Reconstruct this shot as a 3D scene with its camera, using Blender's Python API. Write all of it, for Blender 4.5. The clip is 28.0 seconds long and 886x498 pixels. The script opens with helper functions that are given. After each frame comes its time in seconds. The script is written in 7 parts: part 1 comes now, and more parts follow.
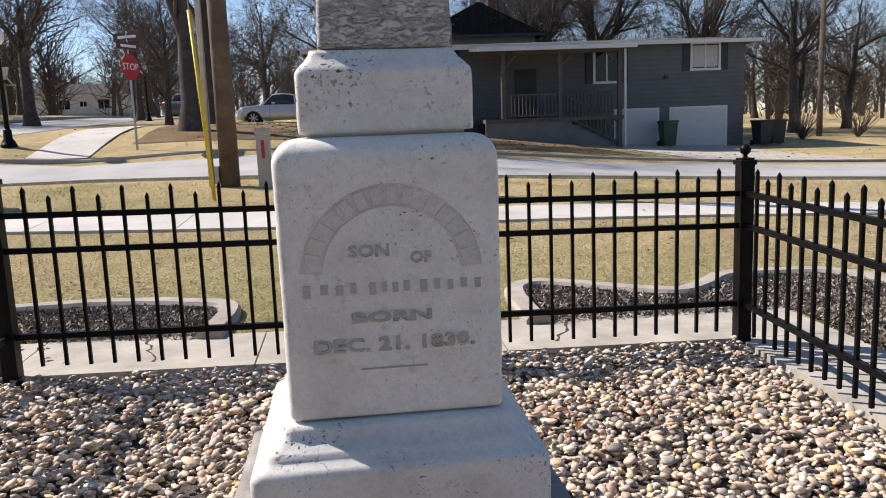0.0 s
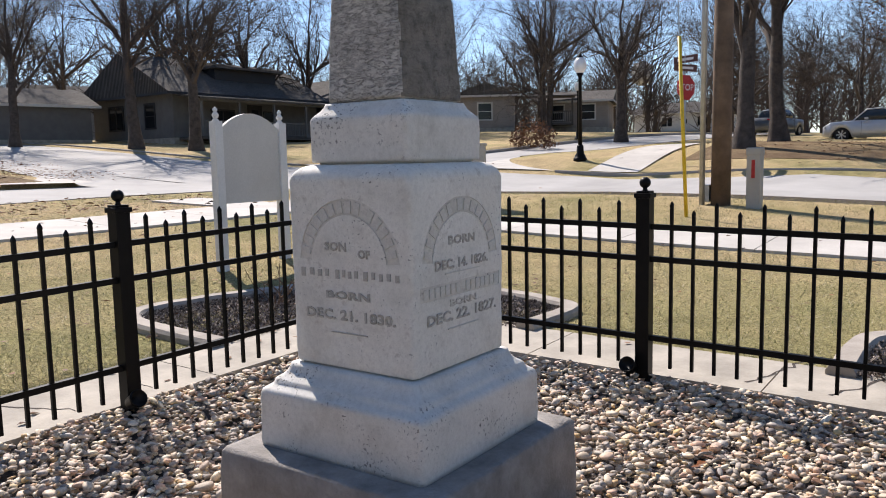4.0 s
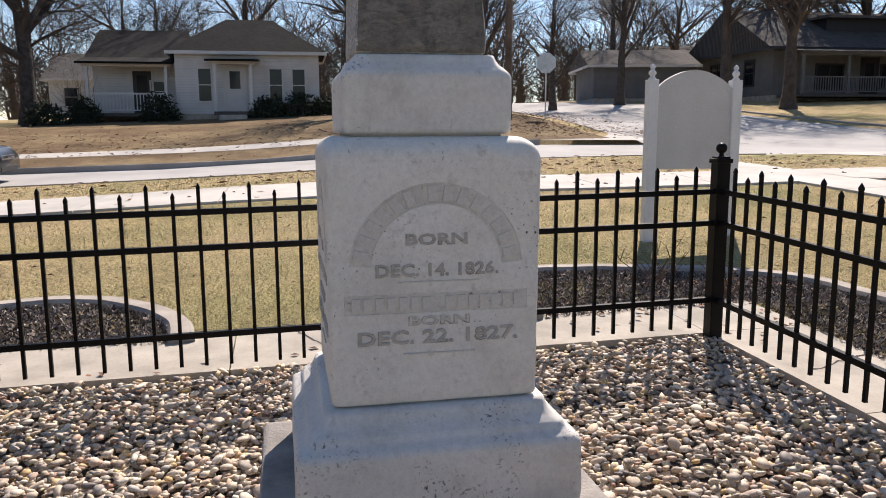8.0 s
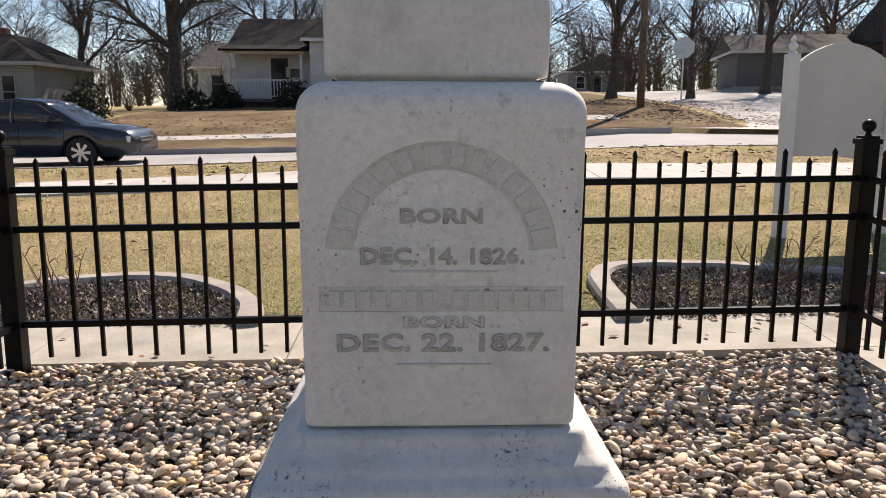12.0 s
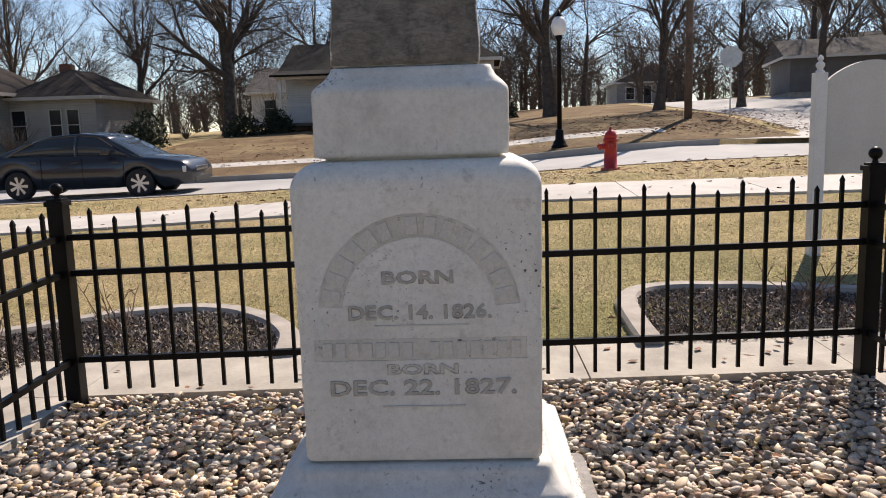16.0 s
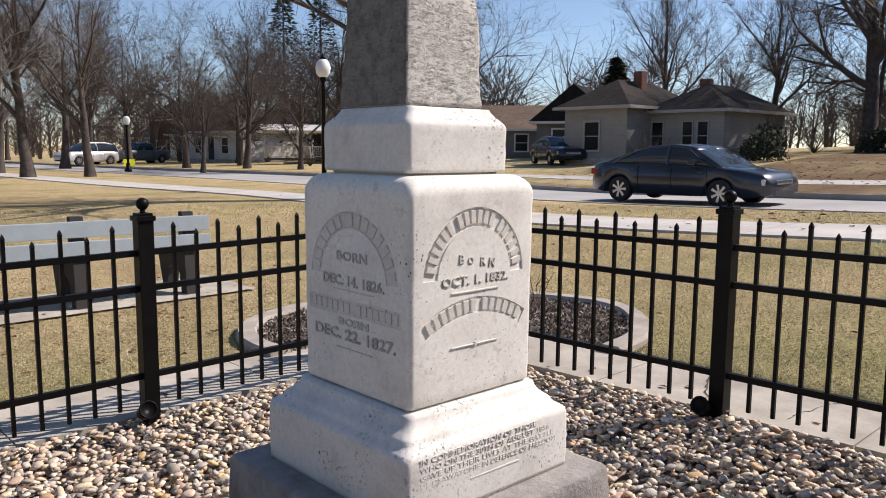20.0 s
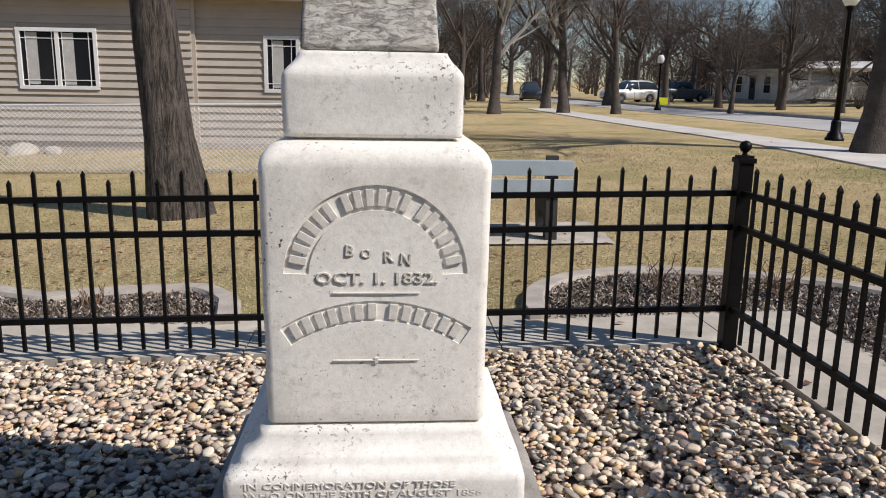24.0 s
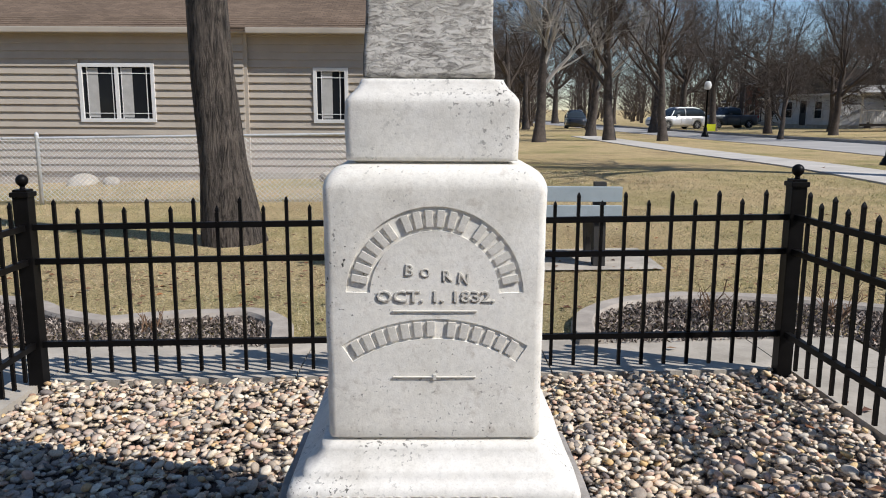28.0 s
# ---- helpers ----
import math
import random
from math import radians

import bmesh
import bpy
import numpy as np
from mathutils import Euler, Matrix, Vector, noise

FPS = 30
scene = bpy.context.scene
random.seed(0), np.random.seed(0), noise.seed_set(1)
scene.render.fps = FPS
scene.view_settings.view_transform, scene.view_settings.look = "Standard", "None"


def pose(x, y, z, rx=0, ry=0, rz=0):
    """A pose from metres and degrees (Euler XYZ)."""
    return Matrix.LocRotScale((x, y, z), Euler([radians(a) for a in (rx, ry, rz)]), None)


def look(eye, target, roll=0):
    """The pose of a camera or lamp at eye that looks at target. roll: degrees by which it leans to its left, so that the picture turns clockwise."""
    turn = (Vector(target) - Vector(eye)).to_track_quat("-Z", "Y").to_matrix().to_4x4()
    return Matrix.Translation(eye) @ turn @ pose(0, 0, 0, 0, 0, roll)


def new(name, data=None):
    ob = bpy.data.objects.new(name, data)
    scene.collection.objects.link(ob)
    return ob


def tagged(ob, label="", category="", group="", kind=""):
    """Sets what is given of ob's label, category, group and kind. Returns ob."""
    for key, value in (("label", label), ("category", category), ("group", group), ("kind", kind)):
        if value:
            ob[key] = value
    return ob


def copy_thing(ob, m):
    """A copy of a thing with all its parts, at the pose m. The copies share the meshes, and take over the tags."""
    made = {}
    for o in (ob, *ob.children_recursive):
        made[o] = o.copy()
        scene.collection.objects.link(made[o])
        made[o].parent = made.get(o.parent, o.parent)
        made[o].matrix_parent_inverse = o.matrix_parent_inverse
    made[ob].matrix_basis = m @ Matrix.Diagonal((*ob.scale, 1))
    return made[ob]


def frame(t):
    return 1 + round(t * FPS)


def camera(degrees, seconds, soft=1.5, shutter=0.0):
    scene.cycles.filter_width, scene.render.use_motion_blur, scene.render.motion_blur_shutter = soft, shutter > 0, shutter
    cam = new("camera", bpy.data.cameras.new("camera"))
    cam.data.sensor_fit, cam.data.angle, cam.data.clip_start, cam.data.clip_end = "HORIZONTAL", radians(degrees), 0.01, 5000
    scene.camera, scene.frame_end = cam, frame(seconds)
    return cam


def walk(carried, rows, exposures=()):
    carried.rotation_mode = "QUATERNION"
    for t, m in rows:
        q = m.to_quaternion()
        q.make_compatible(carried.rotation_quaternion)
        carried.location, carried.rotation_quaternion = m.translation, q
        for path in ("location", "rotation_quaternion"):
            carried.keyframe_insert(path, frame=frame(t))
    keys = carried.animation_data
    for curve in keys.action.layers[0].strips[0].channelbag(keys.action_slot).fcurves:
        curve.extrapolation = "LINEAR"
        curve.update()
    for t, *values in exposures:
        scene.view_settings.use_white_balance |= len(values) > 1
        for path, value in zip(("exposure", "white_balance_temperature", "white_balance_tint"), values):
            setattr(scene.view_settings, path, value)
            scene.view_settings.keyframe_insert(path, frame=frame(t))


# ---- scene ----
cam = camera(59.2, 28.0, 1.0)

PATH = [
    (0, (-0.016, -1.981, 1.196), (0.172, -0.014, 0.887), -2.2),
    (0.5, (0.024, -1.985, 1.202), (0.232, -0.019, 0.897), -2.5),
    (1, (0.118, -2.009, 1.211), (0.295, -0.039, 0.914), -2.6),
    (1.5, (0.275, -2.06, 1.227), (0.308, -0.081, 0.944), -2.2),
    (2, (0.463, -2.067, 1.233), (0.29, -0.092, 0.966), -2.1),
    (2.5, (0.724, -2.029, 1.217), (0.331, -0.084, 0.961), -2.0),
    (3, (1.064, -1.994, 1.213), (0.449, -0.108, 0.963), -1.6),
    (3.5, (1.392, -2.024, 1.206), (0.504, -0.248, 0.967), -1.5),
    (4, (1.653, -1.992, 1.188), (0.47, -0.395, 0.963), -1.2),
    (4.5, (1.868, -1.921, 1.203), (0.457, -0.521, 0.983), -1.1),
    (6.5, (2.186, -1.043, 1.2), (0.353, -0.28, 0.96), -0.7),
    (7, (2.189, -0.762, 1.212), (0.308, -0.133, 0.948), -0.5),
    (7.5, (2.143, -0.557, 1.197), (0.228, -0.059, 0.91), -0.3),
    (8, (2.031, -0.34, 1.206), (0.088, 0.018, 0.895), -0.2),
    (8.5, (1.929, -0.18, 1.209), (-0.031, 0.053, 0.887), -0.2),
    (9, (1.83, -0.075, 1.198), (-0.138, 0.072, 0.876), 0.0),
    (9.5, (1.724, -0.045, 1.179), (-0.25, 0.047, 0.867), 0.4),
    (10, (1.667, -0.046, 1.162), (-0.309, 0.017, 0.86), 0.5),
    (10.5, (1.644, -0.042, 1.144), (-0.333, 0.01, 0.844), 0.6),
    (11, (1.635, -0.042, 1.135), (-0.341, 0.005, 0.829), 0.6),
    (11.5, (1.63, -0.046, 1.125), (-0.343, -0.007, 0.804), 0.5),
    (12, (1.632, -0.049, 1.123), (-0.339, -0.018, 0.785), 0.3),
    (12.5, (1.633, -0.054, 1.116), (-0.336, -0.03, 0.765), 0.0),
    (14.5, (1.636, -0.046, 1.108), (-0.333, -0.024, 0.754), -0.9),
    (15, (1.654, -0.036, 1.118), (-0.317, -0.025, 0.776), -1.0),
    (15.5, (1.742, 0.025, 1.173), (-0.231, -0.001, 0.849), -1.2),
    (16, (1.815, 0.106, 1.238), (-0.16, 0.0, 0.94), -1.7),
    (16.5, (1.85, 0.277, 1.238), (-0.119, 0.057, 0.965), -2.2),
    (17, (1.838, 0.503, 1.239), (-0.107, 0.112, 0.99), -2.8),
    (17.5, (1.871, 0.771, 1.24), (-0.025, 0.179, 1.007), -3.1),
    (18, (1.883, 1.07, 1.252), (0.074, 0.249, 1.025), -3.0),
    (18.5, (1.823, 1.295, 1.243), (0.125, 0.261, 1.022), -2.9),
    (19, (1.774, 1.461, 1.244), (0.225, 0.217, 1.01), -1.9),
    (19.5, (1.695, 1.668, 1.242), (0.276, 0.281, 0.993), -0.7),
    (20, (1.533, 1.779, 1.254), (0.216, 0.296, 1.001), 0.5),
    (20.5, (1.301, 1.819, 1.269), (0.078, 0.258, 1.008), 1.3),
    (22.5, (0.372, 1.883, 1.289), (-0.212, 0.004, 0.93), 0.9),
    (23, (0.199, 1.846, 1.289), (-0.167, -0.082, 0.907), 0.8),
    (23.5, (0.053, 1.862, 1.308), (-0.149, -0.086, 0.903), 0.9),
    (24, (-0.038, 1.856, 1.313), (-0.139, -0.096, 0.891), 1.0),
    (24.5, (-0.049, 1.845, 1.312), (-0.098, -0.107, 0.878), 1.2),
    (25, (-0.041, 1.829, 1.31), (-0.058, -0.121, 0.867), 1.3),
    (25.5, (-0.034, 1.814, 1.308), (-0.039, -0.135, 0.863), 1.4),
    (26, (-0.031, 1.808, 1.306), (-0.031, -0.142, 0.862), 1.3),
    (26.5, (-0.023, 1.805, 1.307), (-0.019, -0.148, 0.875), 0.9),
    (27, (-0.022, 1.802, 1.305), (-0.012, -0.155, 0.893), 0.5),
    (27.5, (-0.024, 1.814, 1.309), (-0.01, -0.149, 0.926), 0.3),
    (28, (-0.009, 1.909, 1.304), (0.005, -0.059, 0.952), 0.3),
]
walk(cam, [(t, look(eye, target, roll)) for t, eye, target, roll in PATH], [(0, 0.86, 6650, 14), (3, 0.88, 6650, 14), (8, 0.86, 7050, 16), (12, 0.86, 7350, 16), (15.5, 0.86, 7300, 16), (17, 0.64, 6850, 15), (20, 0.64, 6700, 16), (24, 0.43, 6550, 12), (28, 0.43, 6300, 10)])


# ---- the place ----
# ---- light ----
HIGH = 43.5
SUN = Vector((-0.895 * math.cos(radians(HIGH)), 0.446 * math.cos(radians(HIGH)), math.sin(radians(HIGH))))
world = bpy.data.worlds.new("sky")
scene.world = world
world.use_nodes = True
wn, wl = world.node_tree.nodes, world.node_tree.links
sky = wn.new("ShaderNodeTexSky")
sky.sky_type, sky.sun_disc = "NISHITA", False
sky.sun_elevation = radians(HIGH)
sky.sun_rotation = math.atan2(SUN.x, SUN.y)
sky.altitude = 900
sky.air_density, sky.dust_density, sky.ozone_density = 1.0, 0.0, 3.0
wn["Background"].inputs["Strength"].default_value = 0.085
wl.new(sky.outputs[0], wn["Background"].inputs["Color"])
lamp = bpy.data.lights.new("sun", "SUN")
lamp.energy, lamp.angle, lamp.color = 4.0, radians(0.55), (1.0, 0.95, 0.89)
sun = new("sun", lamp)
sun.matrix_world = look(SUN * 50, (0, 0, 0))


# ---- materials ----
def nodes_of(name):
    m = bpy.data.materials.new(name)
    m.use_nodes = True
    t = m.node_tree
    return m, t.nodes, t.links, t.nodes["Principled BSDF"]


def ramp(n, l, fac, stops):
    r = n.new("ShaderNodeValToRGB")
    e = r.color_ramp.elements
    while len(e) < len(stops):
        e.new(0.5)
    for k, (p, c) in zip(e, stops):
        k.position, k.color = p, (*c, 1) if len(c) == 3 else c
    l.new(fac, r.inputs[0])
    return r.outputs[0]


def noise_tex(n, l, co, scale, detail=6, rough=0.6, dist=0.0):
    x = n.new("ShaderNodeTexNoise")
    x.inputs["Scale"].default_value, x.inputs["Detail"].default_value = scale, detail
    x.inputs["Roughness"].default_value, x.inputs["Distortion"].default_value = rough, dist
    l.new(co, x.inputs["Vector"])
    return x.outputs["Fac"]


def mixed(n, l, fac, a, b, mode="MIX"):
    x = n.new("ShaderNodeMix")
    x.data_type, x.blend_type = "RGBA", mode
    for s, v in ((x.inputs[0], fac), (x.inputs[6], a), (x.inputs[7], b)):
        if isinstance(v, (int, float)):
            s.default_value = v
        elif isinstance(v, tuple):
            s.default_value = (*v, 1)
        else:
            l.new(v, s)
    return x.outputs[2]


def coords(n, which="Object"):
    return n.new("ShaderNodeTexCoord").outputs[which]


def bumped(n, l, bsdf, height, strength, distance):
    b = n.new("ShaderNodeBump")
    b.inputs["Strength"].default_value, b.inputs["Distance"].default_value = strength, distance
    l.new(height, b.inputs["Height"])
    l.new(b.outputs[0], bsdf.inputs["Normal"])


def plain(name, c, rough=0.6, metal=0.0, vary=0.15, scale=6.0, fine=90.0, bump=0.15, dist=0.003):
    """A surface with stains at one scale and grain at another."""
    m, n, l, b = nodes_of(name)
    co = coords(n)
    big, small = noise_tex(n, l, co, scale, 4), noise_tex(n, l, co, fine, 5)
    lo, hi = tuple(v * (1 - vary) for v in c), tuple(min(1, v * (1 + vary)) for v in c)
    base = ramp(n, l, big, [(0.3, lo), (0.7, hi)])
    grain = ramp(n, l, small, [(0.25, (0.8, 0.8, 0.8)), (0.75, (1, 1, 1))])
    l.new(mixed(n, l, 0.7, base, grain, "MULTIPLY"), b.inputs["Base Color"])
    b.inputs["Roughness"].default_value, b.inputs["Metallic"].default_value = rough, metal
    bumped(n, l, b, small, bump, dist)
    return m


def marble(name, base, spots=0.5, stain=(0.42, 0.38, 0.33), stain_at=0.62, crack=0.0):
    """Old white-painted marble: warm stains, lichen specks, hairline crazing."""
    m, n, l, b = nodes_of(name)
    co = coords(n)
    cloud, mid = noise_tex(n, l, co, 5.5, 8, 0.65), noise_tex(n, l, co, 22, 8, 0.7)
    fine, speck = noise_tex(n, l, co, 60, 6), noise_tex(n, l, co, 105, 3, 0.5)
    col = ramp(n, l, cloud, [(0.3, (base[0] * 0.76, base[1] * 0.745, base[2] * 0.72)), (0.46, (base[0] * 0.93, base[1] * 0.925, base[2] * 0.91)), (0.62, base)])
    col = mixed(n, l, ramp(n, l, mid, [(stain_at, (0, 0, 0)), (stain_at + 0.18, (0.75, 0.75, 0.75))]), col, stain)
    where = ramp(n, l, noise_tex(n, l, co, 7, 3), [(0.48, (0, 0, 0)), (0.68, (1, 1, 1))])
    dots = ramp(n, l, speck, [(0.70 - 0.06 * spots, (0, 0, 0)), (0.73 - 0.06 * spots, (1, 1, 1))])
    col = mixed(n, l, mixed(n, l, 1.0, where, dots, "MULTIPLY"), col, (0.06, 0.057, 0.05))
    pit = noise_tex(n, l, co, 190, 4, 0.7)
    col = mixed(n, l, 0.3, col, ramp(n, l, fine, [(0.36, (0.70, 0.69, 0.68)), (0.58, (1, 1, 1))]), "MULTIPLY")
    col = mixed(n, l, 0.28, col, ramp(n, l, pit, [(0.34, (0.6, 0.59, 0.57)), (0.5, (1, 1, 1))]), "MULTIPLY")
    height = mixed(n, l, 0.5, fine, pit)
    if crack:
        flat = n.new("ShaderNodeMapping")
        flat.inputs["Scale"].default_value = (1.0, 1.0, 2.6)
        l.new(co, flat.inputs["Vector"])
        wrinkle = noise_tex(n, l, flat.outputs[0], 34, 9, 0.72, 1.1)
        gap = ramp(n, l, wrinkle, [(0.36, (0.12, 0.11, 0.10)), (0.46, (0.62, 0.61, 0.60)), (0.54, (1, 1, 1))])
        worn = ramp(n, l, noise_tex(n, l, co, 6, 5), [(0.34, (1, 1, 1)), (0.66, (0.45, 0.45, 0.45))])
        col = mixed(n, l, mixed(n, l, 1.0, worn, (crack, crack, crack), "MULTIPLY"), col, mixed(n, l, 1.0, col, gap, "MULTIPLY"))
        height = mixed(n, l, 0.65, mid, gap)
    l.new(col, b.inputs["Base Color"])
    b.inputs["Roughness"].default_value = 0.72
    bumped(n, l, b, height, 0.3 + crack * 0.6, 0.003 + crack * 0.006)
    return m


def islands(name, stops, rough=0.6, per="island", bump=0.2, fine=60.0):
    """Pieces that each take a colour of their own from a palette."""
    m, n, l, b = nodes_of(name)
    if per == "island":
        r = n.new("ShaderNodeNewGeometry").outputs["Random Per Island"]
    else:
        r = n.new("ShaderNodeObjectInfo").outputs["Random"]
    col = ramp(n, l, r, stops)
    co = coords(n)
    g = noise_tex(n, l, co, fine, 6)
    col = mixed(n, l, 0.8, col, ramp(n, l, g, [(0.3, (0.62, 0.6, 0.58)), (0.65, (1, 1, 1))]), "MULTIPLY")
    l.new(col, b.inputs["Base Color"])
    b.inputs["Roughness"].default_value = rough
    bumped(n, l, b, g, bump, 0.002)
    return m


def grass_mat(name, stops, scale, green=None):
    m, n, l, b = nodes_of(name)
    co = coords(n)
    big, mid, small = noise_tex(n, l, co, scale, 6, 0.65), noise_tex(n, l, co, 2.6, 8, 0.7), noise_tex(n, l, co, 44, 8, 0.8)
    col = ramp(n, l, big, stops)
    if green:
        far = n.new("ShaderNodeVectorMath")
        far.operation = "LENGTH"
        l.new(co, far.inputs[0])
        dv = n.new("ShaderNodeMath")
        dv.operation = "DIVIDE"
        dv.inputs[1].default_value = 14
        l.new(far.outputs["Value"], dv.inputs[0])
        ad = n.new("ShaderNodeMath")
        ad.operation = "MULTIPLY_ADD"
        ad.inputs[1].default_value = 0.5
        l.new(noise_tex(n, l, co, 0.9, 6), ad.inputs[0])
        l.new(dv.outputs[0], ad.inputs[2])
        xyz = n.new("ShaderNodeSeparateXYZ")
        l.new(co, xyz.inputs[0])
        north = n.new("ShaderNodeMapRange")
        north.inputs["From Min"].default_value, north.inputs["From Max"].default_value = -4.5, -0.5
        north.inputs["To Min"].default_value = 0.15
        l.new(xyz.outputs["Y"], north.inputs["Value"])
        lush = ramp(n, l, ad.outputs[0], [(0.46, (0.74, 0.74, 0.74)), (0.74, (0, 0, 0))])
        col = mixed(n, l, mixed(n, l, 1.0, lush, north.outputs[0], "MULTIPLY"), col, green)
    col = mixed(n, l, 0.85, col, ramp(n, l, small, [(0.36, (0.22, 0.21, 0.18)), (0.6, (1.3, 1.26, 1.18))]), "MULTIPLY")
    col = mixed(n, l, 0.6, col, ramp(n, l, mid, [(0.3, (0.66, 0.66, 0.6)), (0.7, (1.15, 1.1, 1.0))]), "MULTIPLY")
    l.new(col, b.inputs["Base Color"])
    b.inputs["Roughness"].default_value = 0.95
    b.inputs["Specular IOR Level"].default_value = 0.1
    bumped(n, l, b, small, 0.9, 0.03)
    return m


def glass(name, tint=(0.05, 0.06, 0.07), rough=0.05, spec=0.5):
    m, n, l, b = nodes_of(name)
    b.inputs["Base Color"].default_value = (*tint, 1)
    b.inputs["Roughness"].default_value = rough
    b.inputs["IOR"].default_value = 1.5
    b.inputs["Specular IOR Level"].default_value = spec
    return m


M_MARBLE = marble("white_marble", (0.82, 0.785, 0.715), 0.9, (0.42, 0.36, 0.29), 0.56)
M_CAP = marble("white_marble_cap", (0.75, 0.72, 0.665), 1.6, stain_at=0.6)
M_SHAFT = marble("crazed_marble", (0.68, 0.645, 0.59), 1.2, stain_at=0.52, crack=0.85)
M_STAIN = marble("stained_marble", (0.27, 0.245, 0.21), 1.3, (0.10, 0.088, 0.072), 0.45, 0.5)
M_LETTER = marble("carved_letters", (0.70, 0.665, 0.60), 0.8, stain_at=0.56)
M_DARKLET = marble("soiled_dim_letters", (0.52, 0.485, 0.43), 1.4, stain_at=0.5)
M_GRIME_SHADE = marble("grime_shade_round_letters", (0.60, 0.56, 0.49), 1.6, (0.16, 0.135, 0.105), 0.44)
M_PANELF = marble("shade_toned_panel", (0.72, 0.68, 0.605), 1.2, (0.36, 0.31, 0.25), 0.53)
M_PLINTH = plain("rough_concrete", (0.30, 0.275, 0.25), 0.9, 0, 0.35, 7, 70, 0.6, 0.01)
M_IRON = plain("black_iron", (0.006, 0.0055, 0.0055), 0.42, 0.0, 0.3, 12, 200, 0.08, 0.001)
M_IRON.node_tree.nodes["Principled BSDF"].inputs["Specular IOR Level"].default_value = 0.12
M_CONC = plain("concrete", (0.43, 0.385, 0.32), 0.9, 0, 0.24, 3.5, 60, 0.45, 0.005)
M_CURB = plain("bed_edging", (0.37, 0.325, 0.275), 0.92, 0, 0.22, 5, 60, 0.5, 0.006)
M_WALK = plain("pavement", (0.53, 0.495, 0.445), 0.9, 0, 0.16, 1.2, 50, 0.3, 0.004)
M_ROAD = plain("road", (0.40, 0.385, 0.365), 0.9, 0, 0.16, 0.6, 40, 0.3, 0.004)
M_GUTTER = plain("curb", (0.36, 0.33, 0.30), 0.9, 0, 0.2, 1.0, 40, 0.3, 0.004)
M_SOIL = plain("soil", (0.075, 0.058, 0.048), 0.95, 0, 0.3, 9, 80, 0.8, 0.02)
M_DUST = plain("grit", (0.12, 0.10, 0.085), 0.95, 0, 0.3, 9, 80, 0.8, 0.02)
M_STONE = islands("river_stones", [(0.0, (0.17, 0.14, 0.13)), (0.08, (0.30, 0.26, 0.22)), (0.2, (0.50, 0.40, 0.30)), (0.32, (0.71, 0.57, 0.42)), (0.4, (0.41, 0.37, 0.33)), (0.48, (0.68, 0.44, 0.31)), (0.58, (0.80, 0.64, 0.43)), (0.66, (0.48, 0.45, 0.40)), (0.74, (0.75, 0.60, 0.46)), (0.84, (0.90, 0.83, 0.66)), (0.92, (0.73, 0.50, 0.22)), (0.96, (0.41, 0.24, 0.16)), (1.0, (0.57, 0.54, 0.45))], 0.68, "island", 0.5, 130.0)
M_STONE1 = islands("river_stone", [(0.0, (0.23, 0.20, 0.18)), (0.3, (0.57, 0.46, 0.34)), (0.5, (0.75, 0.61, 0.45)), (0.65, (0.64, 0.40, 0.28)), (0.8, (0.50, 0.46, 0.40)), (1.0, (0.89, 0.77, 0.60))], 0.62, "object")
M_CHIP = islands("mulch_chips", [(0.0, (0.035, 0.028, 0.025)), (0.3, (0.11, 0.085, 0.07)), (0.6, (0.25, 0.20, 0.165)), (1.0, (0.50, 0.43, 0.37))], 0.9)
M_LEAF = islands("dry_leaves", [(0.0, (0.10, 0.035, 0.02)), (0.5, (0.19, 0.095, 0.045)), (0.8, (0.26, 0.15, 0.075)), (1.0, (0.34, 0.11, 0.03))], 0.8)
M_GRASS = grass_mat("winter_grass", [(0.3, (0.42, 0.325, 0.19)), (0.46, (0.60, 0.475, 0.29)), (0.56, (0.48, 0.40, 0.22)), (0.66, (0.33, 0.31, 0.15))], 0.35, (0.36, 0.345, 0.165))
M_LITTER_SHADE = grass_mat("leafy_shaded_turf", [(0.3, (0.15, 0.10, 0.065)), (0.5, (0.25, 0.18, 0.115)), (0.66, (0.35, 0.275, 0.17))], 0.5)
M_BLADE = islands("grass_blades", [(0.0, (0.15, 0.18, 0.06)), (0.35, (0.29, 0.29, 0.115)), (0.6, (0.50, 0.43, 0.24)), (1.0, (0.78, 0.68, 0.48))], 0.9)
M_BARK = plain("bark", (0.075, 0.06, 0.05), 0.95, 0, 0.4, 5, 30, 0.9, 0.03)
M_FURROW, fn, fl, fb = nodes_of("furrowed_bark")
fm = fn.new("ShaderNodeMapping")
fm.inputs["Scale"].default_value = (1.0, 1.0, 0.16)
fl.new(coords(fn), fm.inputs["Vector"])
fw = noise_tex(fn, fl, fm.outputs[0], 26, 7, 0.7, 0.6)
fl.new(mixed(fn, fl, 0.5, ramp(fn, fl, fw, [(0.38, (0.028, 0.022, 0.018)), (0.6, (0.19, 0.155, 0.125))]), ramp(fn, fl, noise_tex(fn, fl, coords(fn), 3, 5), [(0.3, (0.5, 0.5, 0.5)), (0.7, (1.1, 1.1, 1.1))]), "MULTIPLY"), fb.inputs["Base Color"])
fb.inputs["Roughness"].default_value = 0.95
bumped(fn, fl, fb, fw, 1.0, 0.12)
M_TWIG = plain("branches", (0.085, 0.066, 0.054), 0.95, 0, 0.3, 1, 12, 0.4, 0.01)
M_TWIG2 = plain("pale_branches", (0.36, 0.33, 0.29), 0.95, 0, 0.4, 1, 12, 0.4, 0.01)
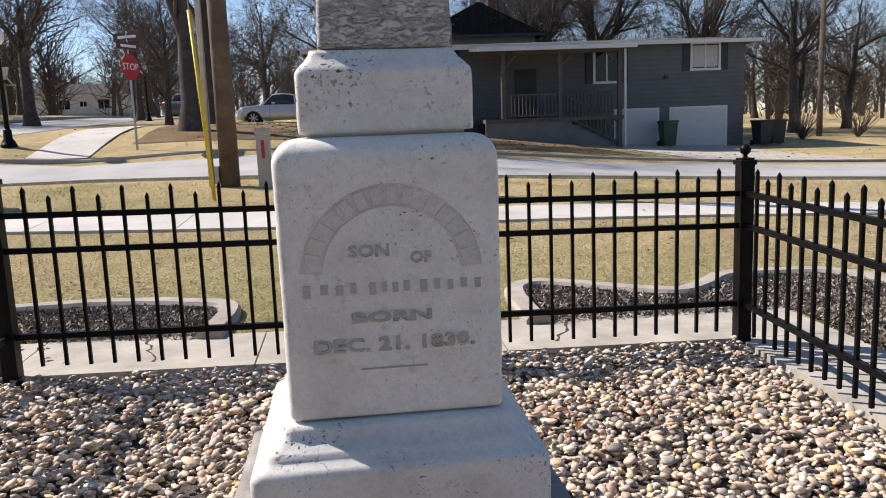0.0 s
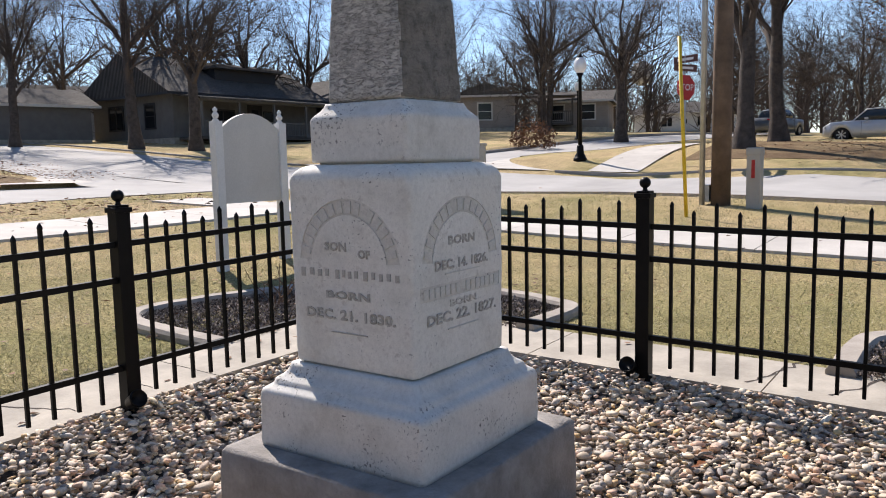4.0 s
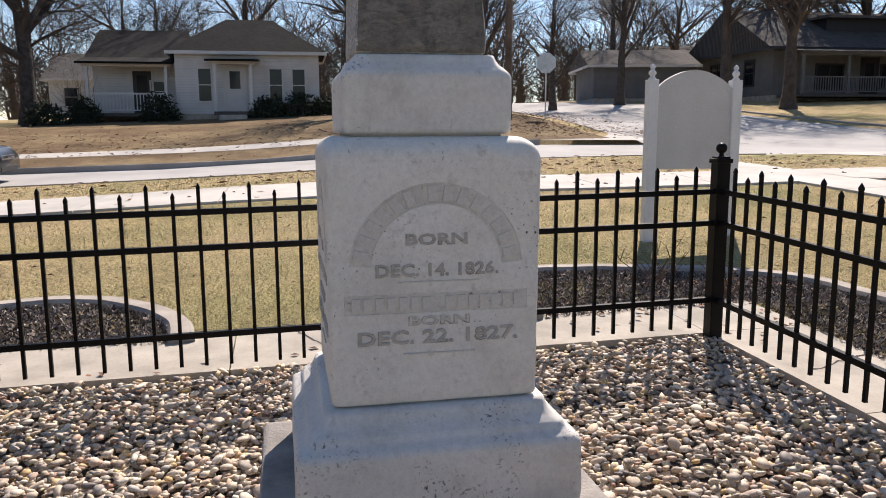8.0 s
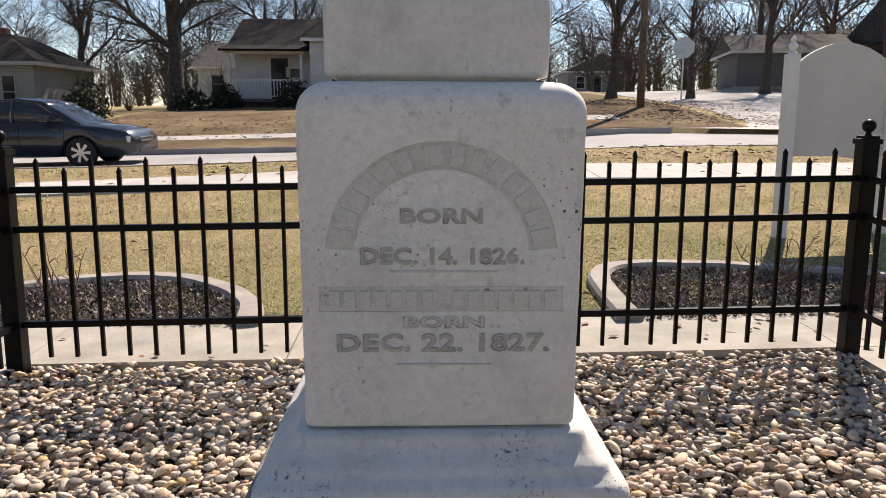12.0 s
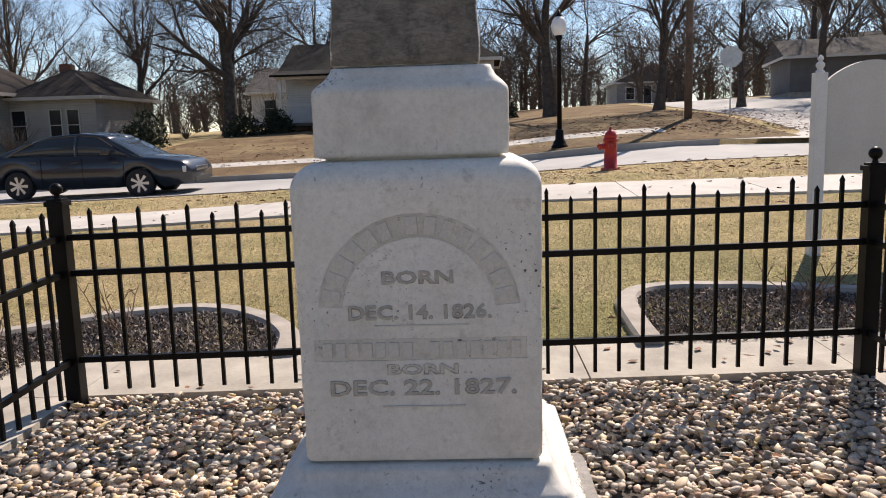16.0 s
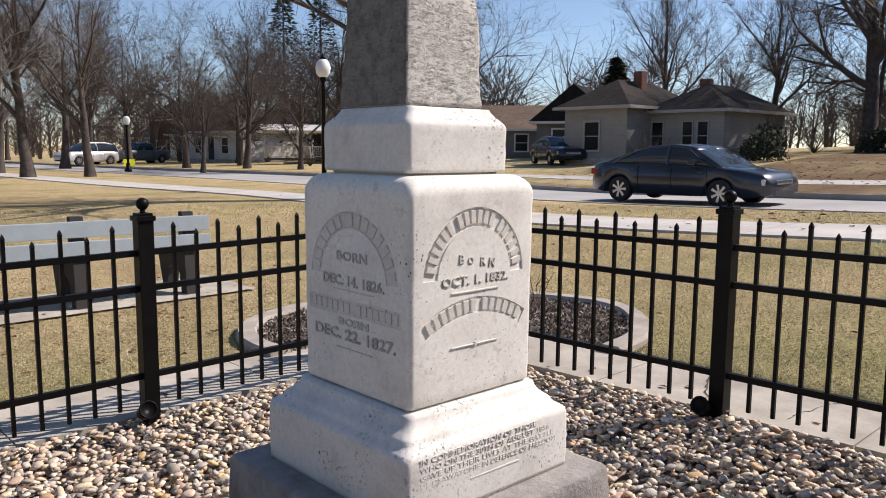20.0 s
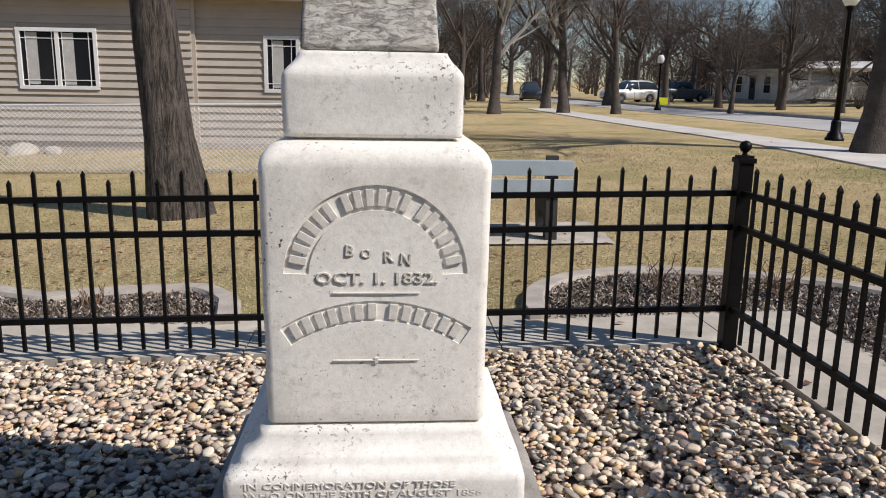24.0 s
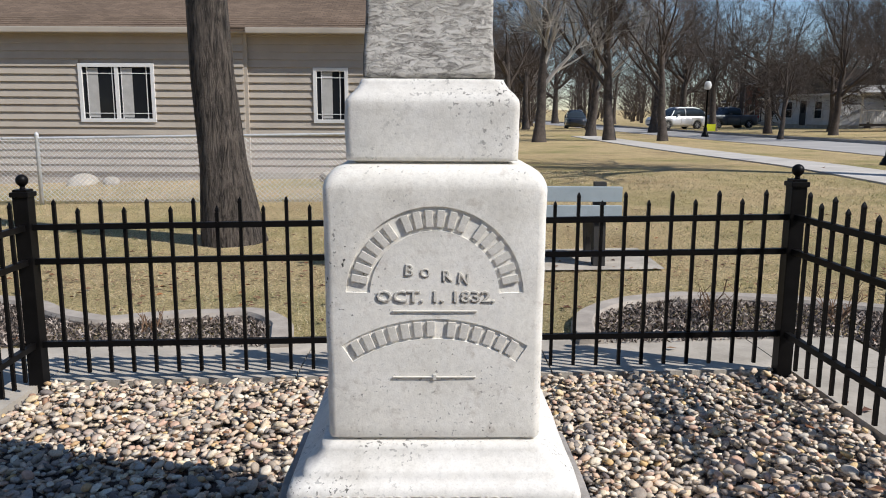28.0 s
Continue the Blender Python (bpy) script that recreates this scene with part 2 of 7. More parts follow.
M_RUST = islands("rust_leaves", [(0.0, (0.14, 0.065, 0.035)), (1.0, (0.26, 0.13, 0.06))], 0.9)
M_NEEDLE = islands("conifer_needles", [(0.0, (0.012, 0.02, 0.01)), (1.0, (0.035, 0.05, 0.022))], 0.9)
M_WHITE = plain("white_paint", (0.74, 0.735, 0.72), 0.6, 0, 0.06, 3, 60, 0.15, 0.002)
M_SIGNP = plain("sign_back", (0.60, 0.585, 0.555), 0.7, 0, 0.08, 2, 60, 0.15, 0.002)
M_GLASS = glass("window_glass", (0.015, 0.017, 0.02), 0.06, 0.22)
M_SHINY = glass("car_glass", (0.03, 0.04, 0.05), 0.03)
M_RED = plain("red_paint", (0.42, 0.022, 0.02), 0.4, 0, 0.2, 9, 90, 0.1, 0.002)
M_YELLOW = plain("yellow_sleeve", (0.72, 0.48, 0.02), 0.5, 0, 0.1, 9, 90, 0.1, 0.002)
M_STEEL = plain("galvanised_steel", (0.45, 0.46, 0.46), 0.45, 0.7, 0.15, 9, 90, 0.1, 0.002)
M_GALV = plain("galvanised_mesh", (0.60, 0.61, 0.61), 0.5, 0.15, 0.12, 9, 90, 0.05, 0.001)
M_POLE = plain("creosoted_wood", (0.14, 0.095, 0.065), 0.9, 0, 0.4, 3, 60, 0.6, 0.01)
M_BENCH = plain("blue_grey_slats", (0.37, 0.43, 0.46), 0.6, 0, 0.1, 5, 80, 0.2, 0.002)
M_RUBBER = plain("rubber", (0.016, 0.016, 0.017), 0.8, 0, 0.2, 20, 120, 0.2, 0.002)
M_CHROME = plain("alloy", (0.62, 0.62, 0.63), 0.3, 0.9, 0.05, 20, 120, 0.02, 0.001)
M_LAMPGL = plain("frosted_globe", (0.80, 0.80, 0.78), 0.35, 0, 0.04, 9, 60, 0.02, 0.001)


# ---- builders ----
def part(name, bm, material, parent=None, label="", smooth=False):
    me = bpy.data.meshes.new(name)
    if isinstance(bm, tuple):
        me.from_pydata(*bm)
    else:
        bm.to_mesh(me)
        bm.free()
    for mm in material if isinstance(material, (list, tuple)) else [material]:
        me.materials.append(mm)
    if smooth:
        me.polygons.foreach_set("use_smooth", [True] * len(me.polygons))
    ob = new(name, me)
    if parent is not None:
        ob.parent = parent
    return tagged(ob, label) if label else ob


def thing(name, label, category, group="", m=None):
    ob = new(name)
    ob.empty_display_size = 0.1
    if m is not None:
        ob.matrix_world = m
    return tagged(ob, label, category, group)


def share(name, me, parent, m):
    ob = new(name, me)
    ob.parent = parent
    ob.matrix_basis = m
    return ob


def B():
    return bmesh.new()


def box(bm, x0, x1, y0, y1, z0, z1, bevel=0.0, mi=0):
    r = bmesh.ops.create_cube(bm, size=1)
    vs = r["verts"]
    for v in vs:
        v.co = Vector(((x0 + x1) / 2 + v.co.x * (x1 - x0), (y0 + y1) / 2 + v.co.y * (y1 - y0), (z0 + z1) / 2 + v.co.z * (z1 - z0)))
    fs = {f for v in vs for f in v.link_faces}
    for f in fs:
        f.material_index = mi
    if bevel:
        es = {e for v in vs for e in v.link_edges}
        bmesh.ops.bevel(bm, geom=list(es), offset=bevel, segments=2, profile=0.7, affect="EDGES")
    return bm


def lathe(bm, prof, x=0, y=0, seg=16, tilt=None):
    """Turned shape: prof is a row of (radius, height)."""
    rings = []
    for r, z in prof:
        ring = []
        for k in range(seg):
            a = 2 * math.pi * k / seg
            p = Vector((r * math.cos(a), r * math.sin(a), z))
            p = tilt @ p if tilt else p
            ring.append(bm.verts.new(p + Vector((x, y, 0))))
        rings.append(ring)
    for a, b in zip(rings, rings[1:]):
        for k in range(seg):
            bm.faces.new((a[k], a[(k + 1) % seg], b[(k + 1) % seg], b[k]))
    bm.faces.new(rings[0][::-1])
    bm.faces.new(rings[-1])
    return bm


def tube(bm, pts, radii, seg=8, cap=True):
    """A round bar along points, with a radius at each."""
    rings = []
    for i, p in enumerate(pts):
        p = Vector(p)
        d = (Vector(pts[min(i + 1, len(pts) - 1)]) - Vector(pts[max(i - 1, 0)])).normalized()
        u = d.orthogonal().normalized() if i == 0 else (u - d * u.dot(d)).normalized()
        w = d.cross(u)
        r = radii if isinstance(radii, (int, float)) else radii[i]
        rings.append([bm.verts.new(p + (u * math.cos(2 * math.pi * k / seg) + w * math.sin(2 * math.pi * k / seg)) * r) for k in range(seg)])
    for a, b in zip(rings, rings[1:]):
        for k in range(seg):
            bm.faces.new((a[k], a[(k + 1) % seg], b[(k + 1) % seg], b[k]))
    if cap:
        bm.faces.new(rings[0][::-1])
        bm.faces.new(rings[-1])
    return bm


def prism(bm, poly, y0, y1, mi=0):
    """A polygon of (x, z) drawn out from y0 to y1."""
    a = [bm.verts.new((x, y0, z)) for x, z in poly]
    b = [bm.verts.new((x, y1, z)) for x, z in poly]
    fs = [bm.faces.new(a), bm.faces.new(b[::-1])]
    for k in range(len(poly)):
        j = (k + 1) % len(poly)
        fs.append(bm.faces.new((a[j], a[k], b[k], b[j])))
    for f in fs:
        f.material_index = mi
    bmesh.ops.recalc_face_normals(bm, faces=fs)
    return bm


# ---- the lie of the land ----
LAND_NEAR = [(0, 0, 0), (-2.5, 2.5, 0.085), (2.5, 2.5, -0.01), (-2.5, -2.5, 0.0), (2.5, -2.5, -0.085), (0, 4, 0.07), (-8.2, 0, 0.4), (-8.2, 4, 0.44), (-8.2, -6.5, 0.13), (-7.5, -15, 0.1), (-13, -10, 0.05), (-13, 0, 0.38), (-13, 4, 0.56), (-19, 0, 0.46), (-18, -14, 0.0), (-19.5, 2.4, 0.72), (-25, 7.0, 1.42), (-21, 8.2, 0.98), (-27, 12.4, 1.42), (-45, 14, 2.7), (-35, -2, 1.6), (-30, -22, 0.6)]
LAND_OUTER = [(-30, -15, 0.9), (-21, 16, 0.95), (-14, 16, 0.72), (-3, 6.6, 0.28), (2.5, 6.6, 0.15), (-4.5, 12.3, 0.5), (4.6, 12.3, 0.16), (-8, 19.6, 0.66), (7, 19.6, 0.15), (-2.5, 30, 1.5), (12, 29, 0.0), (-9.9, 21.3, 1.1), (-5.4, 23.5, 1.4), (-6.4, 20.6, 0.88), (-13.7, 28, 1.45), (-8, 44, 1.9), (-30, 46, 3.2), (-36, 36, 2.7), (-36, 100, 4.2), (5, -12, -0.1), (0, -60, -0.45), (-28, -50, 0.0)]
LAND = np.array(LAND_NEAR + LAND_OUTER)
FAR = np.array([(-160, 120, 6), (-160, -160, 0), (160, 100, -1), (160, -160, -2), (0, 200, 4), (0, -220, -1), (-220, 0, 4), (220, 0, -2)])
KNOTS = np.concatenate([LAND, FAR])


def spread(d2):
    return np.sqrt(d2 + 9.0)


GAPS = ((KNOTS[:, None, :2] - KNOTS[None, :, :2]) ** 2).sum(-1)
WEIGHT = np.linalg.solve(spread(GAPS) + 0.02 * np.eye(len(KNOTS)), KNOTS[:, 2])


def land(x, y):
    x, y = np.asarray(x, float), np.asarray(y, float)
    d2 = (x[..., None] - KNOTS[:, 0]) ** 2 + (y[..., None] - KNOTS[:, 1]) ** 2
    z = spread(d2) @ WEIGHT
    near = np.clip(1 - (np.hypot(x, y) - 3.8) / 2.0, 0, 1)
    return z * (1 - near) + (-0.018 * x + 0.016 * y) * near


def lz(x, y):
    return float(land(x, y))


ROAD_W, ROAD_N, MOUTH = (-18.8, -13.0), (12.3, 19.7), 9.2


def sunk(x, y):
    """How far the bare ground lies below the turf: under roads, beds and paths."""
    x, y = np.asarray(x, float), np.asarray(y, float)
    on = (x > ROAD_W[0] - 0.1) & (x < ROAD_W[1] + 0.1) | (y > ROAD_N[0] - 0.1) & (y < ROAD_N[1] + 0.1) | (x < ROAD_W[0]) & (y > MOUTH - 0.1) & (y < ROAD_N[1])
    mid = (np.abs(x - 0.1) < 2.42) & (np.abs(y - 0.015) < 2.42)
    return np.where(on, 0.32, np.where(mid, 0.2, 0.0))


def lines(*stops):
    out = []
    for a, b, n in stops:
        out += list(np.linspace(a, b, n, endpoint=False))
    return sorted(out + [stops[-1][1]])


def sheet(xs, ys, lift):
    gx, gy = np.meshgrid(xs, ys)
    gz = land(gx, gy) + (lift(gx, gy) if callable(lift) else lift)
    v = np.stack([gx, gy, gz], -1).reshape(-1, 3).tolist()
    w = len(xs)
    f = [(j * w + i, j * w + i + 1, (j + 1) * w + i + 1, (j + 1) * w + i) for j in range(len(ys) - 1) for i in range(w - 1)]
    return v, [], f


gx = lines((-900, -120, 6), (-120, -40, 16), (-40, -19, 15), (-19, -18.9, 1), (-18.9, -13.0, 5), (-12.9, -4.5, 12), (-4.5, -2.34, 14), (-2.30, 2.50, 12), (2.54, 4.5, 14), (4.5, 40, 18), (40, 140, 10), (140, 900, 5))
gy = lines((-900, -120, 6), (-120, -40, 16), (-40, -4.5, 22), (-4.5, -2.42, 14), (-2.38, 2.41, 12), (2.45, 4.5, 14), (4.5, 9.05, 8), (9.1, 12.2, 5), (12.3, 19.7, 6), (19.8, 60, 26), (60, 140, 10), (140, 900, 5))
tagged(part("ground", sheet(gx, gy, lambda x, y: -sunk(x, y)), M_GRASS, None, "straw-coloured winter lawn with green patches", True), category="lawn", kind="structure")
# leaf-strewn lawns under the trees across both streets, darkened to paint tree shade
for nm, ax, ay in (("lawn_west", (-70, -19.05), (-14, 8.9)), ("lawn_north", (-7.2, 9.4), (19.85, 31))):
    xs = [v for v in gx if ax[0] <= v <= ax[1]] + ([ax[1]] if nm == "lawn_west" else [])
    ys = [v for v in gy if ay[0] <= v <= ay[1]]
    tagged(part(nm, sheet(sorted(set(xs)), ys, 0.012), M_LITTER_SHADE, None, "dry lawn strewn with brown fallen leaves, with painted tree shade", True), category="lawn", kind="structure")

# ---- roads and pavements ----
def strip(x0, x1, y0, y1, lift, n=60):
    """A strip laid over the land."""
    if x1 - x0 > y1 - y0:
        return sheet(np.linspace(x0, x1, n), np.linspace(y0, y1, 3), lift)
    return sheet(np.linspace(x0, x1, 3), np.linspace(y0, y1, n), lift)


tagged(part("road_west", strip(ROAD_W[0] - 0.05, ROAD_W[1] + 0.05, -400, 300, -0.12, 160), M_ROAD, None, "pale worn concrete side street", True), category="road", kind="structure")
tagged(part("road_north", strip(-400, 400, ROAD_N[0] - 0.05, ROAD_N[1] + 0.05, -0.115, 160), M_ROAD, None, "pale worn concrete street in sunlight", True), category="road", kind="structure")
tagged(part("road_mouth", strip(-400, ROAD_W[0] + 0.1, MOUTH - 0.05, ROAD_N[0] + 0.1, -0.117, 120), M_ROAD, None, "pale concrete mouth of the crossing street", True), category="road", kind="structure")


def kerb(name, x0, x1, y0, y1, n):
    along = x1 - x0 > y1 - y0
    v, f = [], []
    for k in range(n + 1):
        s = k / n
        ends = [(x0 + (x1 - x0) * s, y0), (x0 + (x1 - x0) * s, y1)] if along else [(x0, y0 + (y1 - y0) * s), (x1, y0 + (y1 - y0) * s)]
        z = lz((ends[0][0] + ends[1][0]) / 2, (ends[0][1] + ends[1][1]) / 2)
        for (x, y), dz in ((ends[0], -0.3), (ends[0], 0.02), (ends[1], 0.02), (ends[1], -0.3)):
            v.append((x, y, z + dz))
    for k in range(n):
        a, b = 4 * k, 4 * k + 4
        f += [(a + i, a + i + 1, b + i + 1, b + i) for i in range(3)]
    tagged(part(name, (v, [], f), M_GUTTER, None, "weathered concrete street curb"), category="curb", kind="structure")


xw0, xw1 = ROAD_W
yn0, yn1 = ROAD_N
for name, e in (("kerb_west_near", (xw1 - 0.06, xw1 + 0.1, -200, yn0 - 3)), ("kerb_west_far", (xw0 - 0.1, xw0 + 0.06, -200, MOUTH - 3)),
                ("kerb_north_near", (xw1 + 3, 200, yn0 - 0.1, yn0 + 0.06)), ("kerb_north_far", (xw1 + 3, 200, yn1 - 0.06, yn1 + 0.1)),
                ("kerb_north_west_near", (-200, xw0 - 3, MOUTH - 0.1, MOUTH + 0.06)), ("kerb_north_west_far", (-200, xw0 - 2.5, yn1 - 0.06, yn1 + 0.1)),
                ("kerb_upper_near", (xw1 - 0.06, xw1 + 0.1, yn1 + 3, 200)), ("kerb_upper_far", (xw0 - 0.1, xw0 + 0.06, yn1 + 3, 200))):
    kerb(name, *e, 80)


def corner_apron(name, cx, cy, sx, sy):
    """The rounded road corner that joins two streets."""
    bm, pts = B(), []
    for k in range(9):
        a = math.pi / 2 * k / 8
        pts.append((cx + sx * 3 * (1 - math.sin(a)), cy + sy * 3 * (1 - math.cos(a))))
    for x, y in [(cx - sx * 0.3, cy - sy * 0.3)] + pts:
        bm.verts.new((x, y, lz(x, y) + 0.012))
    bm.verts.ensure_lookup_table()
    for k in range(1, 9):
        bm.faces.new((bm.verts[0], bm.verts[k], bm.verts[k + 1]))
    bmesh.ops.recalc_face_normals(bm, faces=bm.faces)
    if bm.faces[0].normal.z < 0:
        bmesh.ops.reverse_faces(bm, faces=bm.faces)
    tagged(part(name, bm, M_WALK, None, "pale concrete corner ramp at the crossing"), category="pavement", kind="structure")


for nm, a in (("pavement_corner_east", (xw1, yn0, 1, -1)), ("pavement_corner_west", (xw0, MOUTH, -1, -1)), ("pavement_corner_north", (xw1, yn1, 1, 1)), ("pavement_corner_far", (xw0, yn1, -1, 1))):
    corner_apron(nm, *a)


def slab_walk(name, x0, x1, y0, y1, step, lift, label):
    """A pavement of cast slabs with open joints, laid over the land."""
    top = tagged(part(name, strip(x0, x1, y0, y1, lift - 0.03), M_SOIL, None, label), category="pavement", kind="structure")
    along = x1 - x0 > y1 - y0
    n = max(1, int(round(((x1 - x0) if along else (y1 - y0)) / step)))
    for k in range(n):
        if along:
            a, b, c, d = x0 + (x1 - x0) * k / n + 0.006, x0 + (x1 - x0) * (k + 1) / n - 0.006, y0, y1
        else:
            a, b, c, d = x0, x1, y0 + (y1 - y0) * k / n + 0.006, y0 + (y1 - y0) * (k + 1) / n - 0.006
        v = [(x, y, lz(x, y) + lift + dz) for dz in (0, -0.1) for x, y in ((a, c), (b, c), (b, d), (a, d))]
        f = [(0, 1, 2, 3), (4, 5, 1, 0), (5, 6, 2, 1), (6, 7, 3, 2), (7, 4, 0, 3)]
        part("slab", (v, [], f), M_WALK, top)


slab_walk("pavement_west", -9.0, -7.4, -46, 11.5, 1.6, 0.03, "pale concrete pavement along the side street")
slab_walk("pavement_north", -11, 46, 6.25, 7.3, 1.5, 0.03, "pale concrete pavement along the lawn")
slab_walk("pavement_far_west", -22.6, -21.4, -30, 5.5, 1.5, 0.02, "narrow concrete pavement beyond the street")
for nm, e in (("path_corner", (-8.9, -7.5, 7.2, 12.5)), ("path_crossing", (-9.0, -7.4, 19.9, 26))):
    tagged(part(nm, strip(*e, 0.035, 12), M_WALK, None, "pale concrete path to the street"), category="path", kind="structure")
tagged(part("driveway", strip(9.6, 15.4, 19.6, 31, 0.02, 14), M_CONC, None, "concrete driveway before the garage"), category="driveway", kind="structure")


# ---- the memorial ----
TURN = 1.2  # the plot is turned a little against the streets


def ring(w, r, n=5, side=6):
    """A square of half width w with rounded corners."""
    out = []
    for q in range(4):
        cx, cy = (w - r) * (1, -1, -1, 1)[q], (w - r) * (1, 1, -1, -1)[q]
        for k in range(n):
            a = math.pi / 2 * (q + k / (n - 1))
            out.append((cx + r * math.cos(a), cy + r * math.sin(a)))
        nx, ny = (w - r) * (-1, -1, 1, 1)[q], (w - r) * (1, -1, -1, 1)[q]
        ax, ay = out[-1]
        bx, by = nx + r * math.cos(math.pi / 2 * (q + 1)), ny + r * math.sin(math.pi / 2 * (q + 1))
        for k in range(1, side):
            out.append((ax + (bx - ax) * k / side, ay + (by - ay) * k / side))
    return out


def stone_block(name, levels, mats, parent, label, rough=0.0, seed=0.0, pick=None):
    """levels: rows of (height, half width, corner radius). Stacks rounded squares and roughens them a little."""
    v, f = [], []
    for z, w, r in levels:
        for x, y in ring(w, r):
            p = Vector((x, y, z))
            d = noise.noise(p * 9 + Vector((seed, 0, 0))) * 0.6 + noise.noise(p * 31 + Vector((0, seed, 0))) * 0.5
            s = 1 + rough * d / max(w, 0.1)
            v.append((x * s, y * s, z + rough * 0.3 * d))
    m = len(ring(1, 0.1))
    for k in range(len(levels) - 1):
        f += [(k * m + i, k * m + (i + 1) % m, (k + 1) * m + (i + 1) % m, (k + 1) * m + i) for i in range(m)]
    f += [tuple(range(m))[::-1], tuple(range((len(levels) - 1) * m, len(levels) * m))]
    ob = part(name, (v, [], f), mats, parent, label, True)
    if pick:
        for poly in ob.data.polygons:
            poly.material_index = pick(poly)
    return ob


def spaced(a, b, n):
    return [a + (b - a) * k / n for k in range(n + 1)]


memorial = thing("memorial", "white marble memorial obelisk on a stepped base in gravel", "monument", "", pose(0.026, -0.035, 0, 0, 0, TURN) @ Matrix.Diagonal((0.99, 1.015, 1.0, 1.0)))
stone_block("plinth", [(-0.05, 0.432, 0.012), (0.0, 0.43, 0.012), (0.1, 0.43, 0.012), (0.2, 0.428, 0.014), (0.272, 0.425, 0.014), (0.284, 0.419, 0.02), (0.286, 0.40, 0.02)], M_PLINTH, memorial, "brown-grey rough concrete plinth", 0.006, 3)
base_levels = [(0.286, 0.335, 0.022)] + [(z, 0.336 - 0.012 * (z - 0.29), 0.022) for z in spaced(0.3, 0.455, 8)]
base_levels += [(0.468, 0.331, 0.026), (0.476, 0.322, 0.03), (0.482, 0.312, 0.03), (0.49, 0.305, 0.028), (0.497, 0.303, 0.028), (0.503, 0.297, 0.026), (0.512, 0.284, 0.026), (0.524, 0.273, 0.026), (0.538, 0.266, 0.026), (0.549, 0.263, 0.026), (0.551, 0.24, 0.02)]
base = stone_block("base_stone", base_levels, M_CAP, memorial, "white marble base with an ogee ledge", 0.004, 9)
die_levels = [(0.55, 0.226, 0.016), (0.5565, 0.228, 0.016), (0.558, 0.243, 0.018)] + [(z, 0.246 + 0.006 * (z - 0.55), 0.02) for z in spaced(0.565, 1.13, 22)]
die_levels += [(1.13 + 0.052 * math.sin(a), 0.2495 - 0.05 * (1 - math.cos(a)), 0.022 + 0.012 * (a / 1.57)) for a in spaced(0.15, 1.5, 8)]
die_levels += [(1.184, 0.17, 0.02)]
die = stone_block("die_stone", die_levels, M_MARBLE, memorial, "white marble block with raised lettering", 0.0022, 5)
cap_levels = [(1.18, 0.176, 0.012), (1.189, 0.178, 0.012), (1.191, 0.195, 0.014)] + [(z, 0.1965, 0.016) for z in spaced(1.2, 1.318, 8)]
cap_levels += [(1.327, 0.194, 0.018), (1.337, 0.186, 0.02), (1.35, 0.173, 0.02), (1.363, 0.165, 0.02), (1.371, 0.162, 0.02), (1.373, 0.13, 0.02)]
cap = stone_block("cap_stone", cap_levels, M_CAP, memorial, "white marble cap block with moulded top", 0.003, 15)
shaft_levels = [(1.372, 0.13, 0.01), (1.376, 0.151, 0.012)] + [(z, 0.152 - 0.046 * (z - 1.38), 0.013) for z in spaced(1.39, 2.9, 60)]
shaft_levels += [(3.05, 0.035, 0.005), (3.08, 0.005, 0.002)]
cap.location = (0.006, -0.007, 0)
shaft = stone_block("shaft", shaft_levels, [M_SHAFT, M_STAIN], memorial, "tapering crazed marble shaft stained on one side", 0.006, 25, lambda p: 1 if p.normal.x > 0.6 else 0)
shaft.location = (0.014, -0.016, 0)


# ---- raised lettering ----
def word(text, size, depth=0.004, swell=0.0):
    cu = bpy.data.curves.new("word", "FONT")
    cu.body, cu.size, cu.extrude, cu.offset = text, size, depth, swell
    cu.align_x, cu.align_y, cu.resolution_u = "CENTER", "CENTER", 2
    tmp = bpy.data.objects.new("word", cu)
    scene.collection.objects.link(tmp)
    me = bpy.data.meshes.new_from_object(tmp.evaluated_get(bpy.context.evaluated_depsgraph_get()))
    bpy.data.objects.remove(tmp)
    bpy.data.curves.remove(cu)
    me.materials.clear()
    return me


FACES = {"A": pose(0, -0.249, 0, 90, 0, 0), "B": pose(0.249, 0, 0, 90, 0, 90), "C": pose(0, 0.249, 0, 90, 0, 180), "base": pose(0, 0.3345, 0, 90, 0, 180)}


def loose(me):
    """The separate pieces of a mesh, each as (vertices, faces)."""
    link = list(range(len(me.vertices)))

    def root(i):
        while link[i] != i:
            link[i] = link[link[i]]
            i = link[i]
        return i

    for e in me.edges:
        link[root(e.vertices[0])] = root(e.vertices[1])
    groups = {}
    for p in me.polygons:
        groups.setdefault(root(p.vertices[0]), []).append(p)
    for polys in groups.values():
        idx = sorted({i for p in polys for i in p.vertices})
        at = {i: k for k, i in enumerate(idx)}
        yield [me.vertices[i].co.copy() for i in idx], [tuple(at[i] for i in p.vertices) for p in polys]


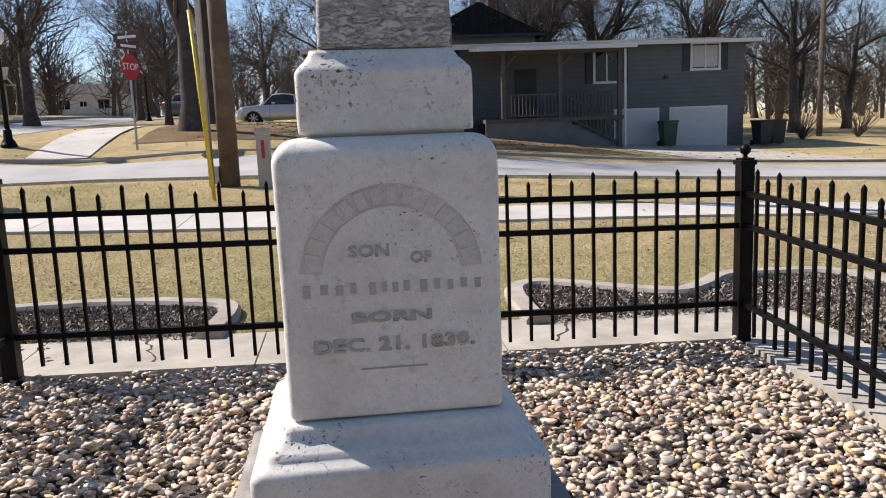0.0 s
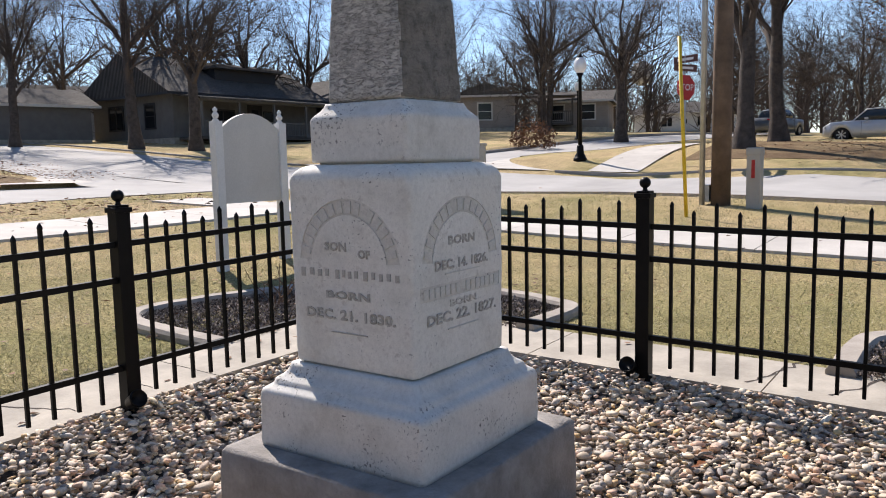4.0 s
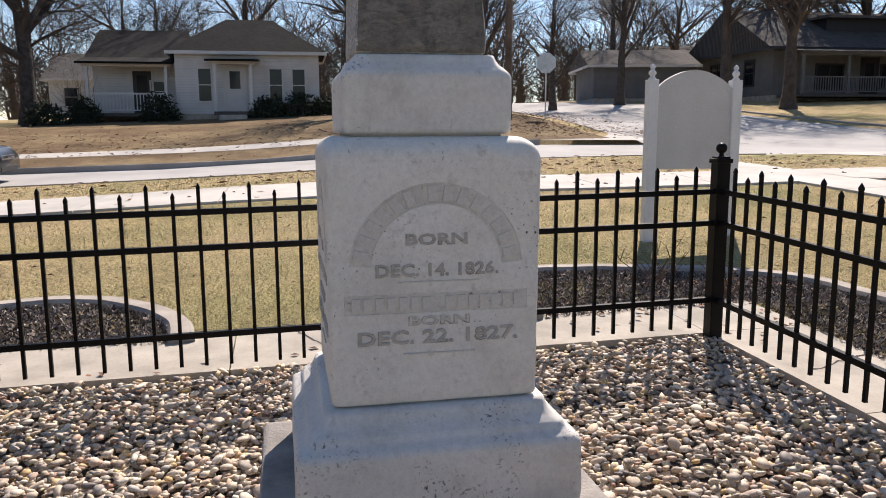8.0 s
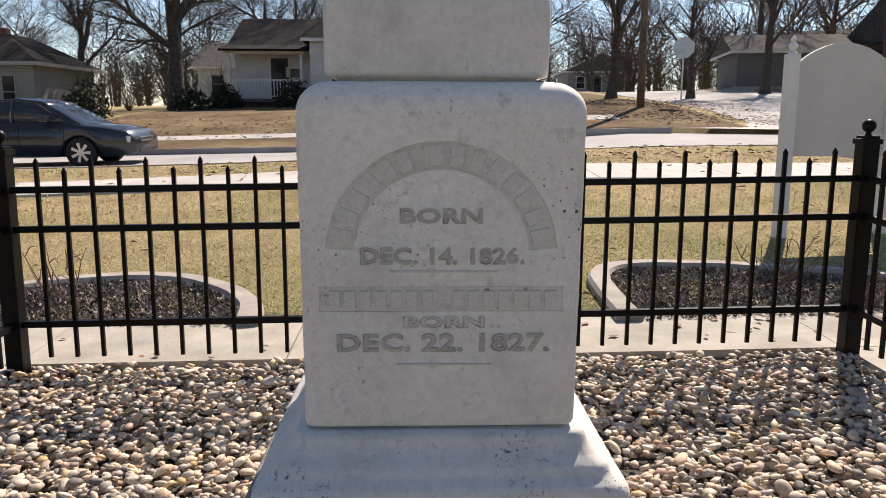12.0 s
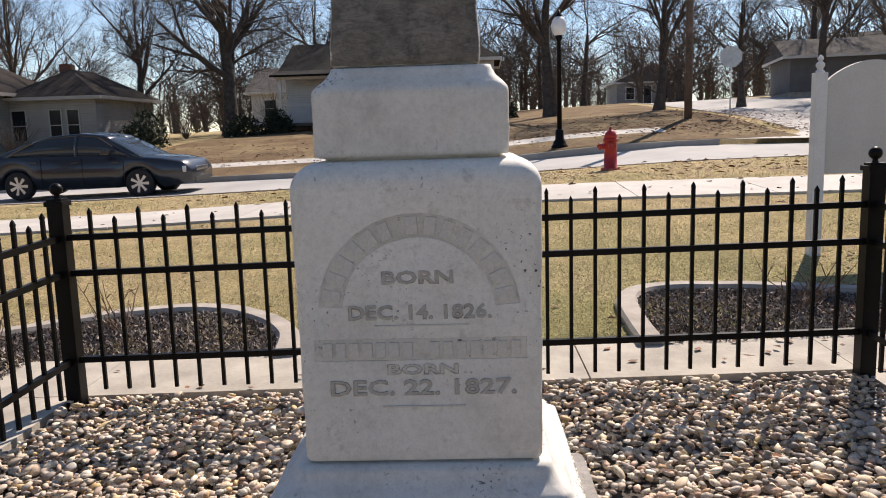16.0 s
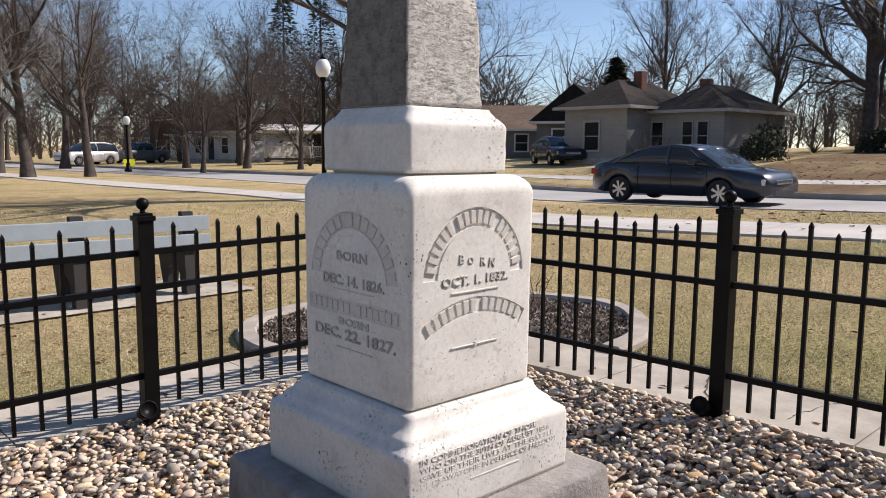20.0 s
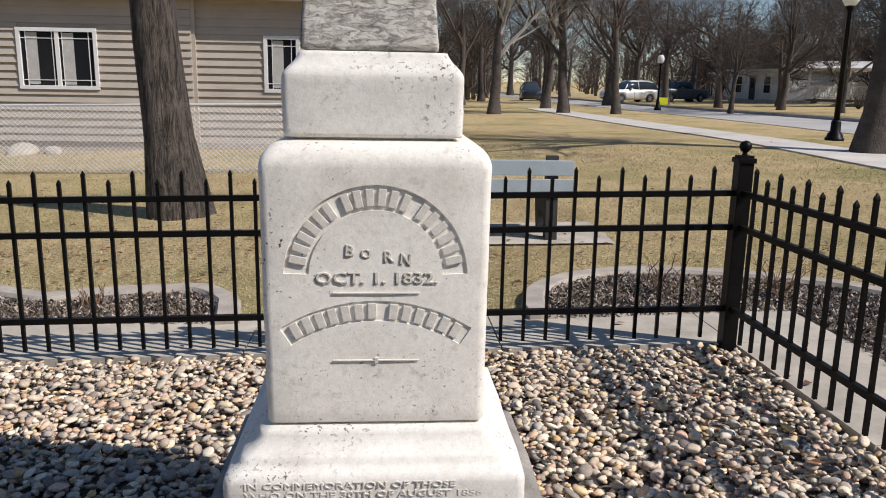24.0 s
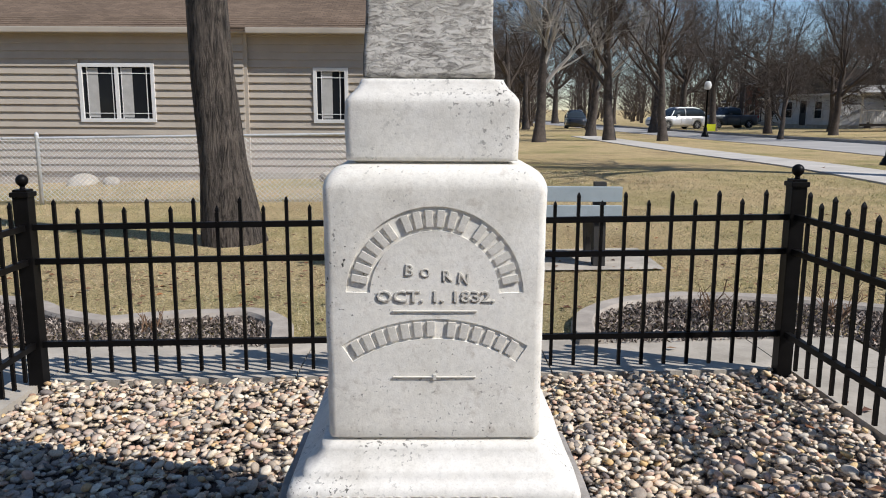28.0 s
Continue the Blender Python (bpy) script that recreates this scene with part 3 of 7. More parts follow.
def letter_row(face, text, size, u, z, mat, parent=None, width=None, turn=0.0, depth=0.004, grime=True):
    """A row of raised letters, each a part of its own, stretched to a width, with a rim that paints dirt and shade
    round them.
    """
    me = word(text, size, depth)
    xs = [p.co.x for p in me.vertices]
    k = width / (max(xs) - min(xs)) if width else 1.0
    for vs, fs in list(loose(me)):
        ob = part("letter", ([tuple(p) for p in vs], [], fs), mat, parent or die)
        ob.matrix_basis = FACES[face] @ pose(u, z, 0) @ pose(0, 0, 0, 0, 0, turn) @ Matrix.Diagonal((k, 1, 1, 1))
    bpy.data.meshes.remove(me)
    # rim set low and left: dirt together with the letters' painted shade
    if grime:
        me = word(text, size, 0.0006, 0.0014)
        me.materials.append(M_GRIME_SHADE)
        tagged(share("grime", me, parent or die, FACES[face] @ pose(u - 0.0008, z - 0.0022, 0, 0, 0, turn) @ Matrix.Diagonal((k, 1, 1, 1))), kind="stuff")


def bar(face, u, z, w, h, mat, turn=0.0, depth=0.0035):
    bm = box(B(), -w / 2, w / 2, -h / 2, h / 2, -0.008, depth, 0.0012)
    ob = part("raised_bar", bm, mat, die)
    ob.matrix_basis = FACES[face] @ pose(u, z, 0) @ pose(0, 0, 0, 0, 0, turn)


def bar_arc(face, u, z, r, half, widths, h, mat, depth=0.001):
    """Plain bars the size of letters along an arch; 0 leaves a gap."""
    total = sum(x if x else 0.6 for x in widths)
    at = 0.0
    for x in widths:
        s = x if x else 0.6
        a = -half + 2 * half * (at + s / 2) / total
        if x:
            arc = radians(2 * half) * r / total * x * 0.64
            bar(face, u + r * math.sin(radians(a)), z + r * math.cos(radians(a)), arc, h, mat, -a, depth)
        at += s


def arch_solid(u, z, r, half, width, depth, n=28):
    """A closed arch-shaped block, sunk by depth into a face."""
    v, f = [], []
    for k in range(n + 1):
        a = radians(-half + 2 * half * k / n)
        v += [(u + rr * math.sin(a), z + rr * math.cos(a), d) for rr, d in ((r - width / 2, -depth), (r - width / 2, 0.02), (r + width / 2, 0.02), (r + width / 2, -depth))]
    for k in range(n):
        f += [(4 * k + i, 4 * k + (i + 1) % 4, 4 * k + 4 + (i + 1) % 4, 4 * k + 4 + i) for i in range(4)]
    return v, [], f + [(3, 2, 1, 0), (4 * n, 4 * n + 1, 4 * n + 2, 4 * n + 3)]


def carve(face, solid):
    """Sinks a panel into the die stone."""
    me = bpy.data.meshes.new("panel")
    me.from_pydata(*solid)
    bm = B()
    bm.from_mesh(me)
    bmesh.ops.recalc_face_normals(bm, faces=bm.faces)
    bm.transform(FACES[face])
    bm.to_mesh(me)
    bm.free()
    tool = new("panel", me)
    cut = die.modifiers.new("cut", "BOOLEAN")
    cut.object, cut.operation, cut.solver = tool, "DIFFERENCE", "EXACT"
    tool.parent = memorial
    bpy.context.view_layer.update()
    made = bpy.data.meshes.new_from_object(die.evaluated_get(bpy.context.evaluated_depsgraph_get()))
    die.modifiers.clear()
    die.data = made
    bpy.data.objects.remove(tool)


# LIT for the sunlit face; DIM adds dirt and shade to the colour
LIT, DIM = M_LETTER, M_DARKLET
SUNK = 0.0035
carve("A", arch_solid(0.0, 0.878, 0.178, 86, 0.05, SUNK))
carve("B", arch_solid(0.0, 0.877, 0.178, 86, 0.05, SUNK))
carve("C", arch_solid(0.0, 0.896, 0.173, 88, 0.054, SUNK + 0.002))
carve("C", arch_solid(0.0, 0.453, 0.366, 33, 0.046, SUNK + 0.002))
carve("B", ([(x, y, z) for z in (-SUNK, 0.02) for x, y in ((-0.215, 0.776), (0.215, 0.776), (0.215, 0.822), (-0.215, 0.822))], [], [(3, 2, 1, 0), (4, 5, 6, 7), (0, 1, 5, 4), (1, 2, 6, 5), (2, 3, 7, 6), (3, 0, 4, 7)]))
die.data.set_sharp_from_angle(angle=radians(32))
# darker floors that paint shade into the sunken panels
for face, z, rad, half, wide, sink in (("A", 0.878, 0.178, 86, 0.05, SUNK), ("B", 0.877, 0.178, 86, 0.05, SUNK)):
    v, none, f = arch_solid(0.0, z, rad, half - 0.3, wide - 0.002, sink + 0.004)
    part("panel_floor", ([(a, b, -sink + 0.0008 if c > 0 else c) for a, b, c in v], none, f), M_PANELF, die, "floor of a sunken arch with painted shade").matrix_basis = FACES[face]
part("panel_floor", box(B(), -0.214, 0.214, 0.777, 0.821, -SUNK - 0.004, -SUNK + 0.0008), M_PANELF, die, "floor of a sunken band with painted shade").matrix_basis = FACES["B"]
# the face that is seen first
bar_arc("A", 0.0, 0.878, 0.178, 82, [1] * 9 + [0] + [1] * 5, 0.036, M_LETTER, 0.001)
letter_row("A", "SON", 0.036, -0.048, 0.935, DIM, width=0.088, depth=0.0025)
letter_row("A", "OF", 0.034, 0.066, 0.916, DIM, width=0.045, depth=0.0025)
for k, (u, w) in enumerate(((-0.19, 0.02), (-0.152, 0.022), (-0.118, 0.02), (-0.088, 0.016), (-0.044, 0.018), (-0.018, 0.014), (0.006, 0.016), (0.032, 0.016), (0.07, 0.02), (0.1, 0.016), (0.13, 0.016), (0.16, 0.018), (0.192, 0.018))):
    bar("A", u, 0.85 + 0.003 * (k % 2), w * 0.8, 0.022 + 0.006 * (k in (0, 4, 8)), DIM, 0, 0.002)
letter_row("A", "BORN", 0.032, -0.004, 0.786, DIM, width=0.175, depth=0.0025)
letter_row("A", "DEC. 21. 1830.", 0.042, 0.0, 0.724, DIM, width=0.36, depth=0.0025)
bar("A", -0.004, 0.668, 0.15, 0.0035, DIM, 0, 0.0015)
# the shaded face
bar_arc("B", 0.0, 0.877, 0.178, 84, [1] * 5 + [0.9, 0] + [1] * 8, 0.036, M_LETTER, 0.001)
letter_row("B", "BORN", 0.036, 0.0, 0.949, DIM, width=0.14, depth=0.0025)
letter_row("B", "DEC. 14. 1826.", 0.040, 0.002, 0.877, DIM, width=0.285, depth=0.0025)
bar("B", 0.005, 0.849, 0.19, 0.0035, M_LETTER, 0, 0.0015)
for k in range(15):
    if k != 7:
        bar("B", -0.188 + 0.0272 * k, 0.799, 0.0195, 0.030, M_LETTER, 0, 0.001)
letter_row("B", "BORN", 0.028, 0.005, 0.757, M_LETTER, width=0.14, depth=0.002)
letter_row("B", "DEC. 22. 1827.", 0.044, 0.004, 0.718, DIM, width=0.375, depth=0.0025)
bar("B", 0.005, 0.677, 0.17, 0.0035, M_LETTER, 0, 0.0015)
# the sunlit face
bar_arc("C", 0.0, 0.896, 0.173, 82, [1] * 6 + [0] + [1] * 6 + [0] + [1] * 6, 0.037, M_LETTER, 0.0005)
for k, ch in enumerate("BORN"):
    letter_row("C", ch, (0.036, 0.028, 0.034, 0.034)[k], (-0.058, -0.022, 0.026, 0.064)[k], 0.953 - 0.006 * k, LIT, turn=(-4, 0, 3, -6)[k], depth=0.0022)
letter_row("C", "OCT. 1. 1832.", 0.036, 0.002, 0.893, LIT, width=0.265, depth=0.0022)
bar("C", 0.0, 0.86, 0.19, 0.004, M_LETTER, 0, 0.002)
bar_arc("C", 0.0, 0.453, 0.366, 31, [1] * 7 + [0] + [1] * 6, 0.034, M_LETTER, 0.0005)
bar("C", 0.0, 0.706, 0.19, 0.003, M_LETTER, 0, 0.002)
bar("C", 0.0, 0.706, 0.008, 0.014, M_LETTER, 0, 0.002)
for k, (row, wd) in enumerate((("IN COMMEMORATION OF THOSE", 0.46), ("WHO ON THE 30TH OF AUGUST 1856", 0.52), ("GAVE UP THEIR LIVES AT THE BATTLE", 0.54), ("OF OSAWATOMIE IN DEFENCE OF FREEDOM", 0.55))):
    letter_row("base", row, 0.021, -0.285 + wd / 2, 0.452 - 0.0215 * k, LIT, base, width=wd, depth=0.0015, grime=False)
o = part("raised_bar", box(B(), -0.1, 0.1, -0.0025, 0.0025, -0.004, 0.002, 0.001), M_LETTER, base)
o.matrix_basis = FACES["base"] @ pose(0.0, 0.36, 0)


# ---- the iron fence ----
POSTS = {"north_east": (1.946, 1.906), "north": (0.096, 1.874), "north_west": (-1.761, 1.849), "west": (-1.725, 0.032), "south_west": (-1.686, -1.858), "south": (0.186, -1.83), "south_east": (2.028, -1.793), "east": (1.89, 0.072)}


def near_z(x, y):
    return -0.018 * x + 0.016 * y


fence = thing("iron_fence", "black iron picket fence with ball-topped posts around gravel", "fence")


def post_thing():
    p = part("post", box(B(), -0.036, 0.036, -0.036, 0.036, -0.1, 0.955, 0.004), M_IRON, fence, "square iron post with a ball finial")
    bm = box(B(), -0.044, 0.044, -0.044, 0.044, 0.948, 0.972, 0.004)
    box(bm, -0.034, 0.034, -0.034, 0.034, 0.97, 0.984, 0.003)
    part("cap", bm, M_IRON, p)
    prof = [(0.016, 0.982), (0.012, 0.99), (0.011, 0.998)] + [(max(0.004, 0.029 * math.sin(a)), 1.026 - 0.029 * math.cos(a)) for a in spaced(0.4, 3.05, 9)]
    part("ball", lathe(B(), prof, seg=18), M_IRON, p, "", True)
    return p


first = None
for nm, (x, y) in POSTS.items():
    m = pose(x, y, near_z(x, y), 0, 0, TURN)
    if first is None:
        first = post_thing()
        first.matrix_basis = m
    else:
        copy_thing(first, m)


def picket_mesh(top):
    bm = box(B(), -0.008, 0.008, -0.008, 0.008, 0.065, top - 0.034)
    prof = [(0.0088, top - 0.036), (0.0125, top - 0.026), (0.0125, top - 0.021), (0.009, top - 0.012), (0.0015, top)]
    lathe(bm, prof, seg=4, tilt=Matrix.Rotation(math.pi / 4, 3, "Z"))
    me = bpy.data.meshes.new("picket")
    bm.to_mesh(me)
    bm.free()
    me.materials.append(M_IRON)
    return me


TALL, SHORT = picket_mesh(0.934), picket_mesh(0.893)
order = list(POSTS.values())
for i, (x0, y0) in enumerate(order):
    x1, y1 = order[(i + 1) % 8]
    d = Vector((x1 - x0, y1 - y0))
    d.normalize()
    x0, y0, x1, y1 = x0 + d.x * 0.03, y0 + d.y * 0.03, x1 - d.x * 0.03, y1 - d.y * 0.03
    side = Vector((-d.y, d.x)) * 0.0135
    for h in (0.215, 0.632, 0.80):
        v = []
        for x, y in ((x0, y0), (x1, y1)):
            for s, dz in ((-1, -0.014), (1, -0.014), (1, 0.014), (-1, 0.014)):
                v.append((x + side.x * s, y + side.y * s, near_z(x, y) + h + dz))
        part("rail", (v, [], [(0, 1, 5, 4), (1, 2, 6, 5), (2, 3, 7, 6), (3, 0, 4, 7), (3, 2, 1, 0), (4, 5, 6, 7)]), M_IRON, fence)
    for k in range(15):
        s = (k + 1) / 16
        x, y = x0 + (x1 - x0) * s, y0 + (y1 - y0) * s
        share("picket", TALL if k % 2 == 0 else SHORT, fence, pose(x, y, near_z(x, y), 0, 0, math.degrees(math.atan2(d.y, d.x))))


def flood(x, y, turn):
    f = thing("garden_spotlight", "small black garden spotlight in the gravel", "spotlight", "spotlights round the memorial", pose(x, y, near_z(x, y), 0, 0, turn))
    tilt = Matrix.Rotation(radians(62), 3, "X")
    part("housing", lathe(B(), [(0.02, -0.055), (0.034, -0.045), (0.038, 0.01), (0.042, 0.014), (0.042, 0.03), (0.037, 0.031), (0.035, 0.022)], seg=18, tilt=tilt), M_IRON, f, "", True).location = (0, 0, 0.075)
    part("lens", lathe(B(), [(0.034, 0.018), (0.034, 0.021)], seg=18, tilt=tilt), M_LAMPGL, f, "pale glass lens").location = (0, 0, 0.075)
    part("stake", box(B(), -0.008, 0.008, -0.008, 0.008, -0.05, 0.05), M_IRON, f)


flood(0.05, 1.78, 0)
flood(-1.63, 0.0, 90)
flood(0.24, -1.73, 180)


# ---- the concrete apron round the fence ----
OUT, IN, CX, CY = 2.49, 1.885, 0.1, 0.015
apron = tagged(part("apron", sheet(np.linspace(CX - OUT, CX + OUT, 24), np.linspace(CY - OUT, CY + OUT, 24), -0.05), M_DUST, None, "buff concrete walk around the fence"), category="pavement", kind="structure")


def apron_slab(a, b, c, d):
    n = 4
    v = []
    for dz in (0.012, -0.08):
        v += [(x, y, near_z(x, y) + dz) for x, y in ((a, c), (b, c), (b, d), (a, d))]
    part("slab", (v, [], [(0, 1, 2, 3), (4, 5, 1, 0), (5, 6, 2, 1), (6, 7, 3, 2), (7, 4, 0, 3)]), M_CONC, apron)


apron.matrix_basis = pose(0, 0, 0, 0, 0, TURN)
cuts = [-OUT, -IN, -0.68, 0.62, IN, OUT]
for k in range(5):
    for lo, hi in ((-OUT, -IN), (IN, OUT)):
        g = 0.004
        apron_slab(CX + cuts[k] + g, CX + cuts[k + 1] - g, CY + lo, CY + hi)
        if 0 < k < 4:
            apron_slab(CX + lo, CX + hi, CY + cuts[k] + g, CY + cuts[k + 1] - g)


# dark wandering cracks across two slabs
def crack(name, pts):
    v, f = [], []
    rnd = random.Random(len(pts))
    for k, (x, y) in enumerate(pts):
        w = 0.0035 + rnd.random() * 0.006
        v += [(x - w, y + w * 0.4, near_z(x, y) + 0.0135), (x + w, y - w * 0.4, near_z(x, y) + 0.0135)]
    f = [(2 * k, 2 * k + 1, 2 * k + 3, 2 * k + 2) for k in range(len(pts) - 1)]
    part(name, (v, [], f), M_SOIL, apron, "dark crack in the concrete")


rnd = random.Random(4)
for x0, y0, x1, y1 in ((1.02, 2.03, 1.35, 2.74), (0.62, 2.03, 0.86, 2.74), (-1.9, 0.3, -2.6, 0.42), (-1.9, -0.1, -2.62, -0.42), (-0.1, -1.92, 0.16, -2.6), (-1.1, 2.03, -1.36, 2.74)):
    n = 14
    crack("crack", [(x0 + (x1 - x0) * k / n + (rnd.random() - 0.5) * 0.05, y0 + (y1 - y0) * k / n + (rnd.random() - 0.5) * 0.03) for k in range(n + 1)])


# ---- gravel ----
def pebble_set(n, seed, low, high, area, level):
    """Rounded river stones: place, size and turn of each."""
    g = np.random.default_rng(seed)
    x = g.uniform(area[0], area[1], n)
    y = g.uniform(area[2], area[3], n)
    size = g.uniform(low, high, n) * np.where(g.random(n) < 0.12, 1.25, 1)
    ok = (np.maximum(np.abs(x), np.abs(y)) > 0.44)
    x, y, size = x[ok], y[ok], size[ok]
    g2 = np.random.default_rng(seed + 1)
    n = len(x)
    z = near_z(x, y) + level + g2.uniform(-0.016, 0.014, n) + 0.012 * np.sin(x * 3.1 + 1) * np.cos(y * 2.7)
    return x, y, z, size, g2


def ico(level):
    bm = B()
    bmesh.ops.create_icosphere(bm, subdivisions=level, radius=1)
    v = np.array([p.co[:] for p in bm.verts])
    f = np.array([[p.index for p in q.verts] for q in bm.faces])
    bm.free()
    return v, f


def stones_mesh(name, x, y, z, size, g, level=2):
    """All stones of one bed in one mesh."""
    v0, f0 = ico(level)
    n, m = len(x), len(v0)
    sx, sy, sz = g.uniform(0.8, 1.35, n), g.uniform(0.58, 0.98, n), g.uniform(0.34, 0.62, n)
    a, tx, ty = g.uniform(0, 2 * np.pi, n), g.normal(0, 0.22, n), g.normal(0, 0.22, n)
    ph = g.uniform(0, 6.28, (n, 3))
    lump = 1 + 0.13 * np.sin(v0[None, :, 0] * 2.2 + ph[:, :1]) + 0.1 * np.sin(v0[None, :, 1] * 2.6 + ph[:, 1:2]) + 0.1 * np.sin(v0[None, :, 2] * 3.4 + ph[:, 2:])
    p = v0[None] * lump[..., None] * np.stack([sx, sy, sz], -1)[:, None] * size[:, None, None]
    px = p[..., 0] * np.cos(a)[:, None] - p[..., 1] * np.sin(a)[:, None]
    py = p[..., 0] * np.sin(a)[:, None] + p[..., 1] * np.cos(a)[:, None]
    pz = p[..., 2] + px * tx[:, None] + py * ty[:, None]
    v = np.stack([px + x[:, None], py + y[:, None], pz + z[:, None]], -1).reshape(-1, 3)
    f = (f0[None] + (np.arange(n) * m)[:, None, None]).reshape(-1, 3)
    me = bpy.data.meshes.new(name)
    me.vertices.add(len(v))
    me.vertices.foreach_set("co", v.ravel())
    me.loops.add(f.size)
    me.loops.foreach_set("vertex_index", f.ravel())
    me.polygons.add(len(f))
    me.polygons.foreach_set("loop_start", np.arange(0, f.size, 3))
    me.polygons.foreach_set("use_smooth", np.ones(len(f), bool))
    me.update(calc_edges=True)
    return me


area = (-1.76, 1.95, -1.84, 1.87)
bed = tagged(part("gravel_bed", sheet(np.linspace(-1.80, 2.0, 30), np.linspace(-1.885, 1.915, 30), -0.026), M_DUST, None, "bed of smooth mixed river stones inside the fence"), category="gravel", kind="structure")
bed.matrix_basis = pose(0, 0, 0, 0, 0, TURN)
gb = pebble_set(17000, 21, 0.012, 0.021, area, -0.004)
gm = stones_mesh("pebbles", *gb, level=1)
gm.materials.append(M_STONE)
ob = new("pebbles", gm)
ob.parent = bed
tagged(ob, "smooth grey, tan and rust river stones", kind="stuff")
gb = pebble_set(6000, 57, 0.012, 0.021, area, 0.008)
gm = stones_mesh("upper_pebbles", *gb, level=1)
gm.materials.append(M_STONE)
ob = new("upper_pebbles", gm)
ob.parent = bed
tagged(ob, "smooth river stones of the upper layer", kind="stuff")
gb = pebble_set(2300, 33, 0.013, 0.025, area, 0.012)
gm = stones_mesh("larger_pebbles", *gb)
gm.materials.append(M_STONE)
ob = new("larger_pebbles", gm)
ob.parent = bed
tagged(ob, "larger smooth river stones on top", kind="stuff")
kinds = []
for k in range(6):
    g = np.random.default_rng(90 + k)
    me = stones_mesh("river_stone", np.zeros(1), np.zeros(1), np.zeros(1), np.array([0.026]), g)
    me.materials.append(M_STONE1)
    kinds.append(me)
rnd = random.Random(77)
for k in range(280):
    x, y = rnd.uniform(-1.6, 1.75), rnd.uniform(0.5, 1.75) if k % 2 else rnd.uniform(-1.6, -0.5)
    o = share("river_stone", rnd.choice(kinds), bed, pose(x, y, near_z(x, y) + 0.024, rnd.uniform(-14, 14), rnd.uniform(-14, 14), rnd.uniform(0, 360)) @ Matrix.Scale(rnd.uniform(0.55, 1.1), 4))

# ---- planting beds ----
def smooth_line(pts, n=6):
    """A curve through points."""
    out = []
    p = [Vector(q) for q in pts]
    for i in range(len(p) - 1):
        a, b, c, d = p[max(i - 1, 0)], p[i], p[i + 1], p[min(i + 2, len(p) - 1)]
        for k in range(n):
            t = k / n
            out.append(0.5 * ((2 * b) + (c - a) * t + (2 * a - 5 * b + 4 * c - d) * t * t + (3 * b - a - 3 * c + d) * t ** 3))
    return out + [p[-1]]


BEDS = {"south_west": [(-2.3, -1.0), (-2.69, -1.08), (-3.07, -1.32), (-3.36, -1.68), (-3.42, -2.07), (-3.3, -2.45), (-3.05, -2.82), (-2.8, -3.08), (-2.2, -3.4), (-1.58, -3.47), (-1.14, -3.27), (-0.9, -2.95), (-0.82, -2.6), (-0.83, -2.38)],
        "north_west": [(-0.94, 2.4), (-0.93, 3.03), (-1.2, 3.2), (-1.7, 3.3), (-2.35, 3.24), (-2.85, 3.12), (-3.2, 2.7), (-3.42, 2.2), (-3.56, 1.75), (-3.6, 1.36), (-3.49, 1.14), (-3.25, 1.03), (-2.9, 1.0), (-2.3, 0.99)],
        "north_east": [(2.52, 1.1), (3.2, 1.4), (3.62, 2.2), (3.6, 3.0), (3.35, 3.38), (2.95, 3.46), (2.55, 3.39), (2.3, 3.16), (2.02, 2.98), (1.6, 3.2), (1.2, 3.42), (1.0, 3.3), (0.94, 2.98), (0.95, 2.4)],
        "south_east": [(0.95, -2.38), (1.0, -2.65), (1.06, -2.86), (1.29, -3.12), (1.65, -3.1), (2.0, -3.02), (2.23, -2.96), (2.58, -3.14), (3.0, -3.5), (3.4, -3.55), (3.7, -3.2), (3.75, -2.5), (3.6, -1.7), (3.2, -1.25), (2.52, -1.1)]}


def sweep(name, line, section, material, parent, label):
    v, f = [], []
    m = len(section)
    for i, p in enumerate(line):
        d = (line[min(i + 1, len(line) - 1)] - line[max(i - 1, 0)]).normalized()
        s = Vector((-d.y, d.x))
        z = lz(p.x, p.y)
        wob = 0.006 * noise.noise(Vector((p.x * 4, p.y * 4, 1)))
        v += [(p.x + s.x * a, p.y + s.y * a, z + b + wob) for a, b in section]
    for i in range(len(line) - 1):
        f += [(i * m + k, i * m + (k + 1) % m, (i + 1) * m + (k + 1) % m, (i + 1) * m + k) for k in range(m)]
    f += [tuple(range(m)), tuple(range((len(line) - 1) * m, len(line) * m))[::-1]]
    bm = B()
    me = bpy.data.meshes.new(name)
    me.from_pydata(v, [], f)
    bm.from_mesh(me)
    bmesh.ops.recalc_face_normals(bm, faces=bm.faces)
    bpy.data.meshes.remove(me)
    return part(name, bm, material, parent, label)


def inside(poly, x, y):
    hit = False
    for (x0, y0), (x1, y1) in zip(poly, poly[1:] + poly[:1]):
        if (y0 > y) != (y1 > y) and x < (x1 - x0) * (y - y0) / (y1 - y0) + x0:
            hit = not hit
    return hit


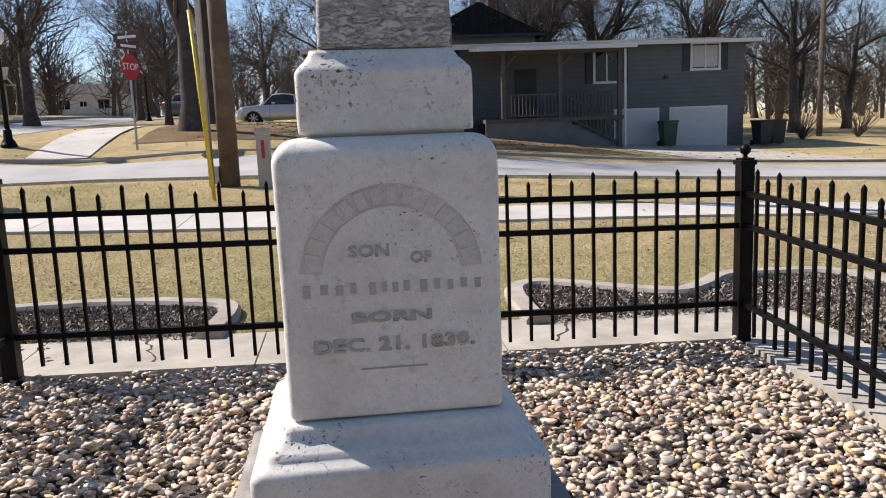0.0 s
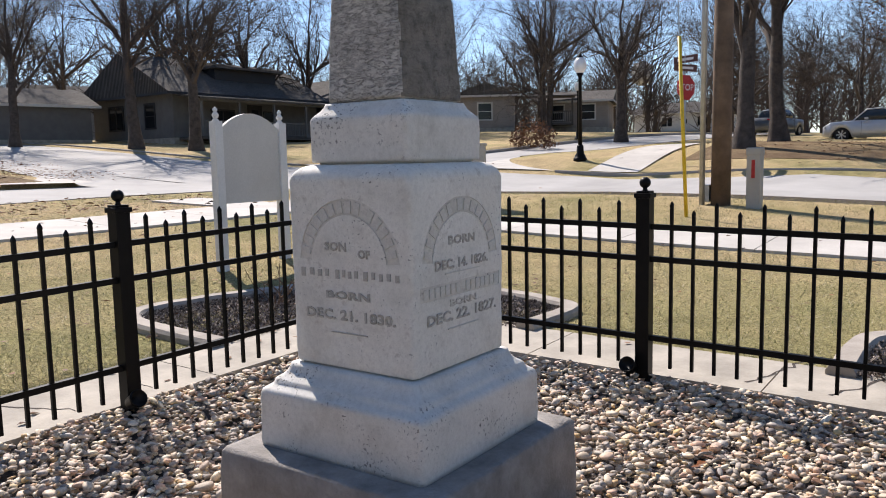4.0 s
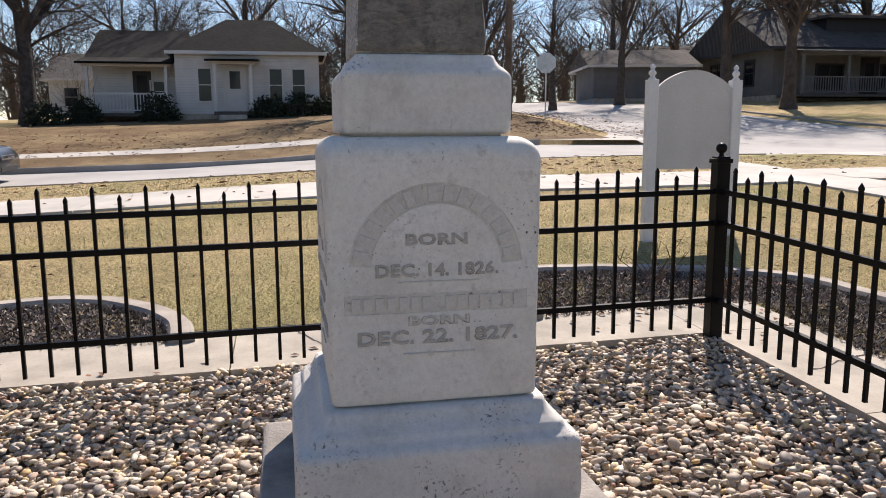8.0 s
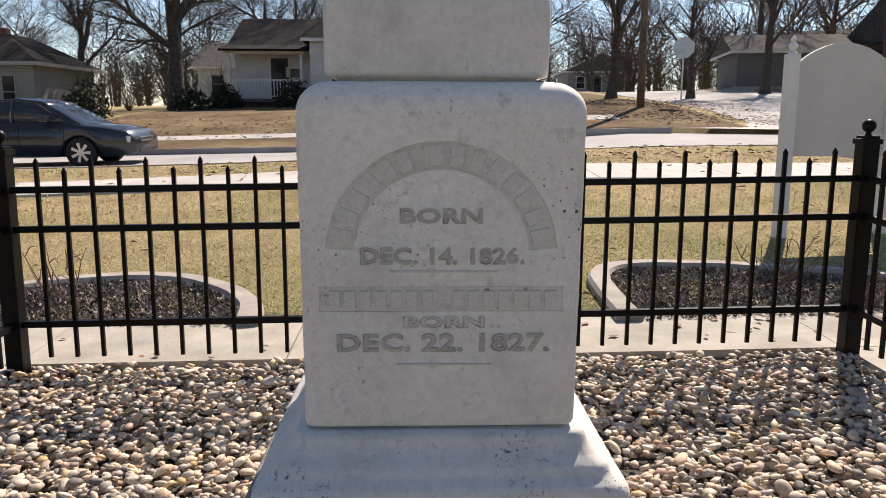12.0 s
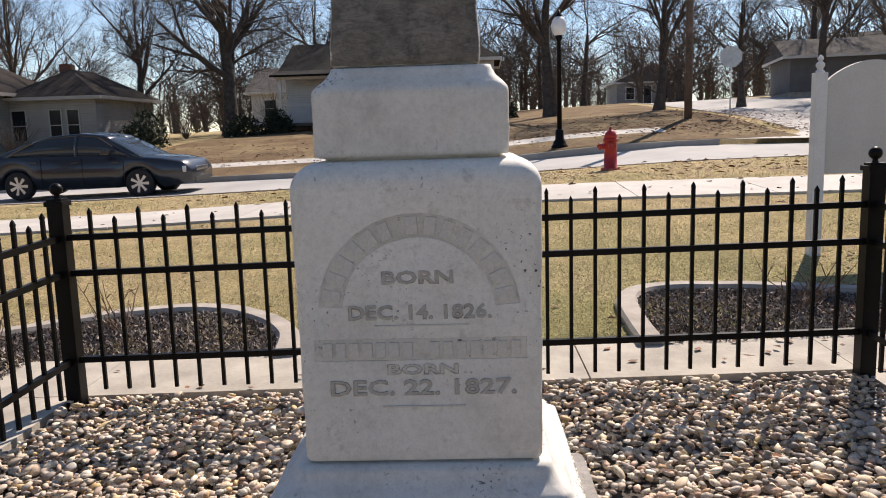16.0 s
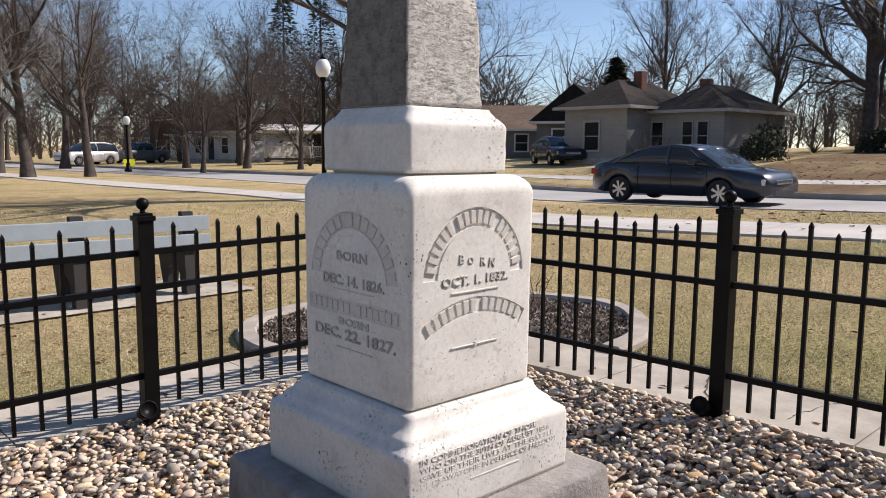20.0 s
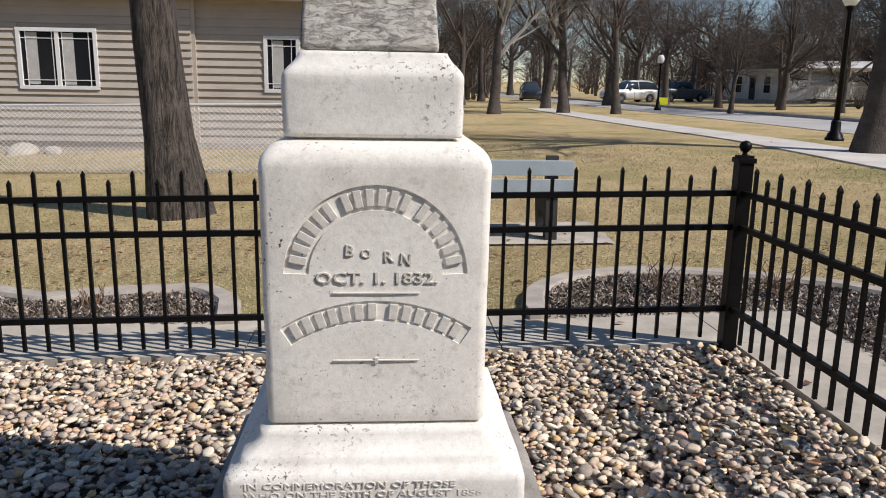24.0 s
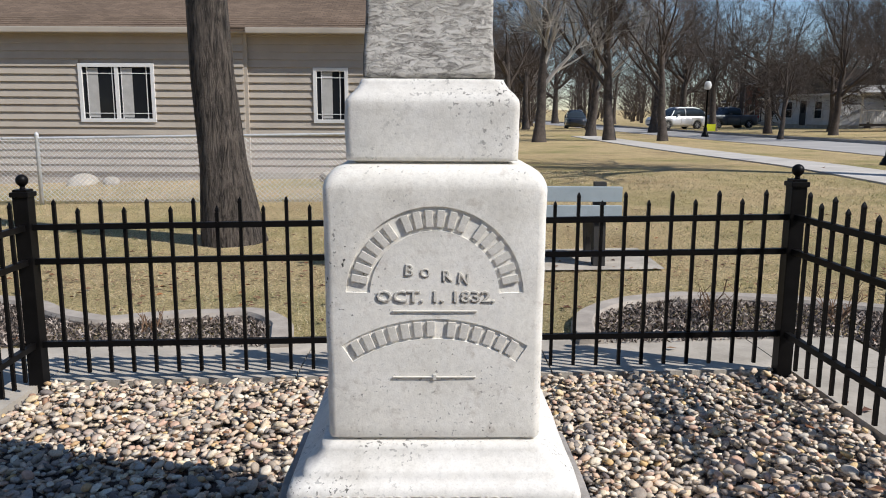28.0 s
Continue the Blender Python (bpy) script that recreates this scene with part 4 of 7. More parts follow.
EDGE = [(-0.07, -0.1), (0.07, -0.1), (0.072, 0.035), (0.055, 0.058), (-0.055, 0.058), (-0.072, 0.035)]
ALL_BEDS = []
for nm, pts in BEDS.items():
    line = smooth_line(pts)
    sx, sy = (-1 if "west" in nm else 1), (-1 if "south" in nm else 1)
    corner = (CX + sx * OUT, CY + sy * OUT)
    poly = [(p.x, p.y) for p in line] + [corner]
    ALL_BEDS.append(poly)
    b = thing("planting_bed", "mulched planting bed with a curved concrete edging", "planting bed", "beds round the walk")
    sweep("edging", line, EDGE, M_CURB, b, "weathered buff concrete edging")
    bm = B()
    vs = [bm.verts.new((x, y, lz(x, y))) for x, y in poly]
    for p, q in zip(vs[:-2], vs[1:-1]):
        bm.faces.new((vs[-1], p, q))
    for fc in bm.faces:
        fc.normal_update()
        if fc.normal.z < 0:
            fc.normal_flip()
    part("soil", bm, M_SOIL, b)
    g = random.Random(hash(sx * 3 + sy) % 97)
    v, f = [], []
    x0, x1 = min(p[0] for p in poly), max(p[0] for p in poly)
    y0, y1 = min(p[1] for p in poly), max(p[1] for p in poly)
    while len(f) < 16000:
        x, y = g.uniform(x0, x1), g.uniform(y0, y1)
        if not inside(poly, x, y):
            continue
        a, ln, w = g.uniform(0, 6.3), g.uniform(0.004, 0.016), g.uniform(0.0012, 0.004)
        z = lz(x, y) + g.uniform(0.012, 0.04)
        ux, uy, k = math.cos(a) * ln, math.sin(a) * ln, len(v)
        t1, t2 = g.uniform(-0.014, 0.014), g.uniform(-0.006, 0.006)
        px, py = -math.sin(a) * w, math.cos(a) * w
        v += [(x - ux - px, y - uy - py, z - t1 - t2), (x + ux - px, y + uy - py, z + t1 - t2), (x + ux + px, y + uy + py, z + t1 + t2), (x - ux + px, y - uy + py, z - t1 + t2)]
        f.append((k, k + 1, k + 2, k + 3))
    tagged(part("mulch", (v, [], f), M_CHIP, b, "dark brown shredded bark mulch"), kind="stuff")


# ---- grass blades and fallen leaves ----
g = np.random.default_rng(5)
n = 300000
r = 2.4 + 12.5 * g.random(n) ** 1.5
a = g.uniform(0, 2 * np.pi, n)
x, y = r * np.cos(a), r * np.sin(a)
keep = ~((np.abs(x - CX) < OUT + 0.02) & (np.abs(y - CY) < OUT + 0.02))
keep &= ~((x > -9.03) & (x < -7.37)) & ~((y > 6.22) & (y < 7.33) & (x > -11)) & (x > -12.9) & (y < 12.1)
for poly in ALL_BEDS:
    bx = [p[0] for p in poly]
    by = [p[1] for p in poly]
    near = keep & (x > min(bx)) & (x < max(bx)) & (y > min(by)) & (y < max(by))
    idx = np.nonzero(near)[0]
    hit = np.zeros(len(idx), bool)
    for (x0, y0), (x1, y1) in zip(poly, poly[1:] + poly[:1]):
        if y0 != y1:
            hit ^= ((y0 > y[idx]) != (y1 > y[idx])) & (x[idx] < (x1 - x0) * (y[idx] - y0) / (y1 - y0) + x0)
    keep[idx[hit]] = False
x, y, r = x[keep], y[keep], r[keep]
n = len(x)
z = land(x, y)
h = g.uniform(0.014, 0.036, n) * (0.7 + r / 22)
t = g.uniform(0, 2 * np.pi, n)
w = g.uniform(0.001, 0.0024, n) * (0.7 + r / 7)
lx, ly = g.normal(0, 1.2, n) * h, g.normal(0, 1.2, n) * h
v = np.empty((n, 3, 3))
v[:, 0] = np.stack([x - np.cos(t) * w, y - np.sin(t) * w, z - 0.004], -1)
v[:, 1] = np.stack([x + np.cos(t) * w, y + np.sin(t) * w, z - 0.004], -1)
v[:, 2] = np.stack([x + lx, y + ly, z + h], -1)


def tri_mesh(name, v, material):
    v = v.reshape(-1, 3)
    me = bpy.data.meshes.new(name)
    me.vertices.add(len(v))
    me.vertices.foreach_set("co", v.ravel())
    me.loops.add(len(v))
    me.loops.foreach_set("vertex_index", np.arange(len(v)))
    me.polygons.add(len(v) // 3)
    me.polygons.foreach_set("loop_start", np.arange(0, len(v), 3))
    me.update(calc_edges=True)
    me.materials.append(material)
    return me


tagged(new("grass", tri_mesh("grass", v, M_BLADE)), "short dry winter grass with green patches", "grass", kind="stuff")


def leaf_litter(name, n, seed, spots, size, label, lift=0.0):
    """Curled fallen leaves, each a pair of triangles."""
    g = np.random.default_rng(seed)
    k = g.integers(0, len(spots), n)
    c = np.array(spots)[k]
    x, y = c[:, 0] + g.normal(0, 1, n) * c[:, 2], c[:, 1] + g.normal(0, 1, n) * c[:, 3]
    z = land(x, y) + g.uniform(0.012, 0.03, n) + lift
    bad = (x > ROAD_W[0]) & (x < ROAD_W[1]) & (g.random(n) > 0.02) | (y > ROAD_N[0]) & (y < ROAD_N[1]) & (g.random(n) > 0.02)
    x, y, z = x[~bad], y[~bad], z[~bad]
    n = len(x)
    s, t = g.uniform(0.5, 1, n) * size, g.uniform(0, 6.28, n)
    ct, st, up = np.cos(t) * s, np.sin(t) * s, g.uniform(-0.3, 0.6, n) * s
    p0, p1 = np.stack([x - ct, y - st, z], -1), np.stack([x + ct, y + st, z + 0.3 * up], -1)
    q0, q1 = np.stack([x - st * 0.6, y + ct * 0.6, z + up], -1), np.stack([x + st * 0.6, y - ct * 0.6, z + up * 0.7], -1)
    v = np.concatenate([np.stack([p0, p1, q0], 1), np.stack([p1, p0, q1], 1)])
    tagged(new(name, tri_mesh(name, v, M_LEAF)), label, "leaves", kind="stuff")


leaf_litter("fallen_leaves", 9000, 8, [(-25, 5, 3, 3), (-23, -3, 1.5, 8), (-26, -10, 3, 6), (6, 24, 6, 2.5), (0, 26, 4, 3), (-11, 4, 1.5, 6), (-27, 9, 3, 1.5), (-22, 8, 1, 2)], 0.07, "brown fallen leaves on the turf")
leaf_litter("scattered_leaves", 2600, 9, [(-6, 0, 2, 5), (0, 5, 5, 1.2), (0, -6, 5, 2), (2, -5, 3, 1.2), (-3, -8, 4, 3), (-5, -5, 3, 3), (1, -4, 3, 0.6), (-3, 2.5, 0.6, 0.8)], 0.035, "dry brown leaves scattered on lawn and gravel")
leaf_litter("gravel_leaves", 80, 10, [(-1.0, 1.2, 0.3, 0.2), (0.9, 1.1, 0.4, 0.25), (-1.2, -1.1, 0.25, 0.2), (1.2, -1.0, 0.25, 0.3), (-1.5, 0.2, 0.1, 0.4), (0.8, 0.9, 0.15, 0.12)], 0.03, "curled brown leaves on the gravel", 0.03)


# ---- signboard, bench, shrubs near the fence ----
sx0, sy0, sx1, sy1 = -4.47, 2.72, -4.48, 3.52
ang = math.degrees(math.atan2(sy1 - sy0, sx1 - sx0))
sign = thing("sign_board", "white-painted sign board with arched top, seen from behind", "sign", "", pose(sx0, sy0, lz(-4.5, 3.2), 0, 0, ang))
L = math.hypot(sx1 - sx0, sy1 - sy0)
for k in (0, 1):
    p = part("post", box(B(), k * L - 0.045, k * L + 0.045, -0.045, 0.045, -0.1, 1.40, 0.006), M_WHITE, sign, "white square post")
    prof = [(0.03, 1.395), (0.034, 1.41), (0.018, 1.425), (0.022, 1.432), (0.033, 1.45), (0.033, 1.465), (0.018, 1.482), (0.013, 1.487), (0.023, 1.50), (0.023, 1.512), (0.008, 1.53), (0.002, 1.535)]
    o = part("finial", lathe(B(), prof, k * L, 0, 14), M_WHITE, p, "turned white finial", True)
arch = [(0.045, 0.62)] + [(L - 0.045, 0.62)] + [(L - 0.045 - (L - 0.09) * s, 1.33 + 0.155 * math.sin(math.pi * s) ** 0.8) for s in spaced(0, 1, 16)]
part("panel", prism(B(), arch, -0.02, 0.02), M_SIGNP, sign, "plain off-white panel")
bench = thing("park_bench", "blue-grey slatted bench with dark supports on a concrete pad", "bench", "", pose(-1.5, -4.85, lz(-1, -4.8), 0, 0, 0))
M_WOODK = plain("dark_end_wood", (0.03, 0.028, 0.026), 0.8, 0, 0.3, 8, 70, 0.4, 0.004)
for z0, z1, y in ((0.585, 0.715, 0.055), (0.43, 0.555, 0.075)):
    part("back_slat", box(B(), 0, 2.2, y - 0.02, y + 0.02, z0, z1, 0.006), M_BENCH, bench, "blue-grey back slat")
for k in range(3):
    part("seat_slat", box(B(), 0, 2.2, -0.2 - 0.15 * k, -0.07 - 0.15 * k, 0.39, 0.43, 0.006), M_BENCH, bench, "blue-grey seat slat")
for x in (0.18, 1.1, 2.02):
    bm = prism(B(), [(0.10, 0.0), (0.03, 0.75), (-0.05, 0.75), (-0.06, 0.4), (-0.52, 0.385), (-0.52, 0.30), (-0.42, 0.0), (-0.34, 0.0), (-0.3, 0.22), (-0.2, 0.28), (-0.06, 0.2), (-0.02, 0.0)], -0.05, 0.05)
    o = part("support", bm, M_WOODK, bench, "dark curved bench support")
    o.matrix_basis = pose(x, 0, 0, 0, 0, 90)
tagged(part("bench_pad", sheet(np.linspace(-1.85, 1.0, 6), np.linspace(-5.6, -4.6, 4), 0.02), M_CONC, None, "pale concrete pad under the bench"), category="pavement", kind="structure")


def twiggy(name, x, y, seed, h, n, mat, label):
    """A leafless little shrub of forking twigs."""
    g = random.Random(seed)
    s = thing(name, label, "shrub", "", pose(x, y, lz(x, y)))
    bm = B()
    for k in range(n):
        a, l = g.uniform(0, 6.28), g.uniform(0.2, 0.75) * h
        p = Vector((g.uniform(-0.05, 0.05), g.uniform(-0.05, 0.05), 0))
        pts = [p]
        d = Vector((math.cos(a) * l, math.sin(a) * l, h * g.uniform(0.5, 1)))
        for i in range(1, 4):
            pts.append(p + d * (i / 3) + Vector((g.uniform(-1, 1), g.uniform(-1, 1), g.uniform(-1, 1))) * 0.06 * h)
        tube(bm, pts, [0.0045, 0.004, 0.003, 0.0015] if h < 1 else [0.012, 0.01, 0.007, 0.003], 4, False)
        for i in (1, 2):
            q = pts[i] + Vector((g.uniform(-1, 1), g.uniform(-1, 1), g.uniform(0, 1))) * 0.3 * h
            tube(bm, [pts[i], (pts[i] + q) / 2 + Vector((0, 0, 0.03)), q], [0.004, 0.003, 0.001], 3, False)
    part("crown", bm, mat, s)


M_CANE = plain("brown_canes", (0.20, 0.12, 0.07), 0.9, 0, 0.3, 9, 60, 0.2, 0.002)
for k, (x, y, h) in enumerate(((-2.55, 2.35, 0.34), (-2.9, 2.0, 0.42), (-2.95, -2.25, 0.4), (-2.4, -2.75, 0.32), (-1.7, -2.9, 0.34), (1.85, -2.75, 0.16))):
    twiggy("bare_shrub", x, y, 40 + k, h, 9, M_CANE, "small leafless shrub with thin brown canes in mulch")


# ---- street furniture ----
def street_lamp(x, y, h=4.0):
    s = thing("street_lamp", "black fluted street lamp with a frosted acorn globe", "street lamp", "street lamps", pose(x, y, lz(x, y)))
    part("base", lathe(B(), [(0.22, -0.05), (0.22, 0.06), (0.19, 0.08), (0.17, 0.16), (0.12, 0.22), (0.11, 0.45), (0.085, 0.5)], seg=12), M_IRON, s, "", True)
    part("pole", lathe(B(), [(0.07, 0.45), (0.052, h - 0.75), (0.07, h - 0.72), (0.1, h - 0.66), (0.1, h - 0.6)], seg=12), M_IRON, s, "", True)
    part("globe", lathe(B(), [(0.11, h - 0.6), (0.19, h - 0.48), (0.21, h - 0.34), (0.17, h - 0.2), (0.1, h - 0.12)], seg=14), M_LAMPGL, s, "frosted glass globe", True)
    part("cap", lathe(B(), [(0.11, h - 0.12), (0.08, h - 0.06), (0.04, h - 0.02), (0.015, h + 0.06)], seg=12), M_IRON, s, "", True)


for x, y, h in ((-19.6, 2.2, 3.55), (-9.95, 21.3, 3.4), (-19.2, 39.6, 3.4), (-10.5, -16.8, 3.75), (-20.5, -27.6, 3.5), (-12.5, 46, 3.3), (-15.2, -45, 3.3)):
    street_lamp(x, y, h)

hyd = thing("fire_hydrant", "red fire hydrant with capped outlets on the verge", "hydrant", "", pose(-11.9, 2.32, lz(-11.9, 2.32) - 0.02))
part("barrel", lathe(B(), [(0.17, -0.03), (0.17, 0.05), (0.115, 0.06), (0.105, 0.5), (0.13, 0.51), (0.13, 0.55), (0.11, 0.56)], seg=16), M_RED, hyd, "", True)
part("bonnet", lathe(B(), [(0.115, 0.555), (0.11, 0.61), (0.08, 0.67), (0.04, 0.7), (0.025, 0.71), (0.025, 0.75), (0.015, 0.76)], seg=16), M_RED, hyd, "", True)
for a in (90, -90, 0):
    o = part("outlet", lathe(B(), [(0.05, 0.08), (0.05, 0.16), (0.065, 0.165), (0.065, 0.2), (0.03, 0.205), (0.025, 0.23)], seg=10), M_RED, hyd, "capped outlet")
    o.matrix_basis = pose(0, 0, 0.43, 90, 0, a)


def stop_sign(x, y, h, face, back, street, turn):
    s = thing("stop_sign", "octagonal stop sign on a steel post" if not back else "octagonal stop sign seen from its grey back", "road sign", "", pose(x, y, lz(x, y), 0, 0, turn))
    part("post", box(B(), -0.025, 0.025, -0.02, 0.02, -0.1, h + 0.3, 0.004), M_STEEL, s)
    oct_ = [(0.38 * math.cos(math.pi / 8 + k * math.pi / 4), h + 0.38 * math.sin(math.pi / 8 + k * math.pi / 4)) for k in range(8)]
    part("plate", prism(B(), oct_, -0.032, -0.024), M_RED if face else M_STEEL, s, "red octagon plate" if face else "bare grey octagon plate")
    if face:
        me = word("STOP", 0.26, 0.001)
        me.materials.append(M_WHITE)
        o = new("lettering", me)
        o.parent = s
        o.matrix_basis = pose(0, -0.034, h, 90, 0, 0)
    if street:
        for k, a in ((0, 0), (1, 90)):
            o = part("name_plate", box(B(), -0.45, 0.45, -0.012, 0.012, -0.1, 0.1, 0.004), M_BROWN, s, "brown street plate with a plain bar")
            o.matrix_basis = pose(0, -0.01, h + 0.56 + 0.24 * k, 0, 0, a)
            b = part("plain_bar", box(B(), -0.3, 0.3, -0.016, 0.016, -0.035, 0.035), M_WHITE, o)
        part("mast", box(B(), -0.02, 0.02, -0.015, 0.015, h + 0.28, h + 0.95), M_STEEL, s)


M_BROWN = plain("brown_plate", (0.10, 0.035, 0.025), 0.5, 0, 0.1, 9, 60, 0.05, 0.001)
stop_sign(-6.27, 20.6, 2.25, True, False, True, 66)
stop_sign(-26, 8.68, 2.0, False, True, False, 75)


def utility_pole(x, y, r, h, label):
    s = thing("utility_pole", label, "utility pole", "", pose(x, y, lz(x, y)))
    part("pole", lathe(B(), [(r, -0.2), (r * 0.97, 2), (r * 0.75, h)], seg=14), M_POLE, s, "", True)
    return s


p1 = utility_pole(-2.09, 10.35, 0.15, 9.5, "brown wooden utility pole with a grey meter box")
part("meter_box", box(B(), -0.26, -0.15, -0.1, 0.1, 0.05, 0.32, 0.01), M_STEEL, p1, "grey conduit box")
cp = thing("conduit_pole", "slim galvanised steel pole beside the utility pole", "pole", "", pose(-2.35, 10.25, lz(-2.35, 10.25)))
part("pole", lathe(B(), [(0.045, -0.1), (0.045, 7)], seg=10), M_STEEL, cp, "", True)
gw = thing("guy_guard", "yellow plastic guard on an upright guy wire", "guy wire", "", pose(-2.02, 8.6, lz(-2.02, 8.6), 0, -3, 0))
part("sleeve", lathe(B(), [(0.026, 0.0), (0.026, 2.45)], seg=8), M_YELLOW, gw, "", True)
part("wire", lathe(B(), [(0.008, -0.1), (0.008, 7)], seg=5), M_STEEL, gw)
gy_ = thing("guy_wire", "slanting guy wire in a long yellow sleeve", "guy wire")
a0, a1 = Vector((1.76, 11.3, lz(1.76, 11.3))), Vector((0.0, 11.0, 4.55))
u = (a1 - a0) / 4.5
tube_bm = tube(B(), [a0 + u * 0.35, a0 + u * 4.4], 0.03, 8)
part("sleeve", tube_bm, M_YELLOW, gy_)
part("wire", tube(B(), [a0 - u * 0.1, a0 + u * 9], 0.007, 5), M_STEEL, gy_)
part("eye", lathe(B(), [(0.05, -0.02), (0.06, 0.0), (0.05, 0.02)], seg=10), M_STEEL, gy_).matrix_basis = Matrix.Translation(a0 + u * 0.25)
utility_pole(-25.0, 7.0, 0.13, 10, "dark wooden utility pole on the corner")
utility_pole(23.3, 36.4, 0.15, 9, "weathered wooden utility pole beyond the garage")

cab = thing("utility_cabinet", "grey steel utility cabinet on a concrete pad", "utility cabinet", "", pose(-5.45, 8.4, lz(-5.45, 8.4), 0, 0, 30))
M_CAB = plain("cabinet_paint", (0.42, 0.40, 0.36), 0.55, 0.1, 0.08, 3, 60, 0.1, 0.002)
part("plinth", box(B(), -0.26, 0.26, -0.24, 0.24, -0.1, 0.12, 0.01), M_CONC, cab, "concrete footing")
part("body", box(B(), -0.23, 0.23, -0.2, 0.2, 0.12, 0.98, 0.012), M_CAB, cab)
part("lid", box(B(), -0.25, 0.25, -0.22, 0.22, 0.98, 1.02, 0.01), M_CAB, cab)
part("notice", box(B(), -0.15, -0.07, -0.206, -0.202, 0.82, 0.92), M_WHITE, cab, "small white notice")
ped = thing("cable_pedestal", "pale plastic cable pedestal on the verge", "pedestal", "", pose(-1.52, 10.1, lz(-1.52, 10.1)))
part("body", box(B(), -0.1, 0.1, -0.1, 0.1, -0.05, 0.86, 0.02), M_CAB, ped)
part("cap", box(B(), -0.11, 0.11, -0.11, 0.11, 0.78, 0.9, 0.03), M_CAB, ped)
part("warning_strip", box(B(), -0.025, 0.025, -0.104, -0.101, 0.45, 0.72), M_RED, ped, "faded red warning strip")

# ---- houses ----
def siding(name, c, step=0.12):
    """Painted clapboard: a shadow line at each board, with wear."""
    m, n, l, b = nodes_of(name)
    co = coords(n)
    sep = n.new("ShaderNodeSeparateXYZ")
    l.new(co, sep.inputs[0])
    md = n.new("ShaderNodeMath")
    md.operation = "MODULO"
    md.inputs[1].default_value = step
    ad = n.new("ShaderNodeMath")
    ad.operation = "ADD"
    ad.inputs[1].default_value = 50 * step
    l.new(sep.outputs["Z"], ad.inputs[0])
    l.new(ad.outputs[0], md.inputs[0])
    dv = n.new("ShaderNodeMath")
    dv.operation = "DIVIDE"
    dv.inputs[1].default_value = step
    l.new(md.outputs[0], dv.inputs[0])
    col = ramp(n, l, noise_tex(n, l, co, 1.3, 6), [(0.3, tuple(v * 0.8 for v in c)), (0.7, c)])
    line = ramp(n, l, dv.outputs[0], [(0.0, (0.45, 0.45, 0.45)), (0.1, (0.95, 0.95, 0.95)), (1.0, (1, 1, 1))])
    l.new(mixed(n, l, 0.8, col, line, "MULTIPLY"), b.inputs["Base Color"])
    b.inputs["Roughness"].default_value = 0.7
    bumped(n, l, b, dv.outputs[0], 0.8, 0.02)
    return m


def shingle(name, c):
    m, n, l, b = nodes_of(name)
    co = coords(n)
    br = n.new("ShaderNodeTexBrick")
    br.inputs["Scale"].default_value = 3.2
    br.inputs["Mortar Size"].default_value = 0.012
    br.inputs["Color1"].default_value = (*c, 1)
    br.inputs["Color2"].default_value = (*(v * 0.72 for v in c), 1)
    br.inputs["Mortar"].default_value = (*(v * 0.4 for v in c), 1)
    l.new(co, br.inputs["Vector"])
    g = ramp(n, l, noise_tex(n, l, co, 0.9, 7), [(0.3, (0.7, 0.7, 0.7)), (0.7, (1.1, 1.1, 1.1))])
    l.new(mixed(n, l, 0.8, br.outputs["Color"], g, "MULTIPLY"), b.inputs["Base Color"])
    b.inputs["Roughness"].default_value = 0.95
    b.inputs["Specular IOR Level"].default_value = 0.15
    bumped(n, l, b, br.outputs["Fac"], 0.5, 0.01)
    return m


M_CLAPW = siding("white_clapboard", (0.66, 0.65, 0.63))
M_CLAPG = siding("grey_clapboard", (0.30, 0.29, 0.275))
M_SLATE = siding("slate_grey_siding", (0.105, 0.11, 0.122), 0.2)
M_BEIGE = siding("beige_siding", (0.36, 0.315, 0.28))
M_CLAPN = siding("pale_green_clapboard", (0.50, 0.56, 0.46))
M_STUCCO = plain("grey_stucco", (0.16, 0.155, 0.15), 0.9, 0, 0.12, 2, 50, 0.4, 0.006)
M_TANS = plain("taupe_vinyl", (0.44, 0.385, 0.32), 0.65, 0, 0.07, 2, 80, 0.1, 0.002)
M_BRICK = plain("red_brick", (0.17, 0.075, 0.05), 0.9, 0, 0.25, 9, 60, 0.5, 0.006)
M_ROOFD = shingle("dark_shingles", (0.02, 0.02, 0.021))
M_ROOFG = shingle("grey_shingles", (0.13, 0.12, 0.11))
M_ROOFB = shingle("brown_shingles", (0.20, 0.145, 0.105))
M_ROOFK = shingle("brown_black_shingles", (0.055, 0.046, 0.04))
M_FASCIA = plain("grey_trim", (0.34, 0.325, 0.30), 0.6, 0, 0.08, 3, 60, 0.1, 0.002)
M_TRIM = plain("trim_paint", (0.62, 0.60, 0.565), 0.6, 0, 0.06, 3, 60, 0.1, 0.002)
M_DARKT = plain("dark_trim", (0.02, 0.02, 0.023), 0.6, 0, 0.1, 3, 60, 0.1, 0.002)
M_GARAGE = plain("garage_door_paint", (0.50, 0.50, 0.50), 0.6, 0, 0.06, 3, 60, 0.1, 0.002)
M_PANEL = glass("skylight_glass", (0.08, 0.13, 0.22), 0.15)
M_DECK = plain("weathered_timber", (0.10, 0.085, 0.072), 0.9, 0, 0.25, 6, 60, 0.4, 0.006)
M_CURT = plain("curtain", (0.45, 0.44, 0.42), 0.9, 0, 0.1, 8, 60, 0.2, 0.004)


